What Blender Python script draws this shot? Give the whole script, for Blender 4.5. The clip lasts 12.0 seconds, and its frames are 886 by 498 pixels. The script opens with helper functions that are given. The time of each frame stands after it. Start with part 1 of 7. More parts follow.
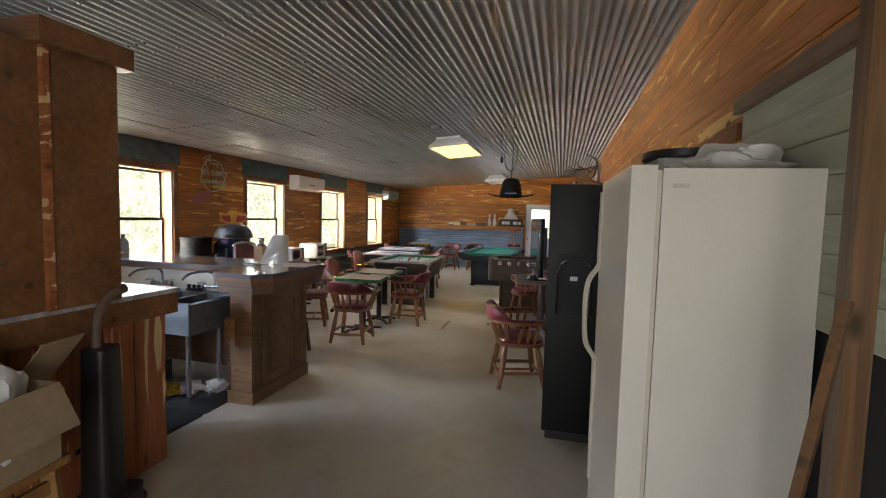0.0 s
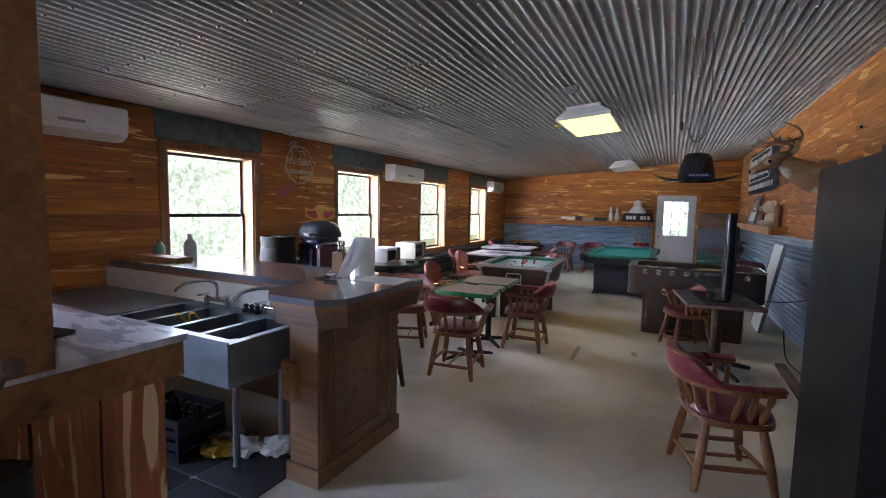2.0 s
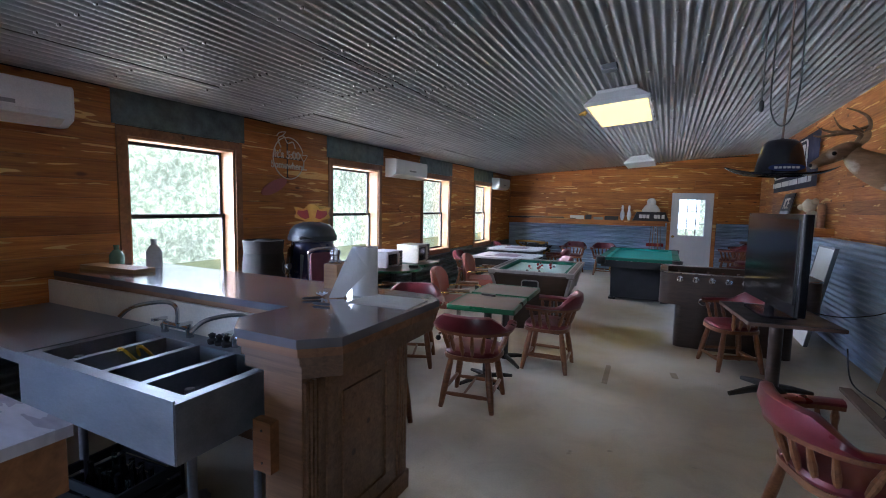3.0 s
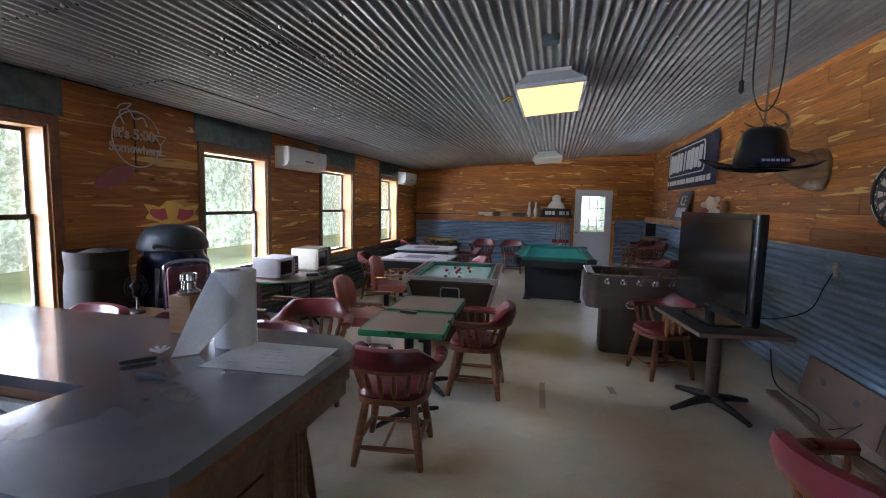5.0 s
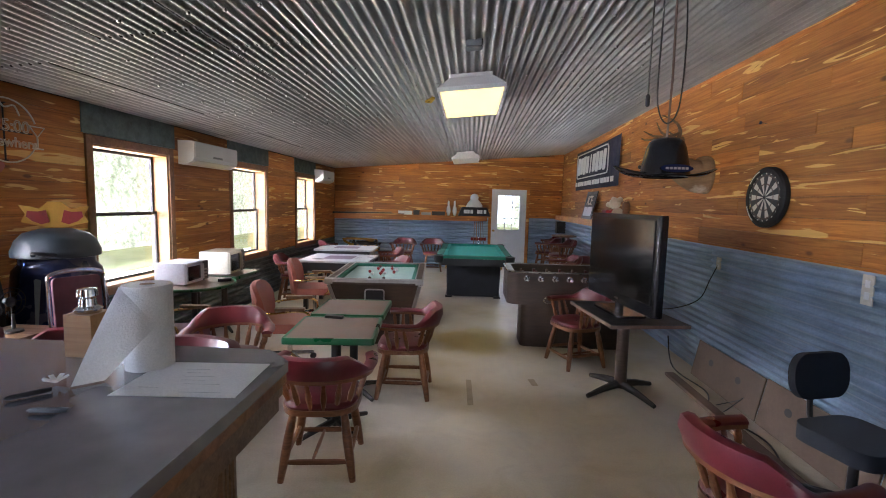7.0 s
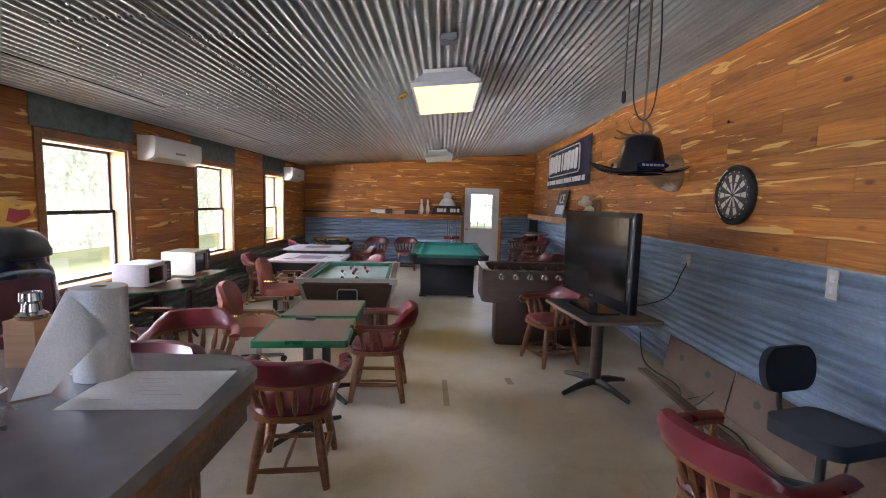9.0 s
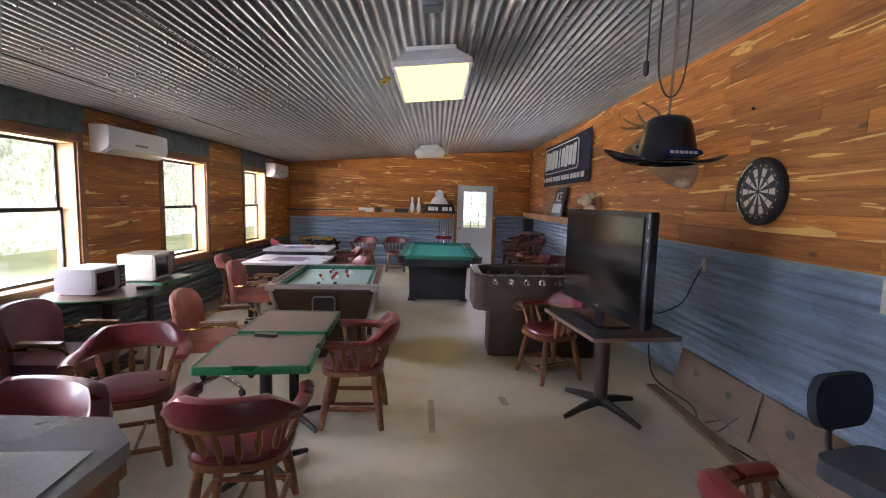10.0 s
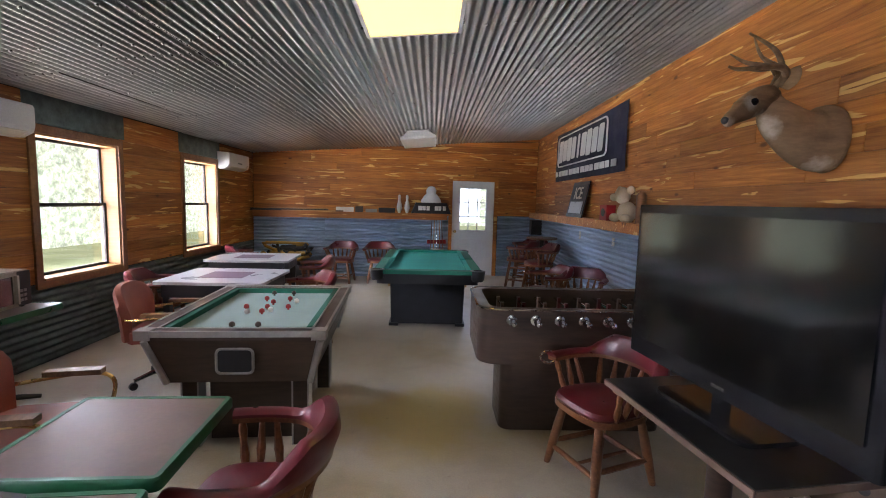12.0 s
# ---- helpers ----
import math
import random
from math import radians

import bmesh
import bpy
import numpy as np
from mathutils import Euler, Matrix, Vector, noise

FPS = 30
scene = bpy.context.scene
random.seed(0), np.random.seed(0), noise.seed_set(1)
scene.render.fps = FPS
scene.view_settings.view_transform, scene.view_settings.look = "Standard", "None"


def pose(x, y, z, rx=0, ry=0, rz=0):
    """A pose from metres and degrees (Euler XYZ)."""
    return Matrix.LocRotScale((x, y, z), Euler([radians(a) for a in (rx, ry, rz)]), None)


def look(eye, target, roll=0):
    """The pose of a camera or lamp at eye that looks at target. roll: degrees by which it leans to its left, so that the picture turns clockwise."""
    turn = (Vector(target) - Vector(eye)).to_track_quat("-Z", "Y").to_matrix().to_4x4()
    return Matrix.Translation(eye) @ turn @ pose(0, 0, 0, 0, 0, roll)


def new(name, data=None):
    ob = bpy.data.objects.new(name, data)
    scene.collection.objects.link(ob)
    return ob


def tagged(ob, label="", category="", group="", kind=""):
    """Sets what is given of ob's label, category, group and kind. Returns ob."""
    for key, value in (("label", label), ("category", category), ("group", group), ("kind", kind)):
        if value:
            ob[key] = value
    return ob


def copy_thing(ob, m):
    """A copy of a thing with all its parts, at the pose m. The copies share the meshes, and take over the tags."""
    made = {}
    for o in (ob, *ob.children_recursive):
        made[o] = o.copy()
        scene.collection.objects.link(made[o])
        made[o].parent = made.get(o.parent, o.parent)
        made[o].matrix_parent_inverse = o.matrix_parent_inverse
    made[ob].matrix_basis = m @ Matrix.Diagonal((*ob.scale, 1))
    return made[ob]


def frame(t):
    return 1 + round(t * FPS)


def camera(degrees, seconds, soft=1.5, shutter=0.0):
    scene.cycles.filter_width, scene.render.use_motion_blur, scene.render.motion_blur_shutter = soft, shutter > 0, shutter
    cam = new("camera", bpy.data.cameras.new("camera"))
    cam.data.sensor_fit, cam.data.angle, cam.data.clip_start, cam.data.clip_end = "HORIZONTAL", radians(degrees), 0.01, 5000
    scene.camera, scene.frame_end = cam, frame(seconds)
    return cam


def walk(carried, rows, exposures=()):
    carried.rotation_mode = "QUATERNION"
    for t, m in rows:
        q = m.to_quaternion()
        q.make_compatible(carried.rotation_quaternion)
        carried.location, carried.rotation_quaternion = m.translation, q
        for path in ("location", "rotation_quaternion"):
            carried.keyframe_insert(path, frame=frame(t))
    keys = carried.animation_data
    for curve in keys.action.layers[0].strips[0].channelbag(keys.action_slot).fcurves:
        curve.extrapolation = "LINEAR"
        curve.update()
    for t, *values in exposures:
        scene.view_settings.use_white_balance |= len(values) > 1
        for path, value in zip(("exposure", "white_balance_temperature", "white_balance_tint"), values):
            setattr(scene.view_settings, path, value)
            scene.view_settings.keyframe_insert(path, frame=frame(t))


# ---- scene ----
cam = camera(88.3, 12.0, soft=1.0)
PATH = [
    (0, (1.295, -0.163, 1.6), (0.798, 1.769, 1.461), 1.5),
    (0.5, (1.166, 0.13, 1.599), (0.511, 2.013, 1.447), 1.5),
    (1, (0.988, 0.435, 1.606), (0.214, 2.272, 1.443), 1.3),
    (1.5, (0.77, 0.809, 1.578), (-0.079, 2.612, 1.41), 1.2),
    (2, (0.589, 1.122, 1.603), (-0.302, 2.904, 1.427), 1.2),
    (2.5, (0.367, 1.406, 1.62), (-0.54, 3.179, 1.439), 1.1),
    (4.3, (-0.197, 2.281, 1.621), (-0.832, 4.168, 1.423), 1.4),
    (4.5, (-0.209, 2.338, 1.616), (-0.8, 4.239, 1.421), 1.3),
    (5, (-0.271, 2.402, 1.639), (-0.742, 4.335, 1.442), 1.3),
    (5.5, (-0.31, 2.407, 1.645), (-0.671, 4.365, 1.447), 1.3),
    (6, (-0.338, 2.417, 1.654), (-0.599, 4.39, 1.456), 1.4),
    (6.5, (-0.344, 2.407, 1.662), (-0.522, 4.389, 1.464), 1.4),
    (7, (-0.347, 2.408, 1.668), (-0.463, 4.395, 1.469), 1.4),
    (9, (-0.372, 2.474, 1.655), (-0.367, 4.463, 1.455), 1.4),
    (9.5, (-0.348, 2.65, 1.636), (-0.33, 4.64, 1.433), 1.4),
    (10, (-0.305, 2.968, 1.647), (-0.275, 4.957, 1.441), 1.5),
    (10.5, (-0.301, 3.346, 1.615), (-0.262, 5.335, 1.41), 1.5),
    (11, (-0.289, 3.764, 1.613), (-0.243, 5.753, 1.406), 1.5),
    (11.5, (-0.232, 4.211, 1.604), (-0.182, 6.2, 1.398), 1.5),
    (12, (-0.225, 4.652, 1.601), (-0.175, 6.641, 1.398), 1.5),
]
walk(cam, [(t, look(eye, target, roll)) for t, eye, target, roll in PATH],
     exposures=[(0, 0.42, 6800, 16), (0.5, 0.74, 6500, 20), (1.5, 0.4, 6250, 20), (2.5, 0.2, 5350, 20), (4.5, -0.15, 5250, 20), (5.5, -0.15, 6000, 18), (6.5, 0.4, 6050, 20), (9, 0.48, 6100, 24), (10, 0.42, 6100, 24), (11, 0.06, 6100, 24), (12, 0.23, 6100, 24)])

# ---- world, sun, large lights ----
world = bpy.data.worlds.new("world")
scene.world = world
world.use_nodes = True
wn = world.node_tree.nodes
sky = wn.new("ShaderNodeTexSky")
sky.sky_type, sky.sun_disc = "NISHITA", False
sky.sun_elevation, sky.sun_rotation = radians(58), radians(120)
world.node_tree.links.new(sky.outputs[0], wn["Background"].inputs[0])
wn["Background"].inputs[1].default_value = 0.15

sun = new("sun", bpy.data.lights.new("sun", "SUN"))
sun.data.energy, sun.data.angle, sun.data.color = 3.5, radians(0.5), (1.0, 0.95, 0.86)
sun.matrix_world = look((0, 0, 0), (-0.46, 0.27, -0.85))

# daylight from sky and grass that comes in at the four windows, and through the doorway behind
for nm, size, eye, aim, power, col in (("sky_light", (11.0, 1.3), (-9.0, 11.3, 3.75), (-1.6, 11.3, 0.9), 3100, (0.84, 0.92, 1.0)),
                                       ("open_sky_light", (4.0, 4.0), (-7.0, 3.1, 2.3), (0.5, 6.4, 1.6), 2000, (0.90, 0.95, 1.0)),
                                       ("grass_light", (9.0, 0.7), (-6.5, 10.6, -0.05), (-1.6, 10.6, 2.3), 2400, (1.0, 0.98, 0.86)),
                                       ("end_door_light", (0.6, 0.9), (0.55, 15.1, 1.6), (0.2, 10.0, 0.5), 7, (0.75, 0.87, 1.0)),
                                       ("side_window_light", (1.0, 1.3), (-4.5, 0.98, 1.6), (-2.0, 1.4, 1.0), 190, (0.58, 0.75, 1.0)),
                                       ("doorway_light", (1.5, 1.9), (1.05, -1.72, 1.05), (1.0, 3.0, 1.0), 26, (0.95, 0.97, 1.0))):
    lamp = new(nm, bpy.data.lights.new(nm, "AREA"))
    lamp.data.shape, lamp.data.size, lamp.data.size_y, lamp.data.energy, lamp.data.color = "RECTANGLE", size[0], size[1], power, col
    m = look(eye, aim)
    # the long side lies along the wall
    lamp.matrix_world = m if nm in ("doorway_light", "open_sky_light", "side_window_light", "end_door_light") else Matrix.Translation(eye) @ Matrix(((0, 0, 1), (1, 0, 0), (0, 1, 0))).to_4x4() @ pose(0, 0, 0, math.degrees(math.atan2(aim[2] - eye[2], aim[0] - eye[0])), 180, 0)


# ---- materials ----
def nodes_of(name):
    m = bpy.data.materials.new(name)
    m.use_nodes = True
    t = m.node_tree
    return m, t, t.nodes["Principled BSDF"]


def ramp(t, source, stops):
    r = t.nodes.new("ShaderNodeValToRGB")
    e = r.color_ramp.elements
    while len(e) < len(stops):
        e.new(0.5)
    for el, (p, c) in zip(e, stops):
        el.position = p
        el.color = (*c, 1) if len(c) == 3 else c
    t.links.new(source, r.inputs[0])
    return r.outputs[0]


def grey(v):
    return (v, v, v)


def noise_tex(t, vec, scale, detail=4, rough=0.6, distort=0.0):
    n = t.nodes.new("ShaderNodeTexNoise")
    n.inputs["Scale"].default_value, n.inputs["Detail"].default_value = scale, detail
    n.inputs["Roughness"].default_value, n.inputs["Distortion"].default_value = rough, distort
    if vec is not None:
        t.links.new(vec, n.inputs["Vector"])
    return n.outputs["Fac"]


def mapped(t, scale=(1, 1, 1), shift=True, space="Object"):
    """Object coordinates, shifted at random from object to object."""
    co = t.nodes.new("ShaderNodeTexCoord").outputs[space]
    if shift:
        info = t.nodes.new("ShaderNodeObjectInfo").outputs["Random"]
        mul = t.nodes.new("ShaderNodeMath")
        mul.operation = "MULTIPLY"
        mul.inputs[1].default_value = 37.0
        t.links.new(info, mul.inputs[0])
        add = t.nodes.new("ShaderNodeVectorMath")
        t.links.new(co, add.inputs[0])
        t.links.new(mul.outputs[0], add.inputs[1])
        co = add.outputs[0]
    mp = t.nodes.new("ShaderNodeMapping")
    mp.inputs["Scale"].default_value = scale
    t.links.new(co, mp.inputs["Vector"])
    return mp.outputs[0]


def mix(t, a, b, fac, mode="MIX"):
    m = t.nodes.new("ShaderNodeMix")
    m.data_type, m.blend_type = "RGBA", mode
    for sock, v in ((m.inputs[0], fac), (m.inputs[6], a), (m.inputs[7], b)):
        if isinstance(v, (int, float)):
            sock.default_value = v
        elif isinstance(v, tuple):
            sock.default_value = (*v, 1)
        else:
            t.links.new(v, sock)
    return m.outputs[2]


def bumped(t, bsdf, height, strength, dist=0.01):
    b = t.nodes.new("ShaderNodeBump")
    b.inputs["Strength"].default_value, b.inputs["Distance"].default_value = strength, dist
    t.links.new(height, b.inputs["Height"])
    t.links.new(b.outputs[0], bsdf.inputs["Normal"])


def surf(name, c1, c2, rough=(0.4, 0.6), metal=0.0, scale=6.0, fine=60.0, stretch=(1, 1, 1), bump=0.08, coat=0.0, vary=0.0, shift=True):
    """A plain surface: two tones at a coarse and a fine scale, uneven gloss, a little relief."""
    m, t, b = nodes_of(name)
    v = mapped(t, stretch, shift)
    big, small = noise_tex(t, v, scale, 3), noise_tex(t, v, fine, 4)
    col = ramp(t, big, [(0.3, c1), (0.7, c2)])
    col = mix(t, col, ramp(t, small, [(0.25, grey(0.72)), (0.75, grey(1.0))]), 0.6, "MULTIPLY")
    if vary:
        hs = t.nodes.new("ShaderNodeHueSaturation")
        info = t.nodes.new("ShaderNodeObjectInfo").outputs["Random"]
        t.links.new(ramp(t, info, [(0.0, grey(1 - vary)), (1.0, grey(1 + vary))]), hs.inputs["Value"])
        t.links.new(col, hs.inputs["Color"])
        col = hs.outputs[0]
    t.links.new(col, b.inputs["Base Color"])
    t.links.new(ramp(t, big, [(0.3, grey(rough[0])), (0.7, grey(rough[1]))]), b.inputs["Roughness"])
    b.inputs["Metallic"].default_value, b.inputs["Coat Weight"].default_value = metal, coat
    b.inputs["Coat Roughness"].default_value = 0.12
    if bump:
        bumped(t, b, small, bump)
    return m


def timber(name, dark, light, sap=None, sap_at=0.62, rough=(0.38, 0.6), vary=0.35, knots=True, grain=1.0):
    """Sawn boards, grain along the object's x axis; pale sapwood streaks with hard edges where asked for."""
    m, t, b = nodes_of(name)
    v = mapped(t, (1.0 * grain, 22 * grain, 22 * grain))
    g = noise_tex(t, v, 1.6, 6, 0.65, 1.2)
    v2 = mapped(t, (0.6, 3, 3))
    tone = noise_tex(t, v2, 1.5, 3)
    col = ramp(t, g, [(0.28, dark), (0.72, light)])
    col = mix(t, col, ramp(t, tone, [(0.3, (0.62, 0.55, 0.5)), (0.7, (1.0, 1.0, 1.0))]), 0.8, "MULTIPLY")
    info = t.nodes.new("ShaderNodeObjectInfo").outputs["Random"]
    hs = t.nodes.new("ShaderNodeHueSaturation")
    t.links.new(ramp(t, info, [(0.0, grey(1 - vary)), (1.0, grey(1 + vary * 0.6))]), hs.inputs["Value"])
    t.links.new(col, hs.inputs["Color"])
    col = hs.outputs[0]
    if sap:
        v3 = mapped(t, (0.85, 8.5, 8.5))
        s = noise_tex(t, v3, 1.5, 3.5, 0.5, 0.9)
        fac = ramp(t, s, [(sap_at, grey(0)), (sap_at + 0.02, grey(1))])
        col = mix(t, col, mix(t, sap, ramp(t, g, [(0.2, grey(0.7)), (0.8, grey(1.0))]), 1.0, "MULTIPLY"), fac)
    if knots:
        vo = t.nodes.new("ShaderNodeTexVoronoi")
        vo.inputs["Scale"].default_value = 1.0
        t.links.new(mapped(t, (2.2, 5, 5)), vo.inputs["Vector"])
        col = mix(t, col, tuple(0.35 * c for c in dark), ramp(t, vo.outputs["Distance"], [(0.05, grey(0.9)), (0.11, grey(0.0))]))
    t.links.new(col, b.inputs["Base Color"])
    t.links.new(ramp(t, g, [(0.2, grey(rough[1])), (0.8, grey(rough[0]))]), b.inputs["Roughness"])
    bumped(t, b, g, 0.18, 0.004)
    return m


def galvanised(name, base=0.55, rust=0.25, rough=(0.28, 0.5), metal=0.85, tint=(1, 1, 1), streak=(6, 6, 6)):
    """Aged galvanised sheet: faint spangle, streaks along the ribs, dull and rusty stains."""
    m, t, b = nodes_of(name)
    v = mapped(t, (1, 1, 1), shift=False)
    stains = noise_tex(t, v, 1.3, 5, 0.6, 0.4)
    spangle = noise_tex(t, v, 55, 2)
    col = mix(t, ramp(t, spangle, [(0.35, (base * 0.88, base * 0.9, base * 0.93)), (0.65, (base, base * 1.01, base * 1.03))]),
              ramp(t, stains, [(0.3, grey(0.7)), (0.6, grey(1.0))]), 0.7, "MULTIPLY")
    col = mix(t, col, (base * 0.42, base * 0.34, base * 0.26), ramp(t, noise_tex(t, v, 5.5, 4, 0.7), [(0.62, grey(0)), (0.74, grey(rust * 2))]))
    worn = noise_tex(t, mapped(t, streak, shift=False), 1.6, 4, 0.6)
    col = mix(t, col, ramp(t, worn, [(0.3, grey(0.65)), (0.55, grey(0.97)), (0.72, grey(1.15))]), 1.0, "MULTIPLY")
    col = mix(t, col, tint, 1.0, "MULTIPLY")
    t.links.new(col, b.inputs["Base Color"])
    b.inputs["Metallic"].default_value = metal
    t.links.new(ramp(t, stains, [(0.35, grey(rough[0])), (0.7, grey(rough[1]))]), b.inputs["Roughness"])
    return m


def concrete(name):
    m, t, b = nodes_of(name)
    v = mapped(t, (1, 1, 1), shift=False)
    big, mid, fine = noise_tex(t, v, 0.45, 4), noise_tex(t, v, 2.6, 6, 0.7, 0.8), noise_tex(t, v, 90, 3)
    col = ramp(t, big, [(0.34, (0.43, 0.35, 0.20)), (0.47, (0.53, 0.47, 0.36)), (0.66, (0.57, 0.53, 0.47))])
    col = mix(t, col, ramp(t, mid, [(0.25, (0.62, 0.60, 0.57)), (0.55, (1.0, 1.0, 1.0))]), 0.55, "MULTIPLY")
    col = mix(t, col, ramp(t, fine, [(0.3, grey(0.8)), (0.7, grey(1.0))]), 0.6, "MULTIPLY")
    # warm pool of the ceiling lamp's light, painted into the middle of the floor
    sub_ = t.nodes.new("ShaderNodeVectorMath")
    sub_.operation = "SUBTRACT"
    sub_.inputs[1].default_value = (-0.25, 7.95, 0)
    t.links.new(v, sub_.inputs[0])
    ln = t.nodes.new("ShaderNodeVectorMath")
    ln.operation = "LENGTH"
    t.links.new(sub_.outputs[0], ln.inputs[0])
    edge = t.nodes.new("ShaderNodeMath")
    edge.operation = "MULTIPLY_ADD"
    edge.inputs[1].default_value = 0.7
    t.links.new(noise_tex(t, v, 1.6, 4), edge.inputs[0])
    t.links.new(ln.outputs["Value"], edge.inputs[2])
    col = mix(t, col, (0.46, 0.36, 0.12), ramp(t, edge.outputs[0], [(0.75, grey(0.75)), (1.0, grey(0.0))]))
    spots = noise_tex(t, v, 6.5, 2)
    col = mix(t, col, (0.12, 0.1, 0.08), ramp(t, spots, [(0.72, grey(0)), (0.78, grey(0.55))]))
    t.links.new(col, b.inputs["Base Color"])
    t.links.new(ramp(t, mid, [(0.3, grey(0.3)), (0.7, grey(0.5))]), b.inputs["Roughness"])
    bumped(t, b, fine, 0.06)
    return m


def glowing(name, colour, strength):
    m, t, b = nodes_of(name)
    b.inputs["Base Color"].default_value = (*colour, 1)
    b.inputs["Emission Color"].default_value, b.inputs["Emission Strength"].default_value = (*colour, 1), strength
    return m


def clear_glass(name, tint=(1, 1, 1), rough=0.0):
    m, t, b = nodes_of(name)
    b.inputs["Base Color"].default_value, b.inputs["Roughness"].default_value = (*tint, 1), rough
    b.inputs["Transmission Weight"].default_value, b.inputs["IOR"].default_value = 1.0, 1.45
    return m


def glowing_foliage(name):
    """Woods far behind the windows, out of reach of detail; they glow in place of sunlight."""
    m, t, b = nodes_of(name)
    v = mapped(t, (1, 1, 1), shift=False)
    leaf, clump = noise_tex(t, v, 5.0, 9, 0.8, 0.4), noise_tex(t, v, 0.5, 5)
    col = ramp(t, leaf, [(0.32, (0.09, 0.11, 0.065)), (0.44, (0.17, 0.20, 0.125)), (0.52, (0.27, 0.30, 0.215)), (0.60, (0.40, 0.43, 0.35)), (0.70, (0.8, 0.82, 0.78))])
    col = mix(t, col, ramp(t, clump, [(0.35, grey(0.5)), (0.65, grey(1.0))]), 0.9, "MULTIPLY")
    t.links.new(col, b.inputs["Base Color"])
    # leaf colour also emits, so the sunshine sits in the material
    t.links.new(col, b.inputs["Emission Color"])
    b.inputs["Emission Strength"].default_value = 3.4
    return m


CEDAR = timber("cedar", (0.28, 0.082, 0.012), (0.65, 0.257, 0.038), (0.80, 0.49, 0.155), 0.615, rough=(0.5, 0.72))
PINE = timber("pine", (0.36, 0.18, 0.055), (0.52, 0.28, 0.095), vary=0.15, knots=False)
OAK_DARK = timber("dark_oak", (0.10, 0.052, 0.024), (0.24, 0.13, 0.062), vary=0.12, rough=(0.3, 0.5))
CHAIR_WOOD = timber("chair_wood", (0.12, 0.045, 0.016), (0.28, 0.12, 0.046), vary=0.15, rough=(0.28, 0.42), knots=False)
PLY = timber("stained_plywood", (0.16, 0.068, 0.024), (0.32, 0.145, 0.052), vary=0.1, grain=0.6)
RAW_CEDAR = timber("raw_cedar", (0.30, 0.085, 0.03), (0.52, 0.19, 0.07), (0.80, 0.55, 0.30), 0.585, vary=0.2)
GREEN_BOARD = timber("green_board", (0.40, 0.45, 0.34), (0.58, 0.62, 0.50), vary=0.12, knots=False)
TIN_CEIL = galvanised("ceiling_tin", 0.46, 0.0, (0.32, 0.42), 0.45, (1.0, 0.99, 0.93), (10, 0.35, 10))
# blue tint on the wall sheets paints in the reflected sky
TIN_WALL = galvanised("sky_tinted_wall_tin", 0.62, 0.0, (0.31, 0.37), 0.8, (0.72, 0.93, 1.18), (0.5, 8, 8))
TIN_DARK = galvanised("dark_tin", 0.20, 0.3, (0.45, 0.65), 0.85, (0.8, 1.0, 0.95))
CONCRETE = concrete("concrete")
VINYL = surf("red_vinyl", (0.085, 0.008, 0.012), (0.135, 0.013, 0.018), (0.26, 0.4), scale=5, fine=140, bump=0.05, coat=0.25, vary=0.18)
VINYL_TAN = surf("salmon_vinyl", (0.30, 0.085, 0.06), (0.40, 0.125, 0.09), (0.4, 0.55), scale=5, fine=140, bump=0.06)
VINYL_PLUM = surf("plum_vinyl", (0.13, 0.05, 0.075), (0.20, 0.085, 0.115), (0.35, 0.5), scale=5, fine=140, bump=0.06)
BLACK = surf("black_plastic", (0.010, 0.010, 0.012), (0.018, 0.018, 0.02), (0.3, 0.45), bump=0.03)
BLACK_GLOSS = surf("black_gloss", (0.008, 0.008, 0.009), (0.013, 0.013, 0.015), (0.16, 0.26), scale=3, bump=0.01)
FRIDGE_BLACK = surf("black_enamel", (0.008, 0.008, 0.009), (0.011, 0.011, 0.011), (0.32, 0.4), scale=2, fine=300, bump=0.015)
SCREEN = surf("dark_screen", (0.004, 0.004, 0.004), (0.006, 0.006, 0.006), (0.1, 0.16), scale=2, bump=0.0)
BLACK_CLOTH = surf("black_cloth", (0.010, 0.011, 0.013), (0.022, 0.024, 0.03), (0.8, 0.95), fine=300, bump=0.3)
NAVY = surf("navy_cloth", (0.006, 0.007, 0.024), (0.011, 0.013, 0.04), (0.6, 0.8), fine=250, bump=0.1)
TABLE_WHITE = surf("dull_white_laminate", (0.42, 0.42, 0.45), (0.52, 0.52, 0.55), (0.25, 0.4), scale=3, bump=0.02)
WHITE = surf("white_enamel", (0.70, 0.70, 0.68), (0.80, 0.80, 0.78), (0.25, 0.4), scale=3, fine=90, bump=0.02)
OFFWHITE = surf("ivory_plastic", (0.62, 0.58, 0.48), (0.72, 0.68, 0.58), (0.35, 0.5), scale=5, bump=0.02)
IVORY_DULL = surf("yellowed_ivory_enamel", (0.40, 0.37, 0.30), (0.48, 0.45, 0.37), (0.35, 0.5), scale=5, bump=0.02)
FRIDGE_WHITE = surf("aged_white_enamel", (0.76, 0.73, 0.65), (0.82, 0.79, 0.71), (0.3, 0.45), scale=1.6, fine=400, bump=0.02)
PAPER = surf("white_paper", (0.74, 0.73, 0.70), (0.82, 0.81, 0.79), (0.8, 0.95), fine=160, bump=0.25)
ALU = surf("ribbed_aluminium", (0.36, 0.35, 0.34), (0.48, 0.47, 0.45), (0.32, 0.42), 0.6, scale=6, bump=0.02)
STEEL = surf("stainless", (0.19, 0.205, 0.225), (0.28, 0.295, 0.315), (0.32, 0.45), 0.6, scale=3, fine=40, stretch=(1, 3, 3), bump=0.01)
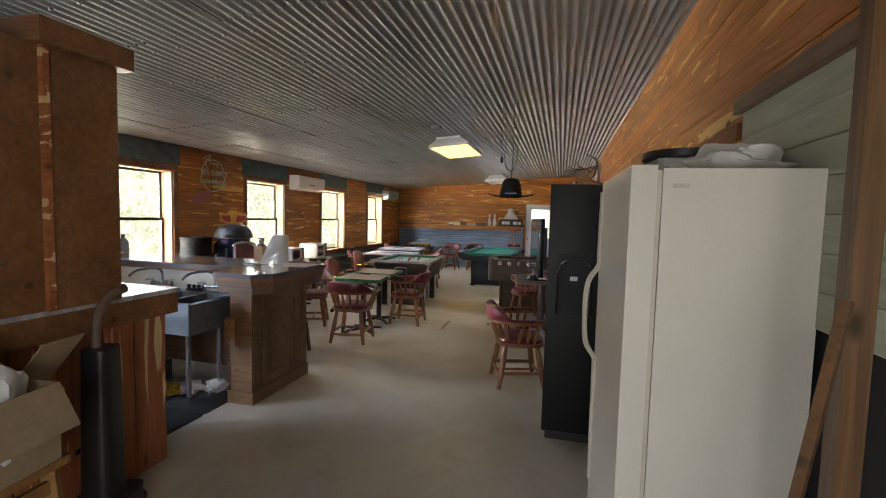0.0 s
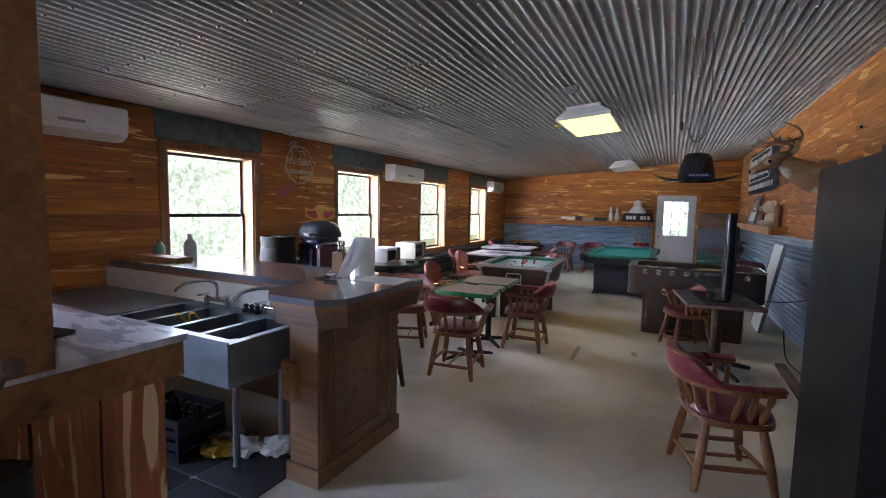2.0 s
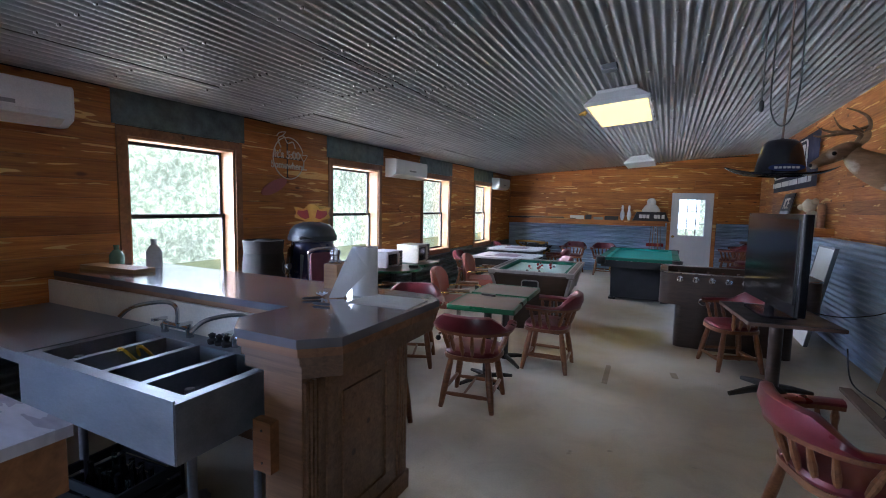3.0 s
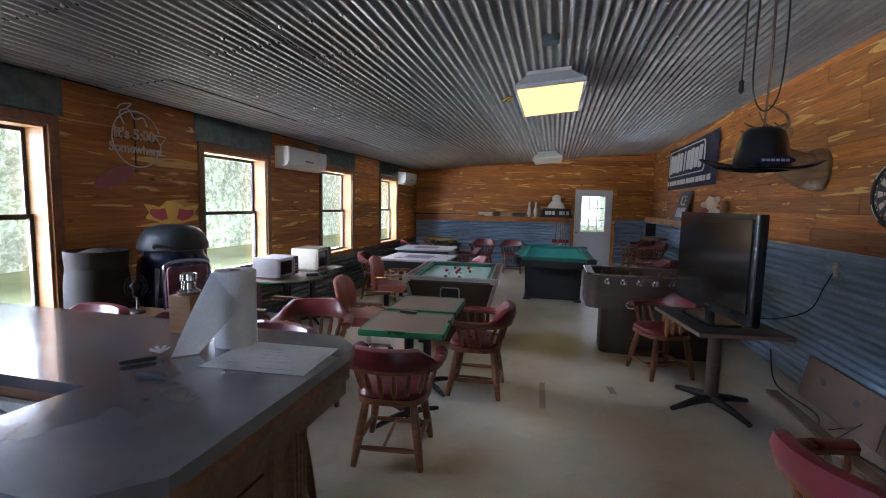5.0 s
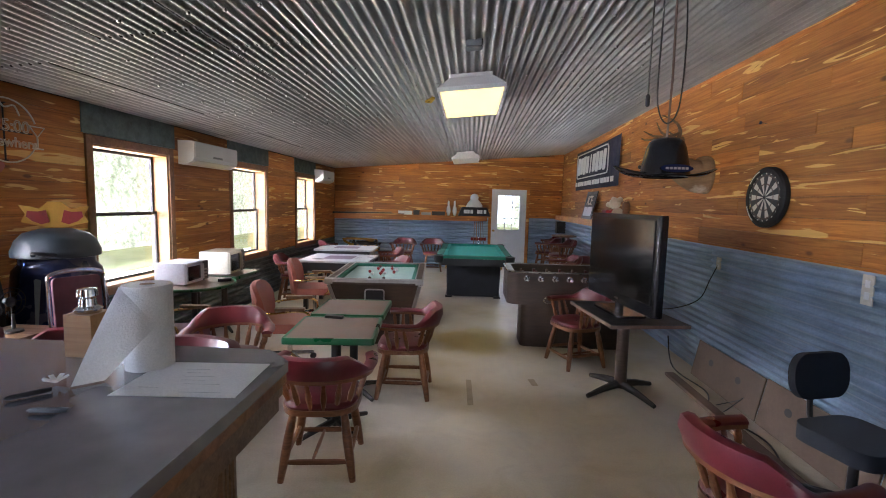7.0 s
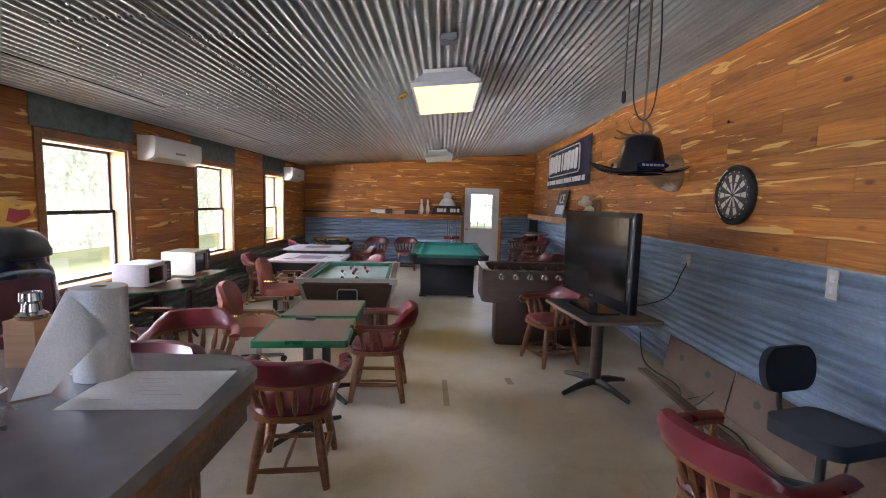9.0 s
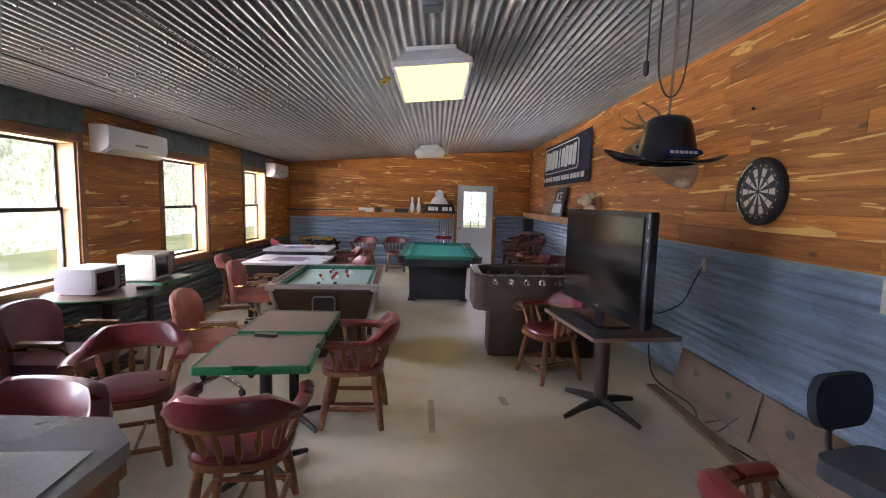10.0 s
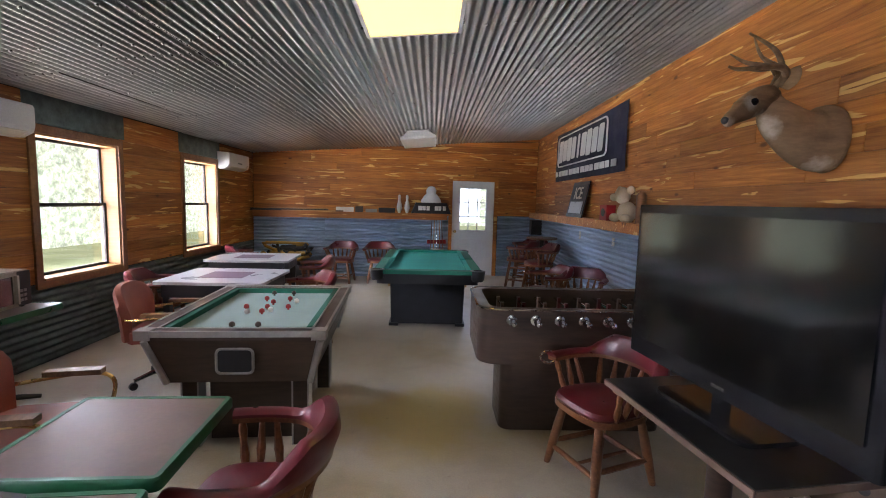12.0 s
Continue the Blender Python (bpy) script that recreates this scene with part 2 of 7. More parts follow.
CHROME = surf("chrome", (0.62, 0.62, 0.63), (0.72, 0.72, 0.73), (0.1, 0.22), 1.0, bump=0.0)
BRASS = surf("brass", (0.55, 0.36, 0.12), (0.68, 0.46, 0.17), (0.2, 0.32), 1.0, bump=0.0)
IRON = surf("dark_iron", (0.03, 0.03, 0.03), (0.06, 0.055, 0.05), (0.4, 0.6), 0.6, bump=0.1)
BRONZE = surf("bronze_frame", (0.025, 0.022, 0.018), (0.04, 0.035, 0.03), (0.4, 0.55), 0.3, bump=0.02)
FELT = surf("green_felt", (0.009, 0.28, 0.235), (0.013, 0.34, 0.285), (0.9, 1.0), scale=3, fine=300, bump=0.1)
FELT_PALE = surf("faded_felt", (0.27, 0.38, 0.36), (0.34, 0.46, 0.43), (0.9, 1.0), scale=2, fine=250, bump=0.1)
GREEN_RIM = surf("green_rim", (0.003, 0.075, 0.026), (0.006, 0.115, 0.042), (0.25, 0.4), scale=4, bump=0.02)
LAMINATE = surf("worn_laminate", (0.115, 0.07, 0.05), (0.19, 0.122, 0.09), (0.3, 0.45), scale=4, fine=50, bump=0.02)
BAR_TOP = surf("bar_laminate", (0.10, 0.095, 0.105), (0.20, 0.19, 0.20), (0.12, 0.22), scale=2.2, fine=9, bump=0.02, coat=0.9)
COUNTER_TOP = surf("pale_marbled_laminate", (0.34, 0.32, 0.36), (0.58, 0.56, 0.60), (0.2, 0.36), scale=3.5, fine=14, stretch=(1, 3, 1), bump=0.02, coat=0.3)
VENEER = surf("dark_veneer", (0.035, 0.02, 0.013), (0.065, 0.038, 0.025), (0.3, 0.45), stretch=(1, 1, 7), bump=0.04)
FIBRE = surf("brown_fibreboard", (0.11, 0.07, 0.044), (0.175, 0.115, 0.075), (0.7, 0.85), scale=3, fine=40, bump=0.06)
CARD = surf("cardboard", (0.36, 0.25, 0.15), (0.45, 0.32, 0.20), (0.8, 0.95), fine=45, stretch=(1, 1, 4), bump=0.1)
BLUE_DARK = surf("deep_blue", (0.008, 0.014, 0.05), (0.014, 0.024, 0.08), (0.2, 0.32), scale=3, bump=0.02)
DOOR_WHITE = surf("white_door_paint", (0.62, 0.64, 0.66), (0.72, 0.74, 0.76), (0.35, 0.5), scale=2, fine=60, bump=0.02)
GREY = surf("grey_plastic", (0.25, 0.25, 0.25), (0.33, 0.33, 0.33), (0.4, 0.55), bump=0.02)
RUBBER = surf("black_rubber", (0.012, 0.012, 0.012), (0.03, 0.028, 0.026), (0.7, 0.9), fine=50, bump=0.3)
SIGN_RED = surf("faded_red_print", (0.16, 0.008, 0.010), (0.22, 0.012, 0.014), (0.5, 0.7), bump=0.02)
SIGN_YELLOW = surf("faded_yellow_print", (0.34, 0.17, 0.012), (0.42, 0.23, 0.02), (0.5, 0.7), bump=0.02)
# near-black base: the shade where the keg stands is put into the colour
DULL_METAL = surf("dull_shaded_metal", (0.018, 0.018, 0.017), (0.035, 0.033, 0.03), (0.75, 0.9), 0.0, scale=5, bump=0.08)
COOLER_LID = surf("dull_dark_teal", (0.010, 0.016, 0.022), (0.018, 0.028, 0.036), (0.38, 0.52), scale=4, bump=0.03)
OFFICE_CLOTH = surf("grey_blue_fabric", (0.026, 0.031, 0.040), (0.045, 0.053, 0.066), (0.8, 0.95), fine=280, bump=0.3)
TAPE = surf("worn_tape", (0.26, 0.21, 0.14), (0.36, 0.30, 0.21), (0.6, 0.8), scale=12, fine=70, bump=0.05)
PALE_GREEN = surf("pale_green_glass", (0.10, 0.20, 0.14), (0.16, 0.28, 0.20), (0.12, 0.25), scale=6, bump=0.01)
MILKY = surf("milky_plastic", (0.42, 0.47, 0.50), (0.52, 0.57, 0.60), (0.25, 0.4), scale=6, bump=0.01)
CUSHION = surf("dark_green_cushion", (0.006, 0.11, 0.075), (0.010, 0.15, 0.10), (0.8, 0.95), scale=5, fine=250, bump=0.1)
PANEL_PALE = surf("faded_blue_panel", (0.14, 0.19, 0.22), (0.22, 0.28, 0.31), (0.3, 0.45), scale=4, bump=0.02)
RED = surf("red_paint", (0.26, 0.008, 0.010), (0.34, 0.014, 0.014), (0.35, 0.5), bump=0.02)
YELLOW = surf("yellow_paint", (0.62, 0.36, 0.02), (0.74, 0.46, 0.03), (0.4, 0.6), bump=0.02)
DEER = surf("deer_hair", (0.19, 0.11, 0.048), (0.36, 0.225, 0.11), (0.75, 0.9), scale=7, fine=130, stretch=(1, 1, 3), bump=0.5)
# pale throat, muzzle and eye ring on the brown coat, with soft ragged borders
dt_ = DEER.node_tree
dco = mapped(dt_, (1, 1, 1), shift=False)
db = dt_.nodes["Principled BSDF"]
coat = db.inputs["Base Color"].links[0].from_socket
rough_edge = noise_tex(dt_, dco, 26, 3)
for centre, reach in (((-0.50, -0.10, 0.02), 0.125), ((-0.76, -0.20, 0.025), 0.075), ((-0.605, -0.15, 0.175), 0.05), ((-0.12, -0.08, -0.20), 0.12)):
    off = dt_.nodes.new("ShaderNodeVectorMath")
    off.operation = "DISTANCE"
    off.inputs[1].default_value = centre
    dt_.links.new(dco, off.inputs[0])
    rag = dt_.nodes.new("ShaderNodeMath")
    rag.operation = "MULTIPLY_ADD"
    rag.inputs[1].default_value = 0.07
    dt_.links.new(rough_edge, rag.inputs[0])
    dt_.links.new(off.outputs["Value"], rag.inputs[2])
    coat = mix(dt_, coat, (0.64, 0.54, 0.40), ramp(dt_, rag.outputs[0], [(reach - 0.015, grey(0.9)), (reach + 0.04, grey(0))]))
dt_.links.new(coat, db.inputs["Base Color"])
ANTLER = surf("antler", (0.10, 0.055, 0.025), (0.22, 0.14, 0.075), (0.5, 0.7), scale=20, bump=0.2)
CREAM = surf("cream_plush", (0.55, 0.45, 0.30), (0.66, 0.56, 0.40), (0.9, 1.0), fine=120, bump=0.4)
PURPLE = surf("purple_print", (0.10, 0.05, 0.10), (0.2, 0.12, 0.17), (0.4, 0.5), scale=9, bump=0.02)
PINK = surf("faded_pink", (0.36, 0.10, 0.10), (0.42, 0.14, 0.13), (0.5, 0.7), bump=0.02)
GRASS = surf("grass", (0.20, 0.23, 0.10), (0.30, 0.33, 0.16), (0.9, 1.0), scale=0.8, fine=30, bump=0.4, shift=False)
LAMP_ON = glowing("lit_diffuser", (1.0, 0.72, 0.19), 1.9)
LAMP_OFF = surf("unlit_diffuser", (0.62, 0.62, 0.58), (0.7, 0.7, 0.66), (0.3, 0.4), bump=0.02)
GLASS = clear_glass("window_glass")
BOTTLE = clear_glass("bottle_glass", (0.75, 0.9, 0.85), 0.05)
WOODS = glowing_foliage("glowing_woods")
for dull, level in ((SCREEN, 1.0), (FRIDGE_BLACK, 0.15), (DULL_METAL, 0.15)):
    dull.node_tree.nodes["Principled BSDF"].inputs["Specular IOR Level"].default_value = level


# ---- mesh helpers ----
def slab(bm, x0, y0, z0, x1, y1, z1, m=None):
    """A box between two corners."""
    v = [bm.verts.new((x, y, z)) for z in (z0, z1) for y in (y0, y1) for x in (x0, x1)]
    for a in ((0, 2, 3, 1), (4, 5, 7, 6), (0, 1, 5, 4), (2, 6, 7, 3), (0, 4, 6, 2), (1, 3, 7, 5)):
        bm.faces.new([v[i] for i in a])
    if m is not None:
        bmesh.ops.transform(bm, matrix=m, verts=v)
    return v


def prism(bm, pts, z0, z1, m=None):
    """An upright prism over a closed outline, anticlockwise."""
    lo, hi = [bm.verts.new((x, y, z0)) for x, y in pts], [bm.verts.new((x, y, z1)) for x, y in pts]
    n = len(pts)
    bm.faces.new(lo[::-1])
    bm.faces.new(hi)
    for i in range(n):
        j = (i + 1) % n
        bm.faces.new((lo[i], lo[j], hi[j], hi[i]))
    if m is not None:
        bmesh.ops.transform(bm, matrix=m, verts=lo + hi)
    return lo + hi


def rod(bm, a, b, r0, r1=None, seg=10):
    """A round bar from a to b, tapering."""
    turned(bm, a, b, [(0, r0), (1, r0 if r1 is None else r1)], seg)


def turned(bm, a, b, profile, seg=10):
    """A turned piece from a to b: profile of (share of the length, radius)."""
    a, b = Vector(a), Vector(b)
    d = b - a
    q = d.to_track_quat("Z", "Y")
    rings = []
    for s, r in profile:
        c = a + d * s
        rings.append([bm.verts.new(c + q @ Vector((r * math.cos(k * math.tau / seg), r * math.sin(k * math.tau / seg), 0))) for k in range(seg)])
    for p, n in zip(rings, rings[1:]):
        for k in range(seg):
            bm.faces.new((p[k], p[(k + 1) % seg], n[(k + 1) % seg], n[k]))
    bm.faces.new(rings[0][::-1])
    bm.faces.new(rings[-1])


def pipe(bm, pts, r, seg=8, radii=None):
    """A bent round bar through the points."""
    pts = [Vector(p) for p in pts]
    rings, up = [], Vector((0.13, 0.31, 0.94))
    for i, p in enumerate(pts):
        d = (pts[min(i + 1, len(pts) - 1)] - pts[max(i - 1, 0)]).normalized()
        s = d.cross(up)
        s = s.normalized() if s.length > 1e-4 else d.orthogonal().normalized()
        u = s.cross(d)
        rr = radii[i] if radii else r
        rings.append([bm.verts.new(p + rr * (math.cos(k * math.tau / seg) * s + math.sin(k * math.tau / seg) * u)) for k in range(seg)])
    for p, n in zip(rings, rings[1:]):
        for k in range(seg):
            bm.faces.new((p[k], p[(k + 1) % seg], n[(k + 1) % seg], n[k]))
    bm.faces.new(rings[0][::-1])
    bm.faces.new(rings[-1])


def lathe(bm, profile, seg=24, c=(0, 0, 0), squash=(1, 1)):
    """A round body about an upright axis: profile of (radius, height)."""
    rings = []
    for r, z in profile:
        rings.append([bm.verts.new((c[0] + squash[0] * max(r, 1e-4) * math.cos(k * math.tau / seg), c[1] + squash[1] * max(r, 1e-4) * math.sin(k * math.tau / seg), c[2] + z)) for k in range(seg)])
    for p, n in zip(rings, rings[1:]):
        for k in range(seg):
            bm.faces.new((p[k], p[(k + 1) % seg], n[(k + 1) % seg], n[k]))
    bm.faces.new(rings[0][::-1])
    bm.faces.new(rings[-1])


def rounded(w, d, r, n=5):
    """Outline of a rectangle with rounded corners, anticlockwise."""
    out = []
    for cx, cy, a0 in ((w / 2 - r, d / 2 - r, 0), (-w / 2 + r, d / 2 - r, 90), (-w / 2 + r, -d / 2 + r, 180), (w / 2 - r, -d / 2 + r, 270)):
        out += [(cx + r * math.cos(radians(a0 + 90 * k / n)), cy + r * math.sin(radians(a0 + 90 * k / n))) for k in range(n + 1)]
    return out


def spline(pts, n=6):
    """Points along a smooth curve through pts."""
    p = [Vector(q) for q in pts]
    out = []
    for i in range(len(p) - 1):
        a, b, c, d = p[max(i - 1, 0)], p[i], p[i + 1], p[min(i + 2, len(p) - 1)]
        for k in range(n):
            s = k / n
            out.append(0.5 * (2 * b + (c - a) * s + (2 * a - 5 * b + 4 * c - d) * s * s + (3 * b - a - 3 * c + d) * s ** 3))
    return out + [p[-1]]


def mesh_of(name, bm, material, bevel=0.0, smooth=True, seg=2):
    if bevel:
        bmesh.ops.bevel(bm, geom=[e for e in bm.edges if len(e.link_faces) == 2 and e.calc_face_angle(0) > 0.6], offset=bevel, segments=seg, affect="EDGES", profile=0.5)
    bmesh.ops.recalc_face_normals(bm, faces=bm.faces)
    me = bpy.data.meshes.new(name)
    bm.to_mesh(me)
    bm.free()
    me.materials.append(material)
    if smooth:
        me.shade_smooth()
        me.set_sharp_from_angle(angle=radians(38))
    return me


def part(name, bm, material, parent, label="", bevel=0.0, at=None, smooth=True):
    ob = new(name, mesh_of(name, bm, material, bevel, smooth))
    ob.parent = parent
    if at is not None:
        ob.matrix_basis = at
    return tagged(ob, label)


def again(ob, at):
    """One more piece on the same mesh, under the same parent."""
    o = ob.copy()
    scene.collection.objects.link(o)
    o.matrix_basis = at
    return o


def thing(name, label, category, at=None, group="", kind=""):
    ob = new(name)
    ob.empty_display_size = 0.1
    if at is not None:
        ob.matrix_basis = at
    return tagged(ob, label, category, group, kind)


def solid(name, bm, material, label, category, at=None, group="", kind="", bevel=0.0, smooth=True):
    """A thing that is one mesh."""
    ob = new(name, mesh_of(name, bm, material, bevel, smooth))
    if at is not None:
        ob.matrix_basis = at
    return tagged(ob, label, category, group, kind)


def B():
    return bmesh.new()


# ---- the room: x to the window wall is negative, y runs down the room ----
LEFT, RIGHT, NEAR = -3.84, 2.08, -1.6
FAR_L, FAR_R = 14.0, 14.85
FAR_TURN = math.atan2(FAR_R - FAR_L, RIGHT - LEFT)
WINDOWS = ((0.45, 1.5), (3.92, 4.96), (6.46, 7.53), (8.93, 10.03), (11.41, 12.42))
SILL, HEAD = 0.77, 2.14


def ceil_z(x):
    return 2.50 + (x - LEFT) * 0.0895


def far_y(x):
    return FAR_L + (x - LEFT) * math.tan(FAR_TURN)


# floor and ground
bm = B()
slab(bm, LEFT - 0.2, NEAR - 0.2, -0.2, RIGHT + 0.2, FAR_R + 0.3, 0.0)
solid("floor", bm, CONCRETE, "worn sealed concrete floor with tan stains and a painted pool of lamplight", "floor", kind="structure", smooth=False)
bm = B()
g = 260
vs = [bm.verts.new(p) for p in ((-g, -g, -0.25), (g, -g, -0.25), (g, g, -0.25), (-g, g, -0.25))]
bm.faces.new(vs)
solid("ground", bm, GRASS, "sunlit mown grass outside the building", "ground", kind="structure", smooth=False)


# ceiling of corrugated sheets, ribs along the room, with lapped ends
def corrugated(length, width, pitch=0.068, depth=0.008, lap=0.0, seed=0, steps=10):
    """One sheet, ribs along x, width along z, bulging along y."""
    n = max(2, int(round(width / pitch * steps)))
    rng = random.Random(seed)
    ns = 5
    sag = [rng.uniform(-0.0025, 0.0025) for _ in range(ns)]
    verts, faces = [], []
    for i in range(ns):
        for j in range(n + 1):
            z = width * j / n
            verts.append((length * i / (ns - 1), depth * math.sin(math.tau * z / pitch) + lap * i / (ns - 1) + sag[i], z))
    for i in range(ns - 1):
        for j in range(n):
            a = i * (n + 1) + j
            faces.append((a, a + n + 1, a + n + 2, a + 1))
    me = bpy.data.meshes.new("sheet")
    me.from_pydata(verts, [], faces)
    me.shade_smooth()
    return me


cv, cf = [], []
rng = random.Random(4)
SHEET = 0.612
tilt = math.atan(0.0895)
cols = int((RIGHT - LEFT) / math.cos(tilt) / SHEET) + 2
for c in range(cols):
    ends = [NEAR - 0.05]
    y = (2.4, 1.35, 2.3)[c % 3] + rng.uniform(-0.05, 0.05)
    while y < FAR_R:
        ends.append(y)
        y += (3.05, 2.9, 3.1)[(c + len(ends)) % 3]
    ends.append(FAR_R + 0.15)
    for e, (ya, yb) in enumerate(zip(ends, ends[1:])):
        base = len(cv)
        n = 94
        rows = 4
        lift = [rng.uniform(-0.002, 0.002) for _ in range(rows)]
        for i in range(rows):
            yy = ya - 0.06 + (yb - ya + 0.06) * i / (rows - 1)
            for j in range(n + 1):
                w = SHEET * c + (SHEET + 0.03) * j / n
                x = LEFT + w * math.cos(tilt)
                z = ceil_z(LEFT) + w * math.sin(tilt) + 0.011 * math.cos(math.tau * w / 0.068) + lift[i] - 0.006 * (1 - i / (rows - 1)) + 0.0025 * (c % 2)
                cv.append((x, yy, z))
        for i in range(rows - 1):
            for j in range(n):
                a = base + i * (n + 1) + j
                cf.append((a, a + n + 1, a + n + 2, a + 1))
me = bpy.data.meshes.new("ceiling")
me.from_pydata(cv, [], cf)
me.materials.append(TIN_CEIL)
me.shade_smooth()
tagged(new("ceiling", me), "aged corrugated galvanised tin ceiling sheets", "ceiling", kind="structure")
# washer-headed screws along the crests of the sheets
rng = random.Random(21)
sv, sf = [], []
for row in range(26):
    for k in range(1, 87, 3):
        w = 0.068 * (k + 0.5)
        x, y = LEFT + w * math.cos(tilt), NEAR + 0.4 + 0.61 * row + rng.uniform(-0.03, 0.03)
        if rng.random() < 0.25 or x > RIGHT - 0.05 or y > FAR_L:
            continue
        z, i = ceil_z(LEFT) + w * math.sin(tilt) - 0.011, len(sv)
        sv += [(x + r * math.cos(q * math.tau / 6), y + r * math.sin(q * math.tau / 6), z - d) for r, d in ((0.011, -0.006), (0.011, 0.006), (0.005, 0.011)) for q in range(6)]
        for lv in (0, 6):
            sf += [(i + lv + q, i + lv + (q + 1) % 6, i + lv + 6 + (q + 1) % 6, i + lv + 6 + q) for q in range(6)]
        sf.append(tuple(i + 12 + q for q in range(6)))
me = bpy.data.meshes.new("ceiling_screws")
me.from_pydata(sv, [], sf)
me.materials.append(ALU)
tagged(new("ceiling_screws", me), "small dull screw heads along the tin ceiling", "screws", kind="stuff")
bm = B()
for xa, xb in ((LEFT - 0.3, RIGHT + 0.3),):
    v = [bm.verts.new((x, y, ceil_z(x) + dz)) for dz in (0.05, 0.16) for y in (NEAR - 0.6, FAR_R + 0.6) for x in (xa, xb)]
    for a in ((0, 2, 3, 1), (4, 5, 7, 6), (0, 1, 5, 4), (2, 6, 7, 3), (0, 4, 6, 2), (1, 3, 7, 5)):
        bm.faces.new([v[i] for i in a])
solid("roof", bm, TIN_DARK, "plain sloping metal roof over the room", "roof", kind="structure", smooth=False)


# walls
def wall_core(name, boxes, label):
    bm = B()
    for b in boxes:
        slab(bm, *b)
    return solid(name, bm, BLACK_CLOTH, label, "wall", kind="structure", smooth=False)


spans, y = [], NEAR
left_boxes = []
for a, b in WINDOWS:
    left_boxes.append((LEFT - 0.22, y, -0.2, LEFT - 0.024, a, 2.53))
    left_boxes.append((LEFT - 0.22, a, -0.2, LEFT - 0.024, b, SILL))
    left_boxes.append((LEFT - 0.22, a, HEAD, LEFT - 0.024, b, 2.53))
    spans.append((y, a))
    y = b
left_boxes.append((LEFT - 0.22, y, -0.2, LEFT - 0.024, FAR_L + 0.3, 2.53))
spans.append((y, FAR_L))
wall_west = wall_core("wall_west", left_boxes, "window wall of reddish cedar boards over dark tin")
wall_east = wall_core("wall_east", [(RIGHT + 0.024, NEAR, -0.2, RIGHT + 0.16, FAR_R + 0.3, 3.12)], "long wall of orange cedar boards over corrugated tin")
wall_south = wall_core("wall_south", [(LEFT, NEAR - 0.14, -0.2, 0.2, NEAR, 2.95), (1.9, NEAR - 0.14, -0.2, RIGHT, NEAR, 3.1), (0.2, NEAR - 0.14, 2.1, 1.9, NEAR, 3.05)], "plain wall with an open doorway")

# far wall stands askew: built square at the origin, then turned
FAR = pose(RIGHT, FAR_R, 0, 0, 0, 180 + math.degrees(FAR_TURN))
FAR_LEN = (RIGHT - LEFT) / math.cos(FAR_TURN)
DOOR_A, DOOR_B = 0.96, 1.90
bm = B()
slab(bm, -0.2, -0.16, -0.2, DOOR_A, -0.024, 3.05)
slab(bm, DOOR_B, -0.16, -0.2, FAR_LEN + 0.2, -0.024, 3.05)
slab(bm, DOOR_A, -0.16, 2.08, DOOR_B, -0.024, 3.05)
bmesh.ops.bisect_plane(bm, geom=bm.verts[:] + bm.edges[:] + bm.faces[:], plane_co=(0, 0, ceil_z(RIGHT) + 0.03), plane_no=(0.0885, 0, 1), clear_outer=True)
wall_north = solid("wall_north", bm, BLACK_CLOTH, "end wall of cedar boards over corrugated tin", "wall", at=FAR, kind="structure", smooth=False)


def board(parent, length, height, at, thick=0.02, mat=CEDAR, name="board", top=None):
    """A board along its own x axis; top: heights of its upper edge at both ends, where it is cut on the slope."""
    bm = B()
    h0, h1 = top or (height, height)
    c = 0.0025
    pts = [(0, 0), (length, 0), (length, h1), (0, h0)]
    back = [bm.verts.new((x, 0, z)) for x, z in pts]
    rim = [bm.verts.new((x, thick - c, z)) for x, z in pts]
    f = [(c, c), (length - c, c), (length - c, h1 - c), (c, h0 - c)]
    front = [bm.verts.new((x, thick, z)) for x, z in f]
    for i in range(4):
        j = (i + 1) % 4
        bm.faces.new((back[i], back[j], rim[j], rim[i]))
        bm.faces.new((rim[i], rim[j], front[j], front[i]))
    bm.faces.new(front)
    return part(name, bm, mat, parent, at=at, smooth=False)


def courses(parent, spans_at, z0, z1, place, rng, h=0.152, top=None):
    """Rows of boards of uneven length along a wall."""
    z = z0
    k = 0
    while z < z1 - 0.03:
        hh = min(h * rng.choice((1.0, 1.0, 0.92)), z1 - z)
        for a, b in spans_at(z + hh / 2):
            x = a
            while x < b - 0.02:
                n = min(rng.uniform(0.9, 3.2), b - x)
                if b - x - n < 0.35:
                    n = b - x
                cut = None
                if top:
                    t0, t1 = top(x) - z, top(x + n) - z
                    if max(t0, t1) <= 0.03:
                        x += n
                        continue
                    cut = (min(hh - 0.002, max(0.01, t0)), min(hh - 0.002, max(0.01, t1)))
                board(parent, n - 0.002, hh - 0.002, place(x, z, rng.uniform(0, 0.003)), top=cut)
                x += n
        z += hh
        k += 1


rng = random.Random(11)
# west boards: own x runs towards the near end
place_w = lambda s, z, d: pose(LEFT - 0.022 + d, FAR_L - s, z, 0, 0, -90)
win_s = [(FAR_L - b - 0.07, FAR_L - a + 0.07) for a, b in WINDOWS][::-1]


def west_spans(z):
    out, s = [], 0.0
    if z < SILL - 0.05:
        return [(0.0, FAR_L - NEAR)]
    for a, b in win_s:
        out.append((s, a))
        s = b
    return out + [(s, FAR_L - NEAR)]


